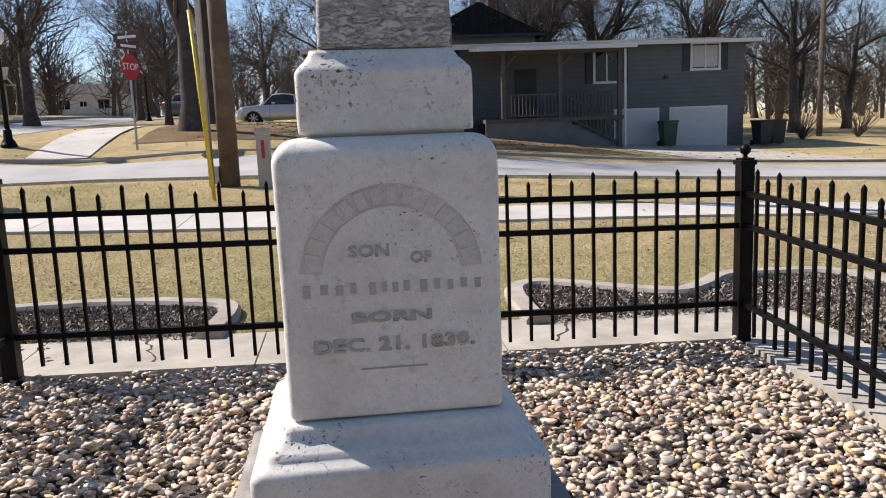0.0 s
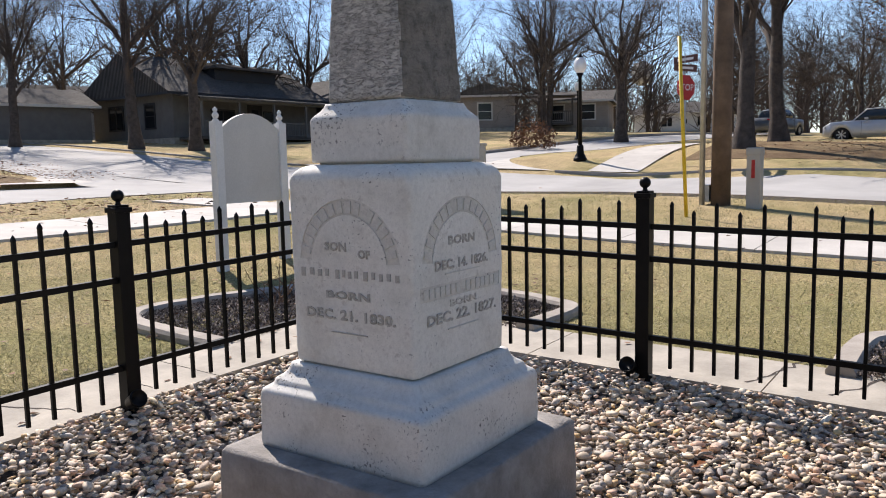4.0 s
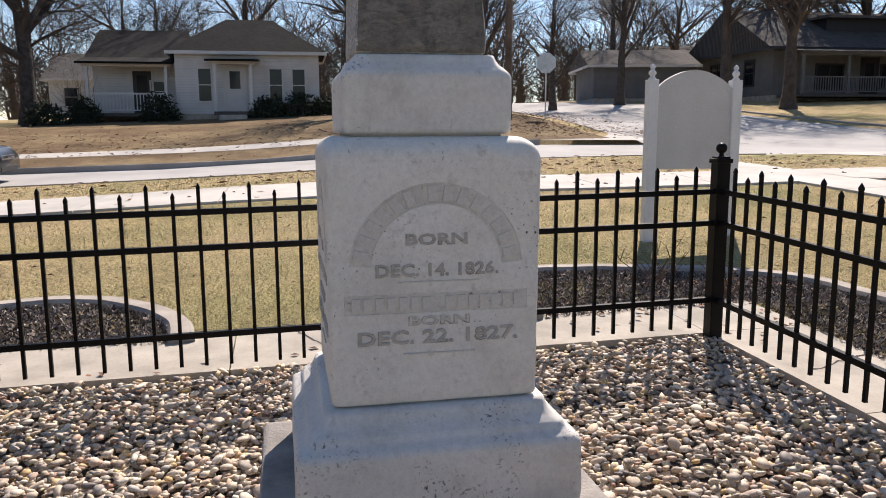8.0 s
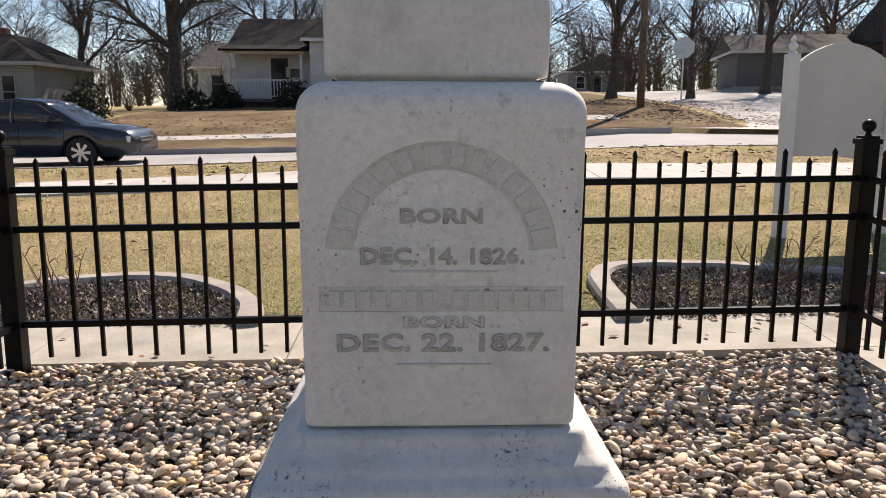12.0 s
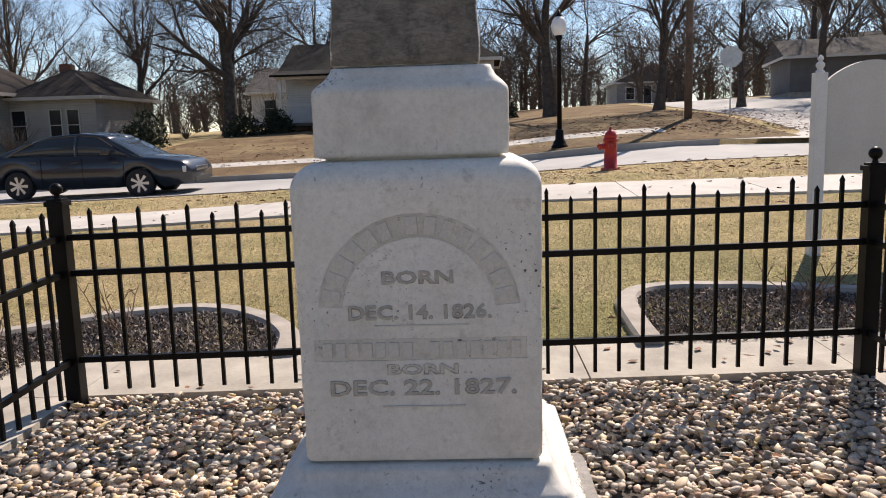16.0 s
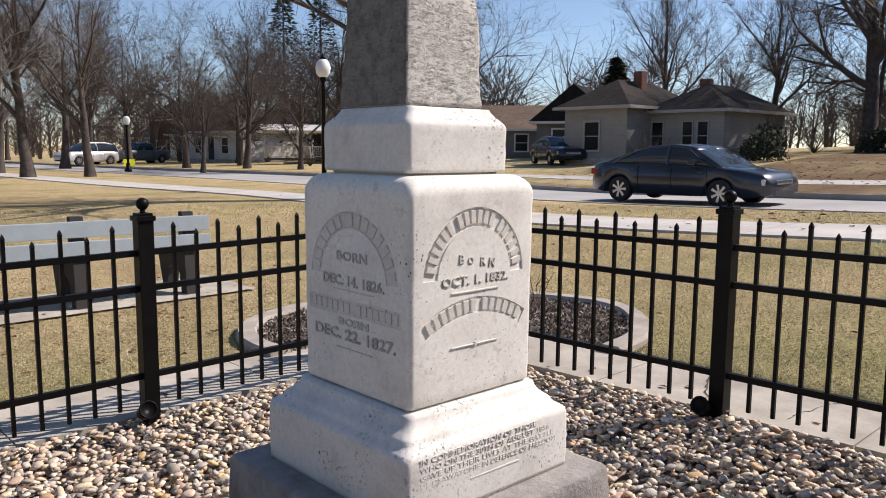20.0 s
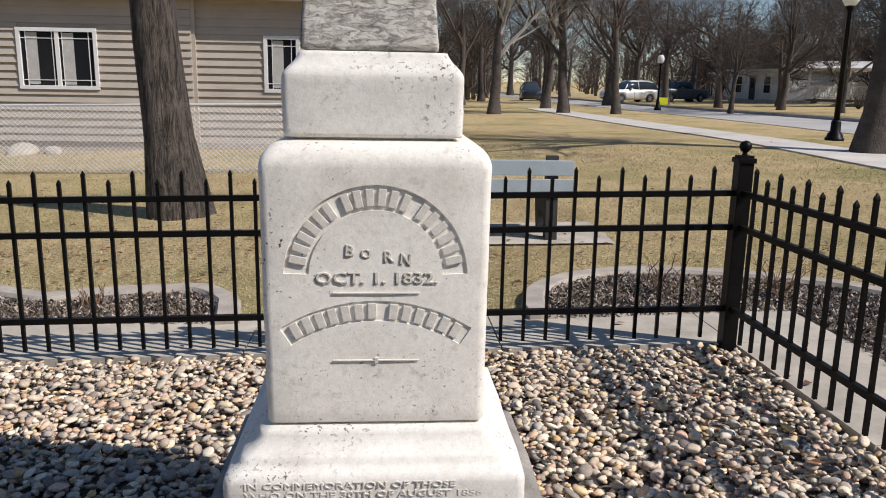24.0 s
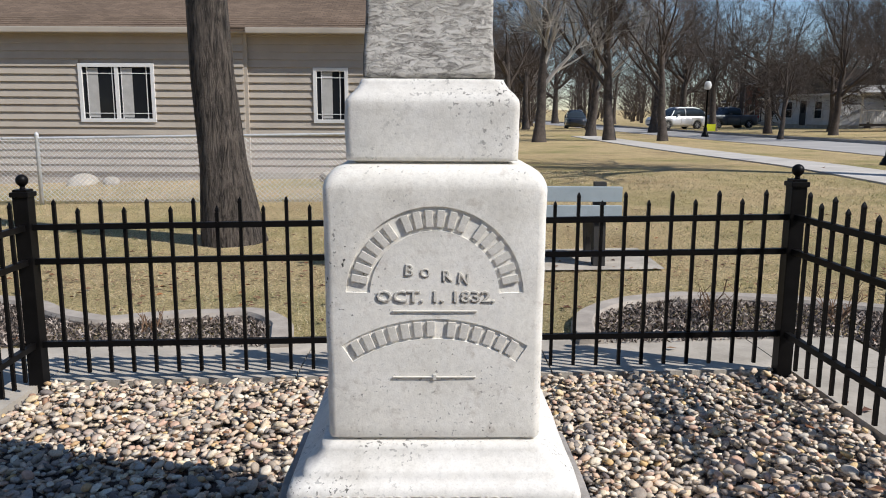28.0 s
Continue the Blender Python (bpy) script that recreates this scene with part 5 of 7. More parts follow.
def window_unit(parent, face, u, z, w, h, dims, trim, sashes=2, curtain=False, shutters=None):
    """A framed window on one wall of a house."""
    W, D = dims
    place = {"f": pose(u, 0, z), "r": pose(W, u, z, 0, 0, 90), "l": pose(0, D - u, z, 0, 0, -90), "k": pose(W - u, D, z, 0, 0, 180)}[face]
    t = min(0.1, w * 0.12)
    bm = B()
    for a in ((-w / 2 - t, -w / 2, 0, h), (w / 2, w / 2 + t, 0, h), (-w / 2 - t, w / 2 + t, h, h + t), (-w / 2 - t * 1.2, w / 2 + t * 1.2, -t, 0)):
        box(bm, a[0], a[1], -0.05, 0.03, a[2], a[3])
    fr = part("window", bm, trim, parent)
    fr.matrix_basis = place
    part("pane", box(B(), -w / 2, w / 2, -0.012, 0.0, 0, h), M_GLASS, fr)
    bm = B()
    if sashes == 2:
        box(bm, -w / 2, w / 2, -0.03, -0.01, h / 2 - 0.02, h / 2 + 0.02)
    else:
        box(bm, -0.03, 0.03, -0.035, -0.01, 0, h)
    part("sash_bar", bm, trim, fr)
    if curtain:
        part("curtain", box(B(), -w / 2 + 0.03, w / 2 - 0.03, -0.016, -0.0125, h * 0.05, h * 0.95), M_CURT, fr)
    if shutters:
        for s in (-1, 1):
            part("shutter", box(B(), s * (w / 2 + t + 0.17) - 0.16, s * (w / 2 + t + 0.17) + 0.16, -0.04, -0.002, -t, h + t, 0.01), shutters, fr, "dark shutter")
    return fr


def roof_part(parent, kind, x0, x1, y0, y1, z, rise, over, mat, trim):
    """Gable ridge along x ("x") or y ("y"), or hip ("h"), with a fascia."""
    a, b, c, d = x0 - over, x1 + over, y0 - over, y1 + over
    t = 0.12
    bm = B()
    if kind == "x":
        m = (c + d) / 2
        low = [(a, c, z), (b, c, z), (b, d, z), (a, d, z)]
        top = [(a, m, z + rise), (b, m, z + rise)]
        faces = [(0, 1, 5, 4), (2, 3, 4, 5), (1, 2, 5), (3, 0, 4)]
    elif kind == "y":
        m = (a + b) / 2
        low = [(a, c, z), (b, c, z), (b, d, z), (a, d, z)]
        top = [(m, c, z + rise), (m, d, z + rise)]
        faces = [(1, 2, 5, 4), (3, 0, 4, 5), (0, 1, 4), (2, 3, 5)]
    else:
        s = min(b - a, d - c) / 2
        low = [(a, c, z), (b, c, z), (b, d, z), (a, d, z)]
        if b - a >= d - c:
            top = [(a + s * 0.95, (c + d) / 2, z + rise), (b - s * 0.95, (c + d) / 2, z + rise)]
            faces = [(0, 1, 5, 4), (2, 3, 4, 5), (1, 2, 5), (3, 0, 4)]
        else:
            top = [((a + b) / 2, c + s * 0.95, z + rise), ((a + b) / 2, d - s * 0.95, z + rise)]
            faces = [(1, 2, 5, 4), (3, 0, 4, 5), (0, 1, 4), (2, 3, 5)]
    vs = [bm.verts.new(p) for p in low + top]
    for f in faces:
        bm.faces.new([vs[i] for i in f])
    bm.faces.new([vs[i] for i in (3, 2, 1, 0)])
    ro = part("roof", bm, mat, parent)
    bm = B()
    for e in ((a, b, c - 0.02, c + 0.02), (a, b, d - 0.02, d + 0.02), (a - 0.02, a + 0.02, c, d), (b - 0.02, b + 0.02, c, d)):
        box(bm, e[0], e[1], e[2], e[3], z - t, z + 0.03)
    part("fascia", bm, trim, ro)
    return ro


def house(label, m, W, D, H, kind, rise, wall, roofm, trim, wins=(), doors=(), over=0.45, chimneys=(), foot=0.35, gable=None):
    h = thing("house", label, "house", "houses round the crossing", m)
    bm = box(B(), 0, W, 0, D, foot, H)
    part("wall", bm, wall, h)
    part("foundation", box(B(), 0.03, W - 0.03, 0.03, D - 0.03, -1.2, foot), M_CONC, h, "concrete foundation")
    roof_part(h, kind, 0, W, 0, D, H, rise, over, roofm, trim)
    if kind in "xy":
        tri = [(0, H), (D, H), (D / 2, H + rise * D / (D + 2 * over))] if kind == "x" else [(0, H), (W, H), (W / 2, H + rise * W / (W + 2 * over))]
        for k in (0, 1):
            o = part("gable_wall", prism(B(), tri, -0.06, 0.0), gable or wall, h)
            o.matrix_basis = (pose(W * k - 0.0, 0, 0, 0, 0, 90) if k else pose(0, 0, 0, 0, 0, 90) @ pose(0, 0.06, 0)) if kind == "x" else pose(0, D * k + (0.06 if k else 0), 0)
    for w in wins:
        window_unit(h, *w[:5], (W, D), trim, *w[5:])
    for face, u, z, w, hh, dm in doors:
        place = {"f": pose(u, 0, z), "r": pose(W, u, z, 0, 0, 90), "l": pose(0, D - u, z, 0, 0, -90)}[face]
        bm = B()
        for a in ((-w / 2 - 0.1, -w / 2, 0, hh), (w / 2, w / 2 + 0.1, 0, hh), (-w / 2 - 0.1, w / 2 + 0.1, hh, hh + 0.1)):
            box(bm, a[0], a[1], -0.05, 0.02, a[2], a[3])
        f = part("door_frame", bm, trim, h)
        f.matrix_basis = place
        part("door", box(B(), -w / 2, w / 2, -0.03, 0.0, 0, hh, 0.008), dm, f)
        part("door_pane", box(B(), -w * 0.28, w * 0.28, -0.036, -0.03, hh * 0.5, hh * 0.9), M_GLASS, f)
    for x, y, z0, z1 in chimneys:
        part("chimney", box(B(), x - 0.25, x + 0.25, y - 0.25, y + 0.25, z0, z1, 0.02), M_BRICK, h, "red brick chimney")
    return h


def porch(parent, x0, x1, y, d, z0, z1, roof_rise, post_m, roofm, rail=True, steps=None):
    """A roofed porch before a wall: deck, posts, beam, sloping roof and balusters."""
    part("deck", box(B(), x0, x1, y - d, y - 0.02, z0 - 0.15, z0), M_DECK, parent, "timber porch deck")
    n = max(2, int((x1 - x0) / 2.2) + 1)
    for k in range(n):
        x = x0 + 0.08 + (x1 - x0 - 0.16) * k / (n - 1)
        part("porch_post", box(B(), x - 0.07, x + 0.07, y - d, y - d + 0.14, z0, z1, 0.01), post_m, parent)
    part("porch_beam", box(B(), x0 - 0.1, x1 + 0.1, y - d - 0.02, y - d + 0.16, z1, z1 + 0.2), post_m, parent)
    v = [(x0 - 0.3, y - d - 0.35, z1 + 0.2), (x1 + 0.3, y - d - 0.35, z1 + 0.2), (x1 + 0.3, y, z1 + 0.2 + roof_rise), (x0 - 0.3, y, z1 + 0.2 + roof_rise)]
    v += [(a, b, c - 0.1) for a, b, c in v]
    part("porch_roof", (v, [], [(0, 1, 2, 3), (7, 6, 5, 4), (0, 4, 5, 1), (1, 5, 6, 2), (3, 7, 4, 0)]), roofm, parent)
    if rail:
        part("handrail", box(B(), x0, x1, y - d + 0.03, y - d + 0.09, z0 + 0.85, z0 + 0.92), post_m, parent)
        part("bottom_rail", box(B(), x0, x1, y - d + 0.03, y - d + 0.09, z0 + 0.1, z0 + 0.15), post_m, parent)
        bal = None
        k = 0
        x = x0 + 0.1
        while x < x1 - 0.05:
            if bal is None:
                bm = box(B(), -0.02, 0.02, -0.02, 0.02, z0 + 0.14, z0 + 0.86)
                bal = part("baluster", bm, post_m, parent)
                bal.location = (x, y - d + 0.06, 0)
            else:
                share("baluster", bal.data, parent, pose(x, y - d + 0.06, 0))
            x += 0.15


# the slate-grey house with garages across the street
gz = -0.15
GX = -1.85
gh = house("slate-grey ranch house over two garage doors", pose(GX, 31, gz), 18.35, 9, 4.55, "x", 0.6, M_SLATE, M_ROOFG, M_TRIM,
           [("f", 1.74, 3.3, 0.95, 1.05, 1, True, M_DARKT), ("f", 4.99, 3.3, 1.12, 1.05, 1, True, M_DARKT), ("f", 16.59, 3.42, 1.15, 1.0, 1, True, M_DARKT), ("f", 12.25, 3.0, 1.0, 1.3, 1, False, M_DARKT)],
           (), 0.5, foot=0.0)
for x0, x1, h in ((12.65, 14.45, 1.72), (15.1, 17.5, 1.72)):
    f = part("garage_frame", box(B(), x0 - 0.1, x1 + 0.1, -0.05, -0.02, -0.1, h + 0.1), M_TRIM, gh, "white garage door frame")
    for k in range(4):
        part("garage_panel", box(B(), x0, x1, -0.08, -0.05, h * k / 4 + 0.004, h * (k + 1) / 4 - 0.004, 0.004), M_GARAGE, f, "pale garage door panel")
# door given dark trim so that the porch shade is in its colour
part("front_door", box(B(), 8.3, 9.2, -0.06, -0.01, 1.55, 3.6, 0.01), M_DARKT, gh, "front door darkened as porch shade")
part("wall_lamp", box(B(), 14.75, 14.9, -0.14, -0.01, 3.0, 3.15, 0.02), M_DARKT, gh, "small dark wall lamp")
PF = -2.6  # front line of the porch
part("porch_deck", box(B(), 6.6, 12.2, PF, -0.02, 1.4, 1.55), M_DECK, gh, "timber porch deck")
part("porch_skirt", box(B(), 6.6, 9.7, PF + 0.05, PF + 0.12, -0.6, 1.4), M_STUCCO, gh, "dark porch foundation")
for x in (7.33, 9.56, 11.97):
    p = part("porch_post", box(B(), x - 0.08, x + 0.08, PF - 0.02, PF + 0.14, 0.3 if x > 11 else 1.55, 4.0, 0.01), M_DECK, gh, "dark timber porch post")
    s = -1 if x > 11 else 1
    part("post_brace", tube(B(), [(x, PF + 0.06, 3.45), (x + 0.5 * s, PF + 0.06, 3.98)], 0.05, 6), M_DECK, p)
part("porch_beam", box(B(), 6.45, 12.4, PF - 0.02, PF + 0.16, 4.0, 4.16), M_DECK, gh)
v = [(6.3, PF - 0.4, 4.2), (12.5, PF - 0.4, 4.2), (12.5, 0.0, 4.5), (6.3, 0.0, 4.5)]
part("porch_roof", (v + [(a, b, c - 0.1) for a, b, c in v], [], [(0, 1, 2, 3), (7, 6, 5, 4), (0, 4, 5, 1), (1, 5, 6, 2), (2, 6, 7, 3), (3, 7, 4, 0)]), M_ROOFG, gh)
part("porch_gutter", box(B(), 6.3, 12.5, PF - 0.5, PF - 0.4, 4.1, 4.24, 0.02), M_TRIM, gh, "white porch gutter")
part("downspout", box(B(), 12.12, 12.2, PF - 0.08, PF, 0.3, 4.1), M_TRIM, gh, "white downspout")


def railing(x0, x1, z0, z1, y, n):
    """A handrail with balusters, level or falling, before the porch."""
    for dz in (0.12, 0.92):
        v = [(x0, y - 0.03, z0 + dz), (x1, y - 0.03, z1 + dz), (x1, y + 0.03, z1 + dz), (x0, y + 0.03, z0 + dz)]
        part("handrail", (v + [(a, b, c + 0.07) for a, b, c in v], [], [(0, 1, 5, 4), (1, 2, 6, 5), (2, 3, 7, 6), (3, 0, 4, 7), (4, 5, 6, 7), (3, 2, 1, 0)]), M_DECK, gh)
    for k in range(n):
        s = (k + 0.5) / n
        x, z = x0 + (x1 - x0) * s, z0 + (z1 - z0) * s
        part("baluster", box(B(), x - 0.02, x + 0.02, y - 0.02, y + 0.02, z + 0.12, z + 0.95), M_DECK, gh)


railing(7.42, 9.48, 1.5, 1.5, PF + 0.06, 14)
railing(9.64, 11.9, 1.5, 0.35, PF + 0.06, 15)
railing(9.64, 12.1, 1.55, 1.55, PF + 1.25, 17)
part("stair_wall", prism(B(), [(9.6, 1.5), (12.0, 0.3), (12.0, -0.4), (9.6, -0.4)], PF + 0.16, PF + 1.15), M_STUCCO, gh, "dark stair flank")
# concrete steps in dark stucco, painting the shade of the porch
for k in range(6):
    part("step", box(B(), 9.7 + 0.38 * k, 10.08 + 0.38 * k, PF + 0.2, PF + 1.1, 0.3, 1.42 - 0.18 * k), M_STUCCO, gh, "concrete step darkened as porch shade")
house("dark gabled house behind the grey ranch house", pose(3.4, 42, 1.1), 6.4, 8, 5.0, "y", 1.75, M_STUCCO, M_ROOFD, M_DARKT, [("f", 2.8, 5.2, 0.7, 0.6, 2)], chimneys=[(4.5, 3, 5.5, 7.6)])

M_BING = plain("green_plastic", (0.01, 0.06, 0.035), 0.5, 0, 0.1, 6, 60, 0.1, 0.002)
M_BIND = plain("dark_plastic", (0.018, 0.02, 0.024), 0.5, 0, 0.1, 6, 60, 0.1, 0.002)


def wheeled_bin(x, y, turn, mat, label):
    t = thing("wheeled_bin", label, "bin", "", pose(x, y, lz(x, y) + 0.02, 0, 0, turn))
    bm = B()
    vs = [bm.verts.new(p) for p in ((-0.24, -0.28, 0.05), (0.24, -0.28, 0.05), (0.24, 0.24, 0.05), (-0.24, 0.24, 0.05), (-0.31, -0.36, 1.0), (0.31, -0.36, 1.0), (0.31, 0.34, 1.0), (-0.31, 0.34, 1.0))]
    for f in ((3, 2, 1, 0), (0, 1, 5, 4), (1, 2, 6, 5), (2, 3, 7, 6), (3, 0, 4, 7), (4, 5, 6, 7)):
        bm.faces.new([vs[i] for i in f])
    part("body", bm, mat, t)
    part("lid", box(B(), -0.34, 0.34, -0.4, 0.38, 1.0, 1.08, 0.03), mat, t)
    part("handle", tube(B(), [(-0.26, 0.42, 0.98), (0.26, 0.42, 0.98)], 0.018, 6), mat, t)
    for s in (-1, 1):
        o = part("wheel", lathe(B(), [(0.12, -0.03), (0.12, 0.03)], seg=12), M_RUBBER, t)
        o.matrix_basis = pose(s * 0.27, 0.3, 0.12, 0, 90, 0)


wheeled_bin(12.78, 30.2, 0, M_BING, "dark green wheeled refuse bin before the garage")
wheeled_bin(17.1, 30.5, 8, M_BIND, "dark wheeled bin beside the grey house")
wheeled_bin(17.9, 30.8, -6, M_BIND, "dark wheeled bin at the corner of the grey house")

# the white clapboard house beyond the side street
wz = 1.45
wh = house("white clapboard cottage with a dark hip roof", pose(-36, -5.75, wz, 0, 0, 90), 6.5, 4.6, 3.15, "h", 1.75, M_CLAPW, M_ROOFD, M_TRIM,
           [("f", 1.3, 0.95, 0.55, 1.45, 2), ("f", 4.5, 0.95, 0.55, 1.45, 2), ("f", 5.55, 0.95, 0.55, 1.45, 2)], [("f", 2.65, 0.5, 0.85, 2.0, M_TRIM)], 0.35)
porch(wh, 1.75, 3.5, 0, 1.0, 0.45, 2.55, 0.1, M_TRIM, M_ROOFD, False)
for k in range(3):
    part("step", box(B(), 2.0, 3.2, -1.35 - 0.3 * k, -1.0 - 0.3 * k, 0.3 - 0.15 * k - 0.5, 0.3 - 0.15 * k), M_CONC, wh, "concrete step")
wing = house("white clapboard wing with a recessed porch", pose(-38, -9.75, wz, 0, 0, 90), 3.75, 6.5, 2.95, "x", 1.7, M_CLAPW, M_ROOFD, M_TRIM, [("f", 2.9, 1.0, 0.6, 0.9, 2)], [("f", 2.2, 0.4, 0.85, 2.0, M_DARKT)], 0.3)
porch(wing, 0.0, 3.6, 0, 1.6, 0.4, 2.5, 0.35, M_TRIM, M_ROOFD)

# the grey hip-roofed house
hz = 0.55
hh = house("grey clapboard house with two linked hip roofs", pose(-30, -24.4, hz, 0, 0, 90), 3.8, 6.5, 2.85, "h", 1.45, M_CLAPG, M_ROOFK, M_FASCIA,
           [("f", 1.75, 0.75, 0.85, 1.35, 2), ("r", 2.6, 0.9, 0.6, 1.4, 2)], chimneys=[(2.4, 3, 3.2, 4.75)])
house("grey clapboard rear wing with a long hip roof", pose(-32.0, -20.6, hz, 0, 0, 90), 3.9, 6, 2.65, "h", 1.35, M_CLAPG, M_ROOFK, M_FASCIA,
      [("f", 0.4, 0.8, 0.6, 1.3, 2), ("f", 2.05, 0.8, 0.5, 1.3, 2), ("f", 2.85, 0.8, 0.5, 1.3, 2)], over=0.4, chimneys=[(1.4, 2.6, 3.0, 4.3)])

# the stucco bungalow on the far corner
bz = 2.5
bu = house("dark grey stucco bungalow with a shed dormer", pose(-38, 25.6, bz, 0, 0, 90), 11.5, 8.5, 2.9, "x", 2.6, M_STUCCO, M_ROOFG, M_DARKT,
           [("l", 2.6, 1.0, 1.5, 1.35, 1), ("l", 6.2, 1.0, 0.9, 1.35, 2), ("f", 3.5, 0.7, 1.6, 1.3, 1), ("f", 7.5, 0.8, 1.4, 1.2, 1)], [("f", 6, 0.3, 0.95, 2.05, M_DARKT)], 0.7)
part("dormer", box(B(), 4.2, 9.2, 1.5, 4.2, 3.6, 4.75), M_DARKT, bu, "brown shed dormer")
part("dormer_roof", prism(B(), [(3.9, 4.75), (9.5, 4.75), (9.5, 4.9), (3.9, 4.9)], 1.0, 4.6), M_ROOFG, bu)
part("skylight", box(B(), 5.0, 8.6, 0.35, 1.4, 3.25, 3.42), M_PANEL, bu, "blue glazed skylight strip")
porch(bu, 0.3, 11.2, 0, 2.2, 0.35, 2.35, 0.35, M_STUCCO, M_ROOFG)
b2 = house("dark grey front-gabled bungalow with white porch rails", pose(-36, 38.2, bz + 0.1, 0, 0, 90), 6.6, 12, 2.7, "y", 2.1, M_SLATE, M_ROOFG, M_TRIM,
           [("f", 3, 3.2, 0.8, 0.8, 2), ("f", 1.3, 0.9, 0.8, 1.3, 2), ("f", 4.4, 0.9, 0.8, 1.3, 2)], [("f", 3, 0.4, 0.9, 2.0, M_TRIM)], 0.6)
porch(b2, 0.2, 5.8, 0, 1.8, 0.35, 2.4, 0.3, M_TRIM, M_ROOFG)
house("low shed-roofed outbuilding with a pale roof", pose(-44, 17.5, 2.5, 0, 0, 80), 6, 6, 2.3, "x", 1.2, M_STUCCO, M_ROOFG, M_TRIM)

# houses to the north-west and beyond
house("pale ranch house with small windows on the rise", pose(-41, 100, 4.1, 0, 0, 6), 12, 8, 2.7, "x", 1.6, M_CLAPW, M_ROOFG, M_TRIM, [("f", 4.4, 1.0, 1.3, 1.1, 1), ("f", 6.6, 1.3, 0.8, 0.6, 1), ("f", 9, 1.0, 1.3, 1.1, 1)])
h8 = house("beige house with a raised deck", pose(-33.8, 48, 3.3, 0, 0, 32), 4.5, 9, 2.8, "y", 1.0, M_BEIGE, M_ROOFG, M_TRIM, [("f", 2.2, 1, 1, 1.2, 2), ("r", 2.5, 1, 1, 1.2, 2)])
house("low beige rear wing with a long roof", pose(-29.5, 53, 3.2, 0, 0, 20), 5.5, 6, 2.4, "x", 1.0, M_BEIGE, M_ROOFG, M_TRIM, [("f", 1.6, 1, 1, 1.1, 2), ("f", 4, 1, 1, 1.1, 2)])
porch(h8, 4.62, 9, 2, 1.8, 0.6, 2.5, 0.2, M_DECK, M_ROOFG)

# houses to the south-west
house("brown-roofed tan house with a garage", pose(-37.5, -44.5, 0.3, 0, 0, 128), 10, 8, 2.5, "x", 2.0, M_STUCCO, M_ROOFB, M_TRIM, [("f", 7.5, 0.9, 0.9, 1.2, 2), ("f", 10.5, 0.9, 1.4, 1.2, 1)], [("f", 3, 0.1, 2.6, 2.1, M_TRIM)])
house("small dark cottage with a steep gable", pose(-37.5, -33.0, 0.5, 0, 0, 115), 5.0, 7, 2.6, "y", 2.4, M_STUCCO, M_ROOFD, M_TRIM, [("f", 1.5, 0.9, 0.8, 1.2, 2), ("f", 4, 0.9, 0.8, 1.2, 2)])
h5 = house("pale green gabled house with a white porch roof", pose(-33.0, -50.8, 0.1, 0, 0, 149), 5.5, 8, 2.9, "y", 2.0, M_CLAPN, M_ROOFG, M_TRIM, [("f", 4.8, 1.0, 0.9, 1.1, 2)])
porch(h5, -5.0, 2.6, 0, 1.9, 0.4, 2.3, 0.5, M_TRIM, M_TRIM)
for k, (x, y, a, lab, mm, rm) in enumerate(((-29, -68, 100, "white gabled cottage beside the street", M_CLAPW, M_ROOFG), (-33, -82, 105, "white house with a dark roof", M_CLAPW, M_ROOFD), (-36, -95, 105, "tall brick house among trees", M_BRICK, M_ROOFD), (-38, -108, 105, "grey house with a blue awning", M_CLAPG, M_ROOFD), (14, -110, -10, "distant brown house among trees", M_STUCCO, M_ROOFG), (-60, -18, 90, "pale house behind bare trees", M_CLAPW, M_ROOFG), (-92, 16, 90, "grey house with columns behind trees", M_CLAPG, M_ROOFG), (-64, 30, 70, "grey house behind the far trees", M_CLAPG, M_ROOFG), (40, 46, -20, "small distant house by the field", M_CLAPG, M_ROOFG))):
    house(lab, pose(x, y, lz(x, y), 0, 0, a), 8 + k % 3, 8, 2.8 + (k == 2) * 2, "y" if k % 2 == 0 else "x", 2.2, mm, rm, M_TRIM, [("f", 1.5, 0.9, 0.9, 1.3, 2), ("f", 5.5, 0.9, 0.9, 1.3, 2)], [("f", 3.5, 0.3, 0.9, 2.0, M_DARKT)])


# ---- the taupe house behind the chain-link fence ----
TX, TY, TZ = 9.3, -13.5, -0.22
tan = thing("house", "taupe vinyl-sided house with white windows and brown shingles", "house", "houses round the crossing", pose(TX, TY, TZ, 0, 0, 180))
# local x runs to the viewer's right, local y away
TW = TX - 0.5
H0, H1, STEP = 0.28, 3.0, 0.145
part("wall", box(B(), 0, 5.35, 0.02, 7, 0.0, H1 + 0.1), M_TANS, tan)
part("bay_wall", box(B(), 5.35, TW, 0.1, 7, 0.0, H1 + 0.1), M_TANS, tan)
part("foundation", box(B(), 0, TW, 0.03, 6.9, -0.6, H0), M_CONC, tan, "concrete foundation")
HOLES = [(2.2, 3.53, 1.32, 2.3), (6.73, 7.27, 1.32, 2.24)]


def board(x0, x1, z, y):
    v = [(x0, y, z + STEP), (x1, y, z + STEP), (x0, y - 0.034, z + 0.004), (x1, y - 0.034, z + 0.004), (x0, y, z), (x1, y, z)]
    part("siding_board", (v, [], [(2, 3, 1, 0), (4, 5, 3, 2), (0, 4, 2), (3, 5, 1)]), M_TANS, tan)


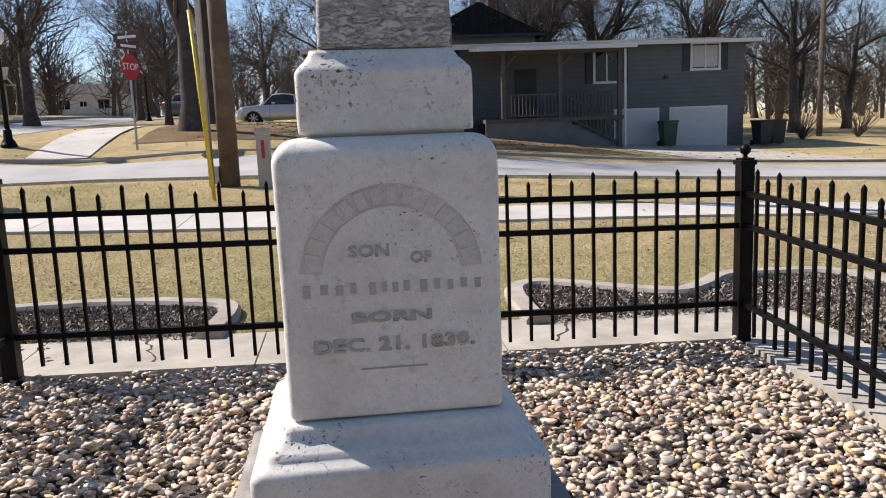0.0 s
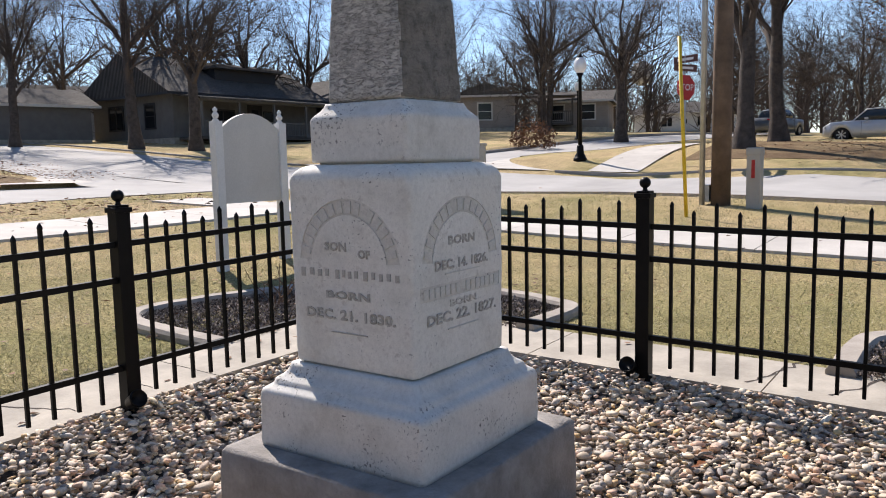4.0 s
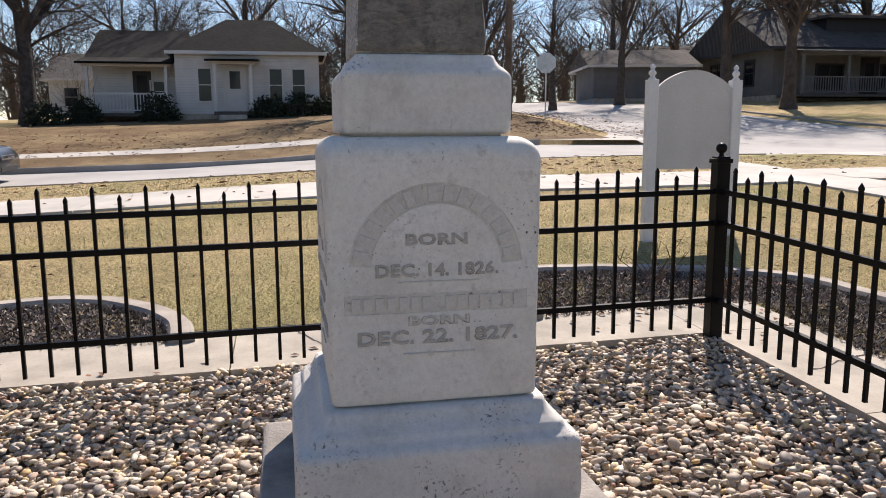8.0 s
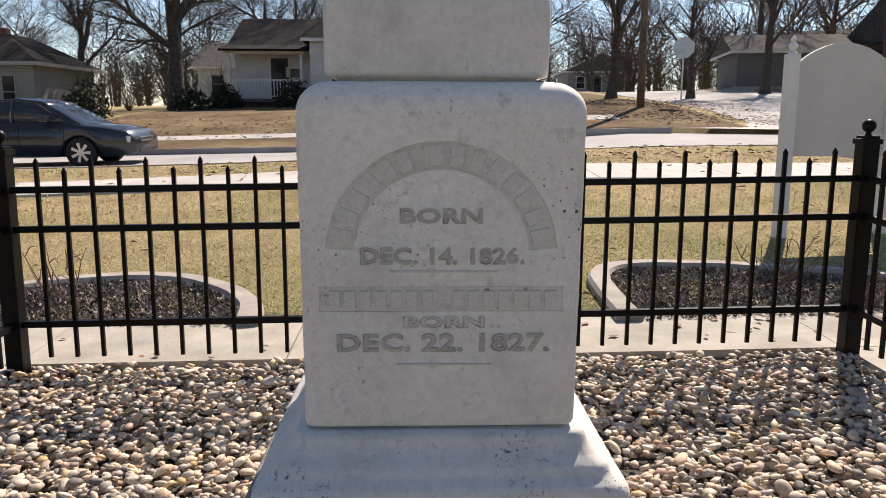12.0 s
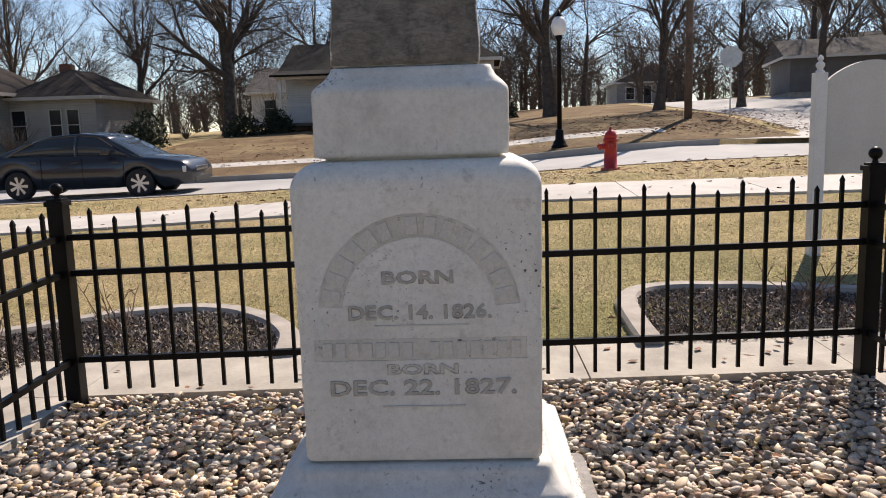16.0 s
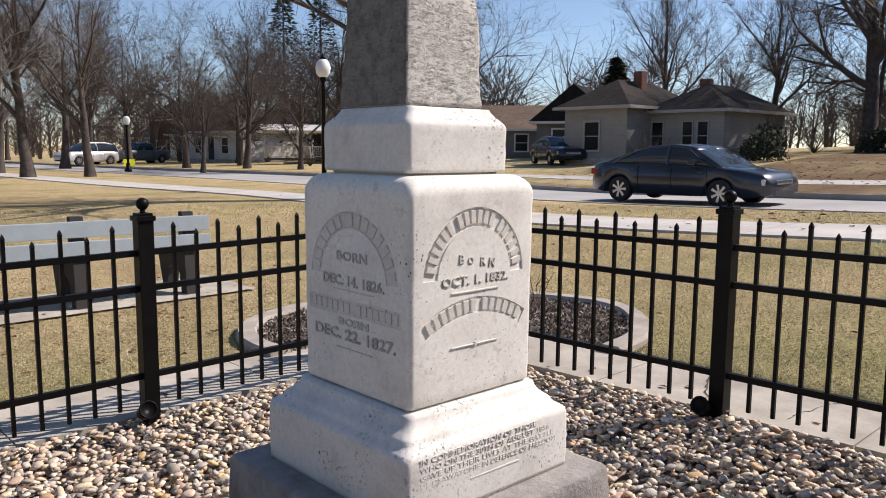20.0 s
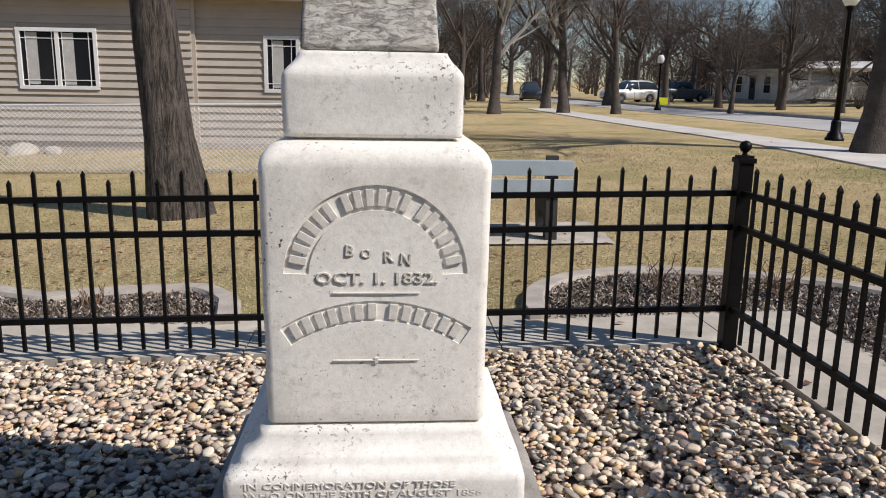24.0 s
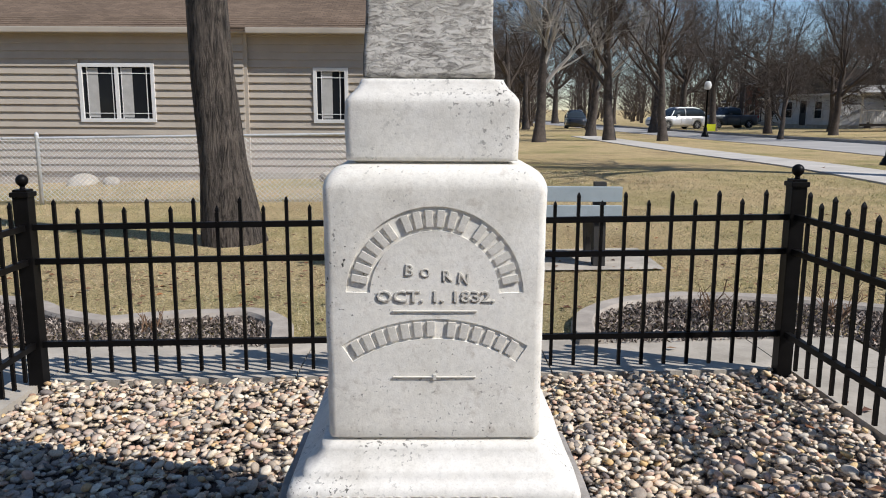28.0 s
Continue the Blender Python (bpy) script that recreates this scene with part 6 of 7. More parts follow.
k = 0
while H0 + (k + 1) * STEP <= H1 + 0.05:
    z = H0 + k * STEP
    for (s0, s1, y) in ((0.06, 5.33, 0.0), (5.37, TW - 0.1, 0.08)):
        cuts_ = [s0]
        for a, b, c, d in HOLES:
            if c - 0.02 < z + STEP and z < d + 0.02 and s0 < a < s1:
                cuts_ += [a - 0.06, b + 0.06]
        cuts_.append(s1)
        for a, b in zip(cuts_[::2], cuts_[1::2]):
            board(a, b, z, y)
    k += 1
for a, b, c, d in HOLES:
    y = 0.0 if a < 5 else 0.08
    bm = B()
    for e in ((a - 0.07, a, c - 0.07, d + 0.07), (b, b + 0.07, c - 0.07, d + 0.07), (a, b, d, d + 0.07), (a, b, c - 0.07, c)):
        box(bm, e[0], e[1], y - 0.05, y + 0.02, e[2], e[3], 0.004)
    fr = part("window", bm, M_WHITE, tan, "white vinyl window")
    part("pane", box(B(), a, b, y - 0.005, y + 0.004, c, d), M_GLASS, fr)
    lights = [(a, (a + b) / 2), ((a + b) / 2, b)] if b - a > 1 else [(a, b)]
    for i, (p, q) in enumerate(lights):
        if i:
            part("mullion", box(B(), p - 0.035, p + 0.035, y - 0.04, y + 0.0, c, d), M_WHITE, fr)
        for off in (0.09, q - p - 0.09):
            part("muntin", box(B(), p + off - 0.007, p + off + 0.007, y - 0.016, y - 0.005, c, d), M_WHITE, fr)
        for zz in (c + 0.1, d - 0.12):
            part("muntin", box(B(), p, q, y - 0.0175, y - 0.006, zz - 0.007, zz + 0.007), M_WHITE, fr)
        part("curtain", box(B(), p + 0.1, p + 0.3, y - 0.0065, y - 0.0055, c + 0.02, d - 0.02), M_CURT, fr, "pale curtain behind glass")
for x, y in ((0.0, -0.01), (TW - 0.05, 0.07), (5.35, 0.03)):
    part("corner_post", box(B(), x - 0.05, x + 0.05, y - 0.03, y + 0.1, H0, H1), M_TANS, tan)
v = [(-0.5, -0.21, H1 + 0.02), (TW + 0.45, -0.21, H1 + 0.02), (TW + 0.45, 3.6, H1 + 1.6), (-0.5, 3.6, H1 + 1.6), (TW + 0.45, 7.6, H1 + 0.1), (-0.5, 7.6, H1 + 0.1)]
part("roof", (v + [(a, b, c - 0.06) for a, b, c in v], [], [(0, 1, 2, 3), (3, 2, 4, 5), (9, 8, 7, 6), (11, 10, 8, 9), (0, 6, 7, 1), (1, 7, 8, 2), (2, 8, 10, 4), (3, 9, 6, 0), (5, 11, 9, 3)]), M_ROOFB, tan, "brown shingle roof")
# courses of shingles along the eave
for k in range(12):
    s0, s1 = k * 0.14, (k + 1) * 0.14
    y0, y1, z0, z1 = -0.22 + s0, -0.22 + s1, H1 + 0.03 + s0 * 0.38, H1 + 0.03 + s1 * 0.38
    v = [(-0.5, y0, z0 + 0.012), (TW + 0.45, y0, z0 + 0.012), (TW + 0.45, y1, z1 + 0.002), (-0.5, y1, z1 + 0.002), (-0.5, y0, z0 - 0.005), (TW + 0.45, y0, z0 - 0.005)]
    part("shingle_course", (v, [], [(0, 1, 2, 3), (4, 5, 1, 0)]), M_ROOFB, tan)
part("soffit", box(B(), -0.5, TW + 0.45, -0.2, 0.1, H1 - 0.06, H1 - 0.02), M_TANS, tan)
part("gutter", box(B(), -0.5, 5.1, -0.3, -0.2, H1 - 0.08, H1 + 0.03, 0.02), M_TANS, tan, "taupe gutter")
part("gutter", box(B(), 5.45, TW + 0.45, -0.29, -0.19, H1 - 0.08, H1 + 0.03, 0.02), M_TANS, tan, "taupe gutter")
part("downspout", box(B(), TW - 0.12, TW - 0.03, 0.0, 0.07, 0.1, H1 - 0.05), M_TANS, tan)
part("brick_end", box(B(), TW, TW + 0.55, 1.2, 7, -0.4, 4.2), M_BRICK, tan, "red brick end wall")
for r in range(20):
    for q in range(3):
        x = TW + 0.01 + q * 0.2 - (r % 2) * 0.1
        part("brick", box(B(), max(TW, x), min(TW + 0.55, x + 0.19), 1.185, 1.2, 0.15 + r * 0.15, 0.15 + r * 0.15 + 0.135), M_BRICK, tan)

cl = thing("chain_link_fence", "low galvanised chain-link fence before the taupe house", "fence")
CLY = -9.7
posts_x = [9.5, 6.1, 3.3, 0.6]
for x in posts_x:
    part("post", lathe(B(), [(0.03, lz(x, CLY) - 0.2), (0.03, lz(x, CLY) + 1.02), (0.036, lz(x, CLY) + 1.04), (0.01, lz(x, CLY) + 1.08)], x, CLY, 10), M_GALV, cl, "", True)
part("post", lathe(B(), [(0.03, lz(0.6, -13.2) - 0.2), (0.03, 1.0), (0.01, 1.06)], 0.6, -13.2, 10), M_GALV, cl, "", True)
part("top_rail", tube(B(), [(9.5, CLY, lz(9.5, CLY) + 1.0), (0.6, CLY, lz(0.6, CLY) + 1.0), (0.6, -13.2, 0.98)], 0.02, 8), M_GALV, cl)
v, f = [], []


def wire(p, q, r=0.0046):
    k = len(v)
    d = (Vector(q) - Vector(p)).normalized()
    n1 = d.cross(Vector((0, 1, 0))).normalized() * r if abs(d.y) < 0.5 else d.cross(Vector((1, 0, 0))).normalized() * r
    n2 = d.cross(n1)
    for a in (p, q):
        for s in (n1, -0.5 * n1 + 0.87 * n2, -0.5 * n1 - 0.87 * n2):
            v.append(tuple(Vector(a) + s))
    f.extend([(k, k + 1, k + 4, k + 3), (k + 1, k + 2, k + 5, k + 4), (k + 2, k, k + 3, k + 5)])


zb = lz(5, CLY)
step = 0.075
for k in range(int((9.5 - 0.6 + 1.1) / step) + 1):
    for s in (1, -1):
        xa = 0.6 - 1.05 + k * step if s == 1 else 0.6 + k * step
        xb = xa + 1.05 * s
        p, q = (xa, CLY + 0.02, zb + 0.03), (xb, CLY + 0.02, zb + 0.98)
        lo, hi = 0.6, 9.5
        if max(xa, xb) <= lo or min(xa, xb) >= hi:
            continue
        P, Q = Vector(p), Vector(q)
        for bound in (lo, hi):
            for (A, C) in ((P, Q), (Q, P)):
                if (A.x < lo and bound == lo) or (A.x > hi and bound == hi):
                    t = (bound - A.x) / (C.x - A.x)
                    A += (C - A) * t
        wire(P, Q)
tagged(part("mesh", (v, [], f), M_GALV, cl, "diamond wire mesh"), kind="stuff")
for k, (x, s) in enumerate(((7.0, 0.3), (6.4, 0.18), (2.2, 0.22), (4.3, 0.2))):
    g = np.random.default_rng(300 + k)
    me = stones_mesh("boulder", np.zeros(1), np.zeros(1), np.zeros(1), np.array([s]), g, 3)
    me.materials.append(M_CONC)
    o = new("boulder", me)
    o.location = (x, -12.9, lz(x, -12.9) + s * 0.2)
    tagged(o, "pale rounded boulder beside the house wall", "boulder", "boulders by the wall")

# ---- vehicles ----
def car_paint(name, c):
    m, n, l, b = nodes_of(name)
    co = coords(n)
    l.new(ramp(n, l, noise_tex(n, l, co, 2, 5), [(0.3, tuple(v * 0.9 for v in c)), (0.7, c)]), b.inputs["Base Color"])
    b.inputs["Roughness"].default_value, b.inputs["Metallic"].default_value = 0.32, 0.35
    b.inputs["Coat Weight"].default_value, b.inputs["Coat Roughness"].default_value = 0.8, 0.06
    return m


P_BLUE, P_WHITE, P_DARK = car_paint("blue_grey_paint", (0.02, 0.024, 0.031)), car_paint("white_car_paint", (0.68, 0.68, 0.68)), car_paint("dark_car_paint", (0.02, 0.022, 0.027))
P_SILVER = car_paint("grey_car_paint", (0.13, 0.14, 0.15))
M_LENS = plain("clear_lens", (0.6, 0.62, 0.65), 0.15, 0.3, 0.05, 9, 60, 0.02, 0.001)
M_TAIL = plain("red_lens", (0.35, 0.01, 0.01), 0.2, 0, 0.05, 9, 60, 0.02, 0.001)


def loft(stations, seg=9):
    """Rows of half-sections [(y, z), ...] at x, mirrored."""
    v, f = [], []
    rows = []
    for x, half in stations:
        pts = [(x, y, z) for y, z in half] + [(x, -y, z) for y, z in half[::-1]]
        rows.append(list(range(len(v), len(v) + len(pts))))
        v += pts
    n = len(rows[0])
    for a, b in zip(rows, rows[1:]):
        f += [(a[i], a[i + 1], b[i + 1], b[i]) for i in range(n - 1)]
        f.append((a[n - 1], a[0], b[0], b[n - 1]))
    f += [tuple(rows[0])[::-1], tuple(rows[-1])]
    bm = B()
    me = bpy.data.meshes.new("loft")
    me.from_pydata(v, [], f)
    bm.from_mesh(me)
    bpy.data.meshes.remove(me)
    bmesh.ops.recalc_face_normals(bm, faces=bm.faces)
    return bm


def interp(x, table):
    return float(np.interp(x, [a for a, _ in table], [b for _, b in table]))


def vehicle(label, m, paint, L, Wd, lower, upper, wheels, wr, glass_x, category="car", pillars=()):
    """lower: rows of (x, deck height); upper: rows of (x, roof height) over the cabin; glass_x: side window stretches."""
    c = thing("car", label, category, "", m)
    half = Wd / 2
    st = []
    xs = sorted({round(x, 3) for x in list(np.linspace(0, L, 40)) + [a for a, _ in lower]})
    for x in xs:
        e = min(x, L - x)
        w = half * (1 - 0.22 * max(0, 1 - e / 0.55) ** 2)
        top = interp(x, lower)
        lo = 0.24 + 0.1 * max(0, 1 - e / 0.5)
        arch = lo
        for wx in wheels:
            d = abs(x - wx)
            if d < wr + 0.07:
                arch = max(arch, math.sqrt((wr + 0.07) ** 2 - d * d) + wr * 0.86)
        arch = min(arch, top - 0.12)
        mid = max(arch + 0.03, 0.55)
        mid = min(mid, top - 0.06)
        st.append((x, [(w * 0.96, arch), (w, mid), (w * 0.985, top - 0.04), (w * 0.93, top), (w * 0.5, top + 0.025)]))
    part("body", loft(st), paint, c, "", True)
    u0, u1 = upper[0][0], upper[-1][0]
    st = []
    for x in np.linspace(u0, u1, 26):
        belt, roof = interp(x, lower) - 0.01, interp(x, upper)
        roof = max(roof, belt + 0.015)
        k = (roof - belt) / 0.55
        st.append((float(x), [(half * 0.93, belt), (half * (0.93 - 0.07 * k), belt + (roof - belt) * 0.5), (half * (0.93 - 0.2 * k), roof - 0.06 * k), (half * (0.93 - 0.28 * k), roof - 0.012 * k), (half * 0.3, roof)]))
    part("cabin", loft(st), M_SHINY, c, "dark glazed cabin", True)
    # roof skin and pillars in body colour over the glazing
    rs = [x for x in np.linspace(u0, u1, 40) if interp(x, upper) > max(r for _, r in upper) - 0.14]
    st = []
    for x in rs:
        belt, roof = interp(x, lower), interp(x, upper)
        k = (roof - belt) / 0.55
        st.append((float(x), [(half * (0.93 - 0.19 * k), roof - 0.065 * k), (half * (0.93 - 0.27 * k), roof + 0.002), (half * 0.3, roof + 0.012), (half * 0.2, roof - 0.03)]))
    part("roof_skin", loft(st), paint, c, "", True)
    for px, lean in pillars:
        for s in (-1, 1):
            belt, roof = interp(px, lower), interp(px + lean, upper)
            k = (roof - belt) / 0.55
            a = Vector((px, s * half * 0.94, belt - 0.02))
            mid_ = Vector((px + lean * 0.55, s * half * (0.94 - 0.07 * k), belt + (roof - belt) * 0.5))
            b = Vector((px + lean, s * half * (0.94 - 0.2 * k), roof - 0.05 * k))
            part("pillar", tube(B(), [a, mid_, b], 0.035, 6), paint, c)
    for wx in wheels:
        for s in (-1, 1):
            prof = [(wr * 0.62, -0.1), (wr * 0.97, -0.1), (wr, -0.06), (wr, 0.06), (wr * 0.97, 0.1), (wr * 0.7, 0.105), (wr * 0.62, 0.09)]
            w = part("wheel", lathe(B(), prof, seg=24), M_RUBBER, c, "black tyre", True)
            w.matrix_basis = pose(wx, s * (half - 0.115), wr, 90 if s < 0 else -90, 0, 0)
            bm = lathe(B(), [(wr * 0.2, 0.085), (wr * 0.2, 0.1), (wr * 0.1, 0.104)], seg=12)
            for k in range(7):
                a = 2 * math.pi * k / 7
                d, t = Vector((math.cos(a), math.sin(a), 0)), Vector((-math.sin(a), math.cos(a), 0))
                q = [d * wr * 0.15 + t * 0.022, d * wr * 0.66 + t * 0.035, d * wr * 0.66 - t * 0.035, d * wr * 0.15 - t * 0.022]
                lo = [bm.verts.new(p + Vector((0, 0, 0.07))) for p in q]
                hi = [bm.verts.new(p + Vector((0, 0, 0.095))) for p in q]
                bm.faces.new(hi)
                for i in range(4):
                    bm.faces.new((lo[i], lo[(i + 1) % 4], hi[(i + 1) % 4], hi[i]))
            part("rim", bm, M_CHROME, w, "seven-spoke alloy rim")
    top = interp(L - 0.1, lower)
    for s in (-1, 1):
        part("headlight", box(B(), L - 0.42, L - 0.1, s * half * 0.72 - 0.16, s * half * 0.72 + 0.16, top - 0.17, top - 0.03, 0.03), M_LENS, c, "clear headlight")
        part("tail_light", box(B(), 0.03, 0.22, s * half * 0.76 - 0.14, s * half * 0.76 + 0.14, interp(0.1, lower) - 0.22, interp(0.1, lower) - 0.06, 0.03), M_TAIL, c, "red tail light")
        mx = upper[-1][0] - 0.75
        part("mirror", box(B(), mx - 0.1, mx + 0.1, s * (half + 0.07) - 0.07, s * (half + 0.07) + 0.07, interp(mx, lower) + 0.02, interp(mx, lower) + 0.15, 0.03), paint, c)
    part("grille", box(B(), L - 0.09, L + 0.0, -half * 0.45, half * 0.45, top - 0.17, top - 0.06, 0.01), M_CHROME, c, "chrome grille")
    part("bumper_slot", box(B(), L - 0.05, L + 0.012, -half * 0.55, half * 0.55, 0.32, 0.42, 0.01), M_RUBBER, c)
    for x0 in glass_x:
        for s in (-1, 1):
            part("door_seam", box(B(), x0 - 0.006, x0 + 0.006, s * half * 1.0 - 0.006, s * half * 1.0 + 0.006, 0.3, interp(x0, lower) - 0.05), M_RUBBER, c)
            part("door_handle", box(B(), x0 - 0.24, x0 - 0.08, s * half * 1.0 - 0.015, s * half * 1.0 + 0.015, interp(x0, lower) - 0.16, interp(x0, lower) - 0.125, 0.006), paint, c)
    return c


SEDAN_L = [(0, 0.62), (0.12, 0.96), (0.5, 1.02), (1.2, 1.0), (3.4, 0.96), (4.3, 0.88), (4.75, 0.8), (4.93, 0.62)]
SEDAN_U = [(0.55, 1.02), (1.15, 1.27), (1.75, 1.43), (2.4, 1.475), (2.95, 1.42), (3.35, 1.22), (3.85, 0.92)]
# the saloon stands by the near kerb of the side street, nose to the north
cx0, cy0 = -16.35, -11.45
vehicle("blue-grey four-door saloon parked by the kerb", pose(cx0, cy0, lz(-16.35, -9) - 0.11, 1.0, 0, 91), P_BLUE, 4.93, 1.84, SEDAN_L, SEDAN_U, (0.98, 3.78), 0.33, (1.55, 2.5, 3.45), pillars=((0.75, 0.6), (2.35, -0.02), (3.62, -0.75)))
SUV_L = [(0, 0.7), (0.1, 1.1), (1.0, 1.12), (3.6, 1.1), (4.8, 1.02), (5.05, 0.8)]
SUV_U = [(0.12, 1.1), (0.3, 1.7), (1.2, 1.88), (2.8, 1.86), (3.3, 1.6), (3.8, 1.1)]
VAN_U = [(0.05, 1.1), (0.2, 1.55), (1.2, 1.78), (3.0, 1.76), (3.9, 1.4), (4.5, 1.02)]
PICK_L = [(0, 0.75), (0.05, 1.15), (1.9, 1.15), (3.6, 1.18), (5.1, 1.1), (5.5, 0.85)]
PICK_U = [(1.85, 1.15), (1.95, 1.75), (2.6, 1.86), (3.3, 1.82), (4.0, 1.17)]
vehicle("white pickup truck parked beyond the lawn", pose(-2.1, 48, lz(-5, 48) - 0.1, 0, 0, 180), P_WHITE, 5.5, 1.95, PICK_L, PICK_U, (1.1, 4.5), 0.4, (2.1, 3.5), "truck", ((1.95, 0.05), (3.95, -0.6)))
vehicle("grey pickup truck parked on the rise", pose(-12.4, 52, lz(-12, 52), 0, 0, 80), P_SILVER, 5.4, 1.9, PICK_L, PICK_U, (1.1, 4.4), 0.38, (2.1, 3.5), "truck", ((1.95, 0.05), (3.95, -0.6)))
vehicle("white minivan in a drive", pose(-33.5, -39.5, lz(-34, -38), 0, 0, 125), P_WHITE, 5.1, 1.95, SUV_L, VAN_U, (1.0, 4.0), 0.34, (1.6, 2.7), "van", ((0.15, 0.1), (2.2, 0.0), (4.2, -0.8)))
vehicle("white sport utility vehicle in a drive", pose(-22.0, -67.5, lz(-20, -68), 0, 0, 20), P_WHITE, 5.1, 1.95, SUV_L, SUV_U, (1.0, 4.0), 0.38, (1.6, 2.7), "car", ((0.15, 0.1), (2.2, 0.0), (3.7, -0.4)))
vehicle("grey pickup truck beside the white vehicle", pose(-27.5, -70, lz(-25, -69), 0, 0, 20), P_SILVER, 5.4, 1.9, PICK_L, PICK_U, (1.1, 4.4), 0.38, (2.1, 3.5), "truck", ((1.95, 0.05),))
vehicle("dark sport utility vehicle in the street", pose(-12.4, -77, lz(-12, -75) - 0.1, 0, 0, 85), P_DARK, 4.8, 1.9, SUV_L, SUV_U, (1.0, 3.9), 0.36, (1.6, 2.7), "car", ((0.15, 0.1), (3.7, -0.4)))
vehicle("dark saloon under a porch", pose(-31.6, -27.2, lz(-31, -26), 0, 0, 60), P_DARK, 4.6, 1.8, [(x * 0.93, z) for x, z in SEDAN_L], [(x * 0.93, z) for x, z in SEDAN_U], (0.9, 3.5), 0.32, (1.5, 2.4), "car")
ys = thing("yard_sign", "small bright yellow yard sign by the street", "sign", "", pose(-17.6, -51.5, lz(-17.6, -51.5)))
M_NEON = plain("neon_yellow", (0.75, 0.78, 0.02), 0.6, 0, 0.05, 6, 50, 0.05, 0.001)
part("panel", box(B(), -0.38, 0.38, -0.01, 0.01, 0.15, 0.62, 0.004), M_NEON, ys)
for s in (-0.25, 0.25):
    part("leg", box(B(), s - 0.01, s + 0.01, -0.01, 0.01, -0.05, 0.16), M_STEEL, ys)


# ---- trees ----
def tree_mesh(seed, height, girth, levels=5, spread=0.62, up=0.35, fork=0.28, twigs=5, lean=(0, 0), kids=(5, 5, 5, 5), thin=0.006):
    """Trunk and crown of a leafless tree: each branch is a tapered tube that bends and forks."""
    g = random.Random(seed)
    tv, tf, cv, cf = [], [], [], []

    def limb(p, d, length, r, lev):
        v, f = (tv, tf) if lev == 0 else (cv, cf)
        seg = (10, 6, 4, 3, 3, 3)[min(lev, 5)]
        n = (7, 5, 4, 3, 2, 2)[min(lev, 5)]
        pts, rad = [], []
        q, dd = p.copy(), d.copy()
        end = r * (0.42 if lev == 0 else 0.3)
        for i in range(n + 1):
            s = i / n
            rr = r + (end - r) * s
            if lev == 0 and i == 0:
                rr *= 1.4
            pts.append(q.copy())
            rad.append(max(rr, thin * 0.6))
            w = 0.1 + 0.09 * lev
            dd = (dd + Vector((g.uniform(-1, 1), g.uniform(-1, 1), g.uniform(-0.7, 0.9))) * w + Vector((0, 0, 0.04 * up))).normalized()
            if lev == 0:
                dd = (dd + Vector((0, 0, 0.5)) + Vector((lean[0], lean[1], 0)) * 0.25).normalized()
            q = q + dd * (length / n)
        base = len(v)
        u = d.orthogonal().normalized()
        for i, c in enumerate(pts):
            t = (pts[min(i + 1, n)] - pts[max(i - 1, 0)]).normalized()
            u = (u - t * u.dot(t)).normalized()
            b = t.cross(u)
            for k in range(seg):
                a = 2 * math.pi * k / seg
                rr = rad[i] * (1 + (0.08 * math.sin(3 * a + i) if lev == 0 else 0))
                v.append(tuple(c + (u * math.cos(a) + b * math.sin(a)) * rr))
        for i in range(n):
            for k in range(seg):
                f.append((base + i * seg + k, base + i * seg + (k + 1) % seg, base + (i + 1) * seg + (k + 1) % seg, base + (i + 1) * seg + k))
        if lev >= levels:
            return
        count = kids[min(lev, len(kids) - 1)]
        for j in range(count):
            s = g.uniform(fork if lev == 0 else 0.22, 1.0) if j else 1.0
            i = min(int(s * n), n)
            a = g.uniform(0, 6.28) if lev else 6.28 * j / count + g.uniform(-0.4, 0.4)
            t = (pts[min(i + 1, n)] - pts[max(i - 1, 0)]).normalized()
            o = t.orthogonal().normalized()
            o = (Matrix.Rotation(a, 3, t) @ o)
            open_ = g.uniform(0.45, 1.1) * spread if j else g.uniform(0.1, 0.4) * spread
            nd = (t * math.cos(open_) + o * math.sin(open_) + Vector((0, 0, up * 0.35))).normalized()
            limb(pts[i], nd, length * g.uniform(0.5, 0.74) * (1.0 if lev else 1.05), max(rad[i] * g.uniform(0.5, 0.78), thin), lev + 1)

    limb(Vector((0, 0, -0.15)), Vector((lean[0], lean[1], 1)).normalized(), height * 0.42, girth, 0)
    out = []
    for nm, v, f in (("trunk", tv, tf), ("crown", cv, cf)):
        me = bpy.data.meshes.new(nm)
        me.from_pydata(v, [], f)
        me.polygons.foreach_set("use_smooth", [True] * len(me.polygons))
        out.append(me)
    return out


FORMS = [tree_mesh(1, 14, 0.33, 5, 0.95, 0.14, 0.5, kids=(6, 5, 5, 5)), tree_mesh(2, 16, 0.31, 5, 0.8, 0.25, 0.5, kids=(6, 5, 5, 5)), tree_mesh(3, 12, 0.24, 5, 1.05, 0.1, 0.4, kids=(6, 6, 5, 5)),
         tree_mesh(4, 15, 0.28, 5, 0.75, 0.3, 0.45, kids=(7, 5, 5, 5)), tree_mesh(5, 10, 0.18, 5, 0.9, 0.2, 0.3, kids=(6, 6, 5, 5)), tree_mesh(6, 17, 0.40, 5, 1.0, 0.15, 0.45, kids=(7, 6, 5, 5))]
for tr, cr in FORMS:
    tr.materials.append(M_BARK)
    cr.materials.append(M_TWIG)
PALE = [FORMS[3][0], FORMS[3][1].copy()]
PALE[1].materials.clear()
PALE[1].materials.append(M_TWIG2)


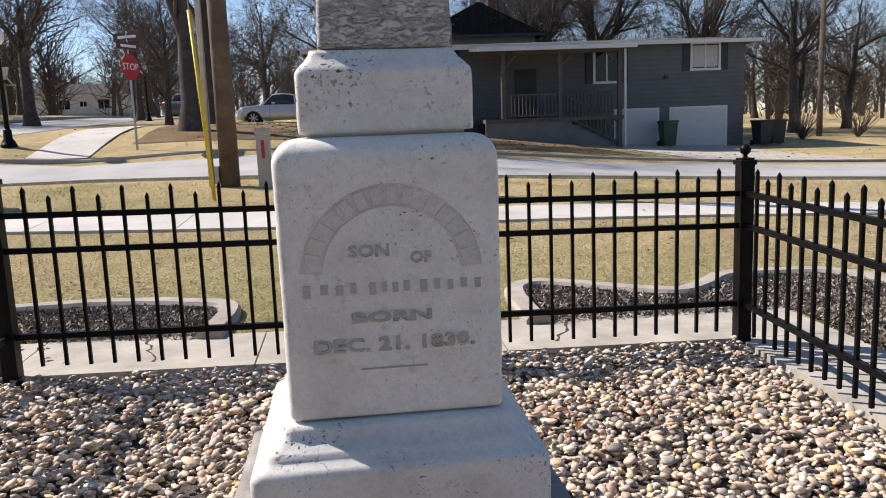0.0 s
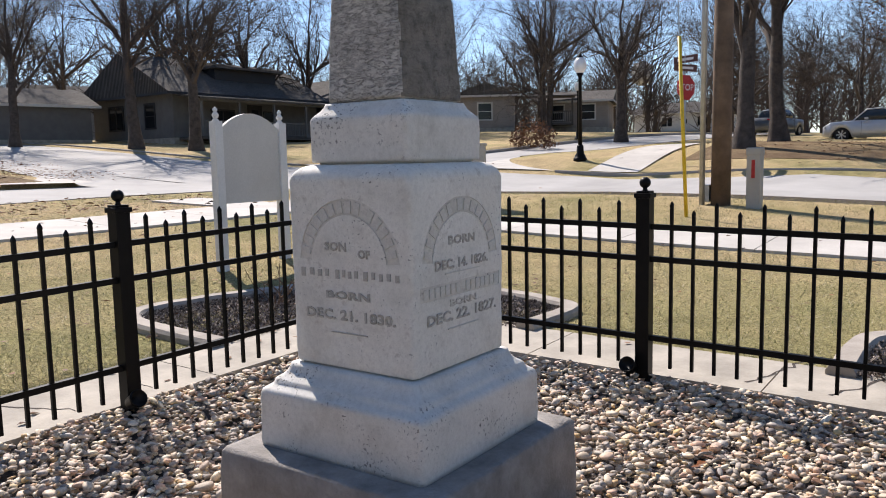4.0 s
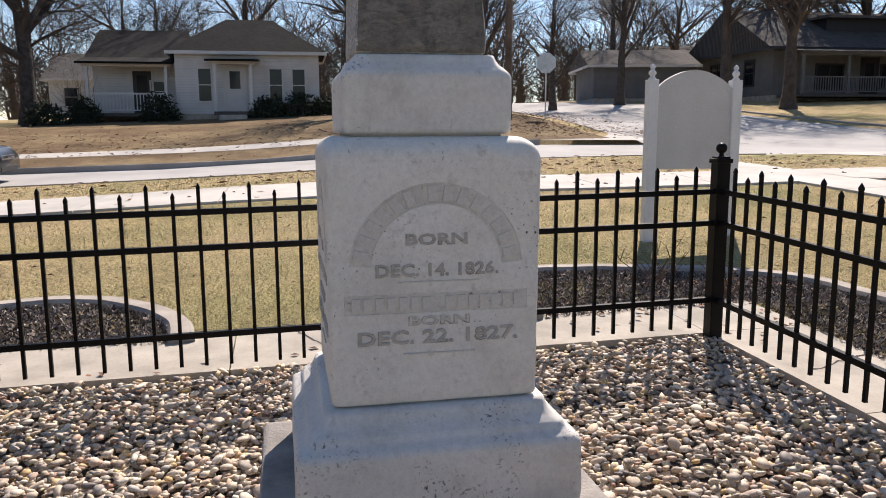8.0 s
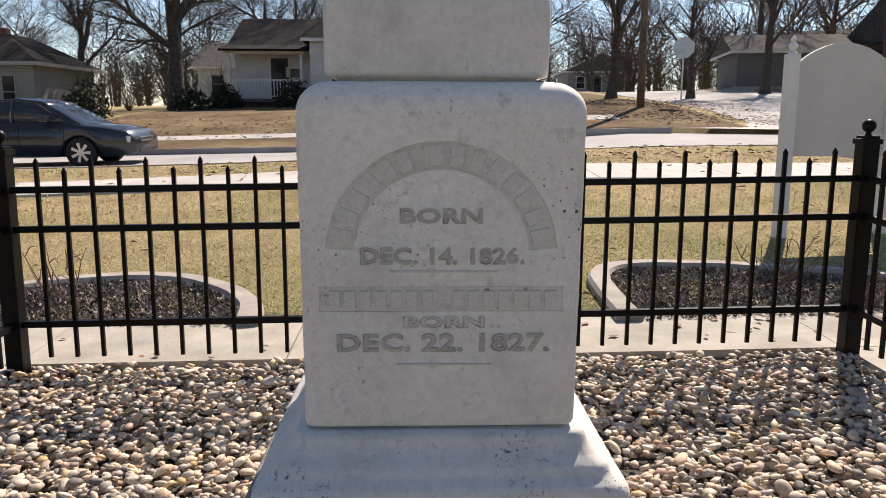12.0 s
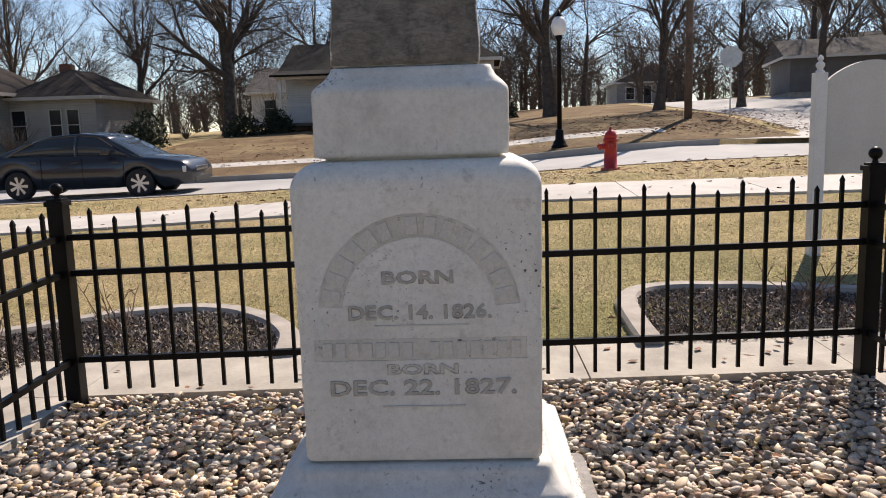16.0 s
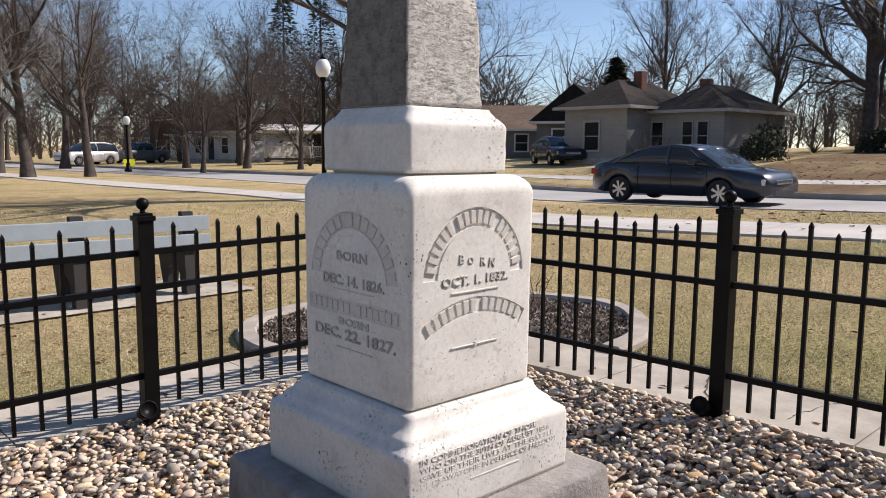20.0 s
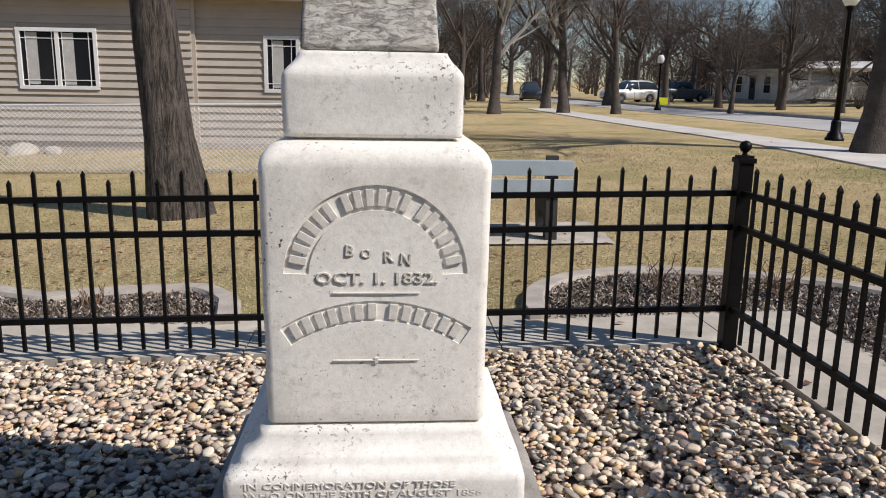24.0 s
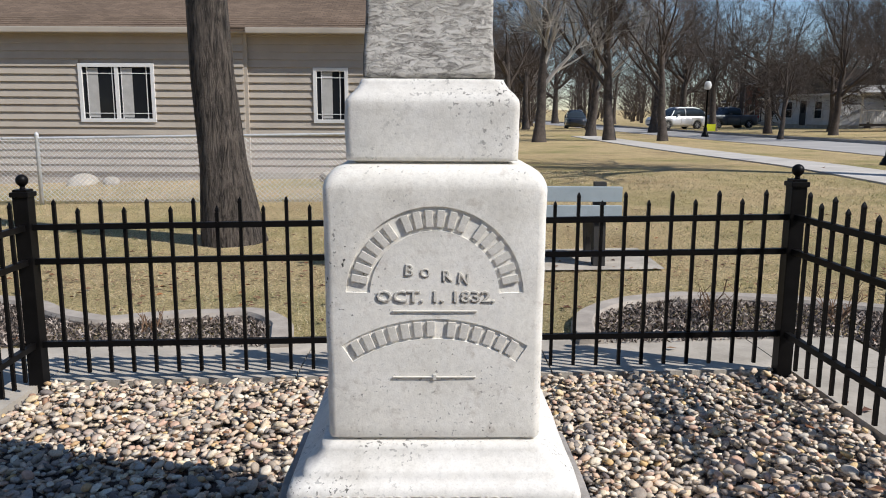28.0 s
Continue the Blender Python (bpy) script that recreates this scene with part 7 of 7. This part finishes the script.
def tree(x, y, k, s=1.0, turn=0, label="tall leafless tree with a spreading crown", form=None):
    tr, cr = form or FORMS[k % 6]
    t = thing("tree", label, "tree", "bare trees round the crossing", pose(x, y, lz(x, y), 0, 0, turn) @ Matrix.Scale(s, 4))
    share("trunk", tr, t, Matrix())
    share("crown", cr, t, Matrix())
    return t


# the near tree on the south lawn, straight and thick, forking above the picture
NEAR = tree_mesh(11, 16, 0.265, 4, 0.5, 0.4, 0.75, lean=(0.11, 0.0), kids=(5, 4, 4, 4))
NEAR[0].materials.append(M_FURROW)
NEAR[1].materials.append(M_TWIG)
near_tree = tree(2.28, -6.25, 0, 1.0, 0, "thick furrowed tree trunk on the lawn", NEAR)
TREES_SOUTH = [(-8.9, -12.7, 1, 0.95), (-4.3, -36, 3, 1.0), (-8.0, -37.5, 3, 1.0), (-8.6, -46, 1, 1.0), (-26, -52, 2, 0.9), (-10.4, -36.5, 3, 0.8), (-20.5, -49, 2, 1.0), (-22, -37, 4, 0.9), (-37.5, -12.5, 5, 1.0), (-33.5, 3.2, 0, 0.95), (-31.5, 22.3, 0, 1.0), (-34, 20.6, 1, 1.05), (-36, 12.3, 4, 1.0), (-40, 17.5, 3, 0.9), (-33.8, 8.0, 3, 0.8), (0.4, 26, 3, 0.75), (-5.4, 23.5, 1, 0.95), (-5.3, 27.5, 3, 1.05)]
TREES_WEST = [(-16.7, 40, 0, 1.0), (-1, 37, 2, 1.0), (-9, 36, 4, 1.0), (14, 45, 5, 1.1), (9, 47, 0, 1.2), (20, 43, 3, 1.1), (24, 40, 1, 1.0), (27, 45, 2, 1.1), (32, 40, 4, 1.3), (-41, -26, 3, 0.95), (11, 44, 3, 1.05), (-37.6, -17.2, 3, 0.8), (-41, -13.6, 2, 0.9), (-39.5, -20.5, 4, 0.8), (22, 46, 0, 1.0), (-48, -3, 1, 1.0), (-46, -8, 4, 1.2), (-24, 44, 1, 1.0)]
TREES_NORTH = [(-36, 44, 0, 1.1), (-14, 50, 2, 1.0), (-28, 52, 3, 1.1), (-6, 50, 4, 1.2), (6, 44, 2, 1.0), (-44, 30, 5, 1.0), (-52, 22, 1, 1.1), (-60, 8, 2, 1.1), (-50, 4, 4, 1.0), (-16, -60, 1, 1.0), (-4, -55, 0, 1.0), (4, -48, 1, 1.0), (-12, -66, 3, 1.0), (8, -60, 2, 1.0), (-30, -60, 0, 0.9), (-40, -60, 5, 1.1), (-44, -48, 1, 1.2), (-18, -41, 4, 0.8)]
TREES_BEHIND = [(2, -70, 3, 1.2), (-27, -90, 5, 1.2), (-9, -88, 1, 1.2), (-21.8, -43, 3, 0.8), (-7, -70, 3, 1.1), (-4, -84, 0, 1.1), (2, -96, 1, 1.2), (-11, -104, 4, 1.3), (-22, -104, 2, 1.2), (-17, -125, 5, 1.3), (-12, -135, 0, 1.3), (-22, -132, 1, 1.3), (-6, -120, 3, 1.3), (-20, -58, 1, 0.9), (-31, -72, 2, 1.0), (-24, -80, 3, 1.1)]
SPOTS = TREES_SOUTH + TREES_WEST + TREES_NORTH + TREES_BEHIND
rnd = random.Random(12)
# a second row of trees behind the houses
for k in range(64):
    ang, far = 2 * math.pi * (k + rnd.uniform(-0.3, 0.3)) / 64, rnd.uniform(48, 84)
    x, y = far * math.cos(ang), far * math.sin(ang)
    if x > 20 and y < 20 or -60 < y < -14 and x < -30 or -24 < x < -4 and y < 0 or ROAD_N[0] - 4 < y < ROAD_N[1] + 3:
        continue
    SPOTS.append((x, y, rnd.randrange(6), rnd.uniform(0.8, 1.15)))
for k, (x, y, form, s) in enumerate(SPOTS):
    if k in (1, 3, 42):
        tree(x, y, form, s, rnd.uniform(0, 360), "tall bare tree with pale upper limbs", PALE)
    else:
        tree(x, y, form, s, rnd.uniform(0, 360), ("tall leafless tree with a spreading crown", "slender leafless tree with upright limbs", "low leafless tree with wide limbs", "leafless street tree with fine twigs", "small leafless tree with crooked limbs", "broad old leafless tree with thick limbs")[form % 6])

# dry oak leaves that still hang on two trees
for (x, y, h0, h1, rad, n, seed) in ((0.4, 26, 3.3, 7.5, 3.0, 4500, 61), (-5.4, 23.5, 4.8, 9, 3.2, 3200, 62), (-32.5, 21.0, 4.5, 8, 2.6, 900, 63), (-40, 10, 2.0, 5, 2.2, 1600, 64)):
    g = np.random.default_rng(seed)
    a, r = g.uniform(0, 6.28, n), rad * np.sqrt(g.random(n))
    lump = np.sin(a * 3 + seed) * 0.5 + np.sin(a * 5) * 0.3
    px, py, pz = x + r * np.cos(a), y + r * np.sin(a), lz(x, y) + g.uniform(h0, h1, n) + lump
    s = g.uniform(0.025, 0.06, n)
    e = g.normal(0, 1, (n, 2, 3)) * s[:, None, None]
    c = np.stack([px, py, pz], -1)
    tagged(new("clinging_leaves", tri_mesh("clinging_leaves", np.stack([c, c + e[:, 0], c + e[:, 1]], 1), M_RUST)), "rust-brown leaves still clinging to bare branches", "leaves", kind="stuff")


def conifer(x, y, h, r, seed):
    g = random.Random(seed)
    t = thing("conifer", "dark green conifer behind the houses", "tree", "conifers", pose(x, y, lz(x, y)))
    part("trunk", lathe(B(), [(0.22, -0.1), (0.04, h)], seg=8), M_BARK, t)
    v, f = [], []
    for k in range(2600):
        s = g.random() ** 0.7
        z = h * (0.08 + 0.92 * s)
        rr = r * (1 - s) * g.uniform(0.45, 1.1) + 0.1
        a = g.uniform(0, 6.28)
        c = Vector((rr * math.cos(a), rr * math.sin(a), z - rr * 0.2))
        l, w = g.uniform(0.25, 0.6), g.uniform(0.08, 0.2)
        d = Vector((math.cos(a + g.uniform(-0.6, 0.6)), math.sin(a + g.uniform(-0.6, 0.6)), g.uniform(-0.5, 0.2))) * l
        e = Vector((-math.sin(a), math.cos(a), g.uniform(-0.4, 0.4))) * w
        b = len(v)
        v += [tuple(c - e), tuple(c + e), tuple(c + d)]
        f.append((b, b + 1, b + 2))
    tagged(part("needles", (v, [], f), M_NEEDLE, t), kind="stuff")


for x, y, h, r, s in ((-36.2, -63, 16, 4.2, 1), (-41.8, -65.5, 17, 4.4, 2), (-46, -33, 7, 2.4, 3)):
    conifer(x, y, h, r, s)


def evergreen_shrub(x, y, r, h, seed, mat, label):
    g = random.Random(seed)
    t = thing("shrub", label, "shrub", "shrubs by the houses", pose(x, y, lz(x, y)))
    v, f = [], []
    for k in range(900):
        a, b = g.uniform(0, 6.28), math.acos(g.uniform(0, 1))
        q = g.uniform(0.55, 1.05)
        c = Vector((r * q * math.sin(b) * math.cos(a), r * q * math.sin(b) * math.sin(a), h * q * math.cos(b)))
        d = Vector((g.gauss(0, 1), g.gauss(0, 1), g.gauss(0, 1))) * 0.12
        e = Vector((g.gauss(0, 1), g.gauss(0, 1), g.gauss(0, 1))) * 0.08
        k0 = len(v)
        v += [tuple(c), tuple(c + d), tuple(c + e)]
        f.append((k0, k0 + 1, k0 + 2))
    tagged(part("foliage", (v, [], f), mat, t), kind="stuff")


for k, (x, y, r, h) in enumerate(((-35.2, -0.2, 1.0, 1.1), (-35.2, -1.6, 0.9, 1.0), (-35.2, 1.0, 0.8, 0.9), (-35.4, -6.4, 0.9, 1.3), (-29.5, -13.5, 0.9, 1.5), (-18.2, 32.6, 1.2, 1.4), (-36, -9.8, 0.8, 1.1), (-33, -15.5, 0.8, 0.9), (-35.2, -11.2, 0.9, 1.0))):
    evergreen_shrub(x, y, r, h, 70 + k, M_NEEDLE if k != 5 else M_RUST, "dark evergreen shrub by the house wall" if k != 5 else "russet winter shrub on the bank")
for k, (x, y, h) in enumerate(((-29.2, -18.8, 1.6), (-36.5, -14.5, 2.4), (-36.5, -16.6, 2.6), (-37, -18, 2.8), (21, 34, 2.2), (24.5, 35, 2.4), (-39, -10.5, 2.5), (-27, -44, 1.3))):
    twiggy("thicket", x, y, 400 + k, h, 60, M_TWIG, "leafless brown thicket beside the houses")

# ---- far woods and the water tower ----
g = random.Random(99)
v, f = [], []
for k in range(1500):
    a = 2 * math.pi * (k if k < 1000 else 2 * k) / 1000 % (2 * math.pi) + g.uniform(-0.02, 0.02)
    d = g.uniform(66, 150) if k < 1000 else g.uniform(150, 230)
    x, y = d * math.cos(a), d * math.sin(a)
    if -26 < x < -8 and -110 < y < 0 or 3.5 < a < 3.72 and k % 2:
        continue
    z0, hh = lz(x, y), g.uniform(8, 15) * (1 if k < 1000 else 1.1)
    for j in range(44):
        p = Vector((x + g.gauss(0, 0.4), y + g.gauss(0, 0.4), z0 + hh * g.uniform(0.0, 0.55)))
        dr = Vector((g.gauss(0, 1), g.gauss(0, 1), g.uniform(0.5, 1.8))).normalized()
        l = hh * g.uniform(0.25, 0.5)
        w = dr.cross(Vector((math.cos(a), math.sin(a), 0.1))).normalized() * (0.22 if j < 2 else g.uniform(0.025, 0.07))
        if j < 2:
            p, dr, l = Vector((x, y, z0 - 0.3)), Vector((g.gauss(0, 0.08), g.gauss(0, 0.08), 1)), hh * 0.6
        b = len(v)
        q = p + dr * l
        v += [tuple(p - w), tuple(p + w), tuple(q)]
        f.append((b, b + 1, b + 2))
        for i in range(5):
            s = p + dr * l * g.uniform(0.4, 1)
            e = s + Vector((g.gauss(0, 1), g.gauss(0, 1), g.gauss(0.5, 0.7))) * hh * 0.11
            b = len(v)
            v += [tuple(s - w * 0.4), tuple(s + w * 0.4), tuple(e)]
            f.append((b, b + 1, b + 2))
tagged(part("far_woods", (v, [], f), M_TWIG, None, "distant belt of leafless woodland"), category="woods", kind="stuff")
wt = thing("water_tower", "pale steel water tower above far trees", "water tower", "", pose(-134, 330, lz(-134, 330) - 1))
part("tank", lathe(B(), [(1, 27), (4, 28.5), (4.4, 30), (4.4, 35), (3.4, 36.5), (0.5, 37.5)], seg=20), M_CAB, wt, "", True)
for k in range(4):
    a = math.pi / 4 + k * math.pi / 2
    part("leg", tube(B(), [(5.2 * math.cos(a), 5.2 * math.sin(a), -1), (4.0 * math.cos(a), 4.0 * math.sin(a), 29)], 0.25, 6), M_CAB, wt)
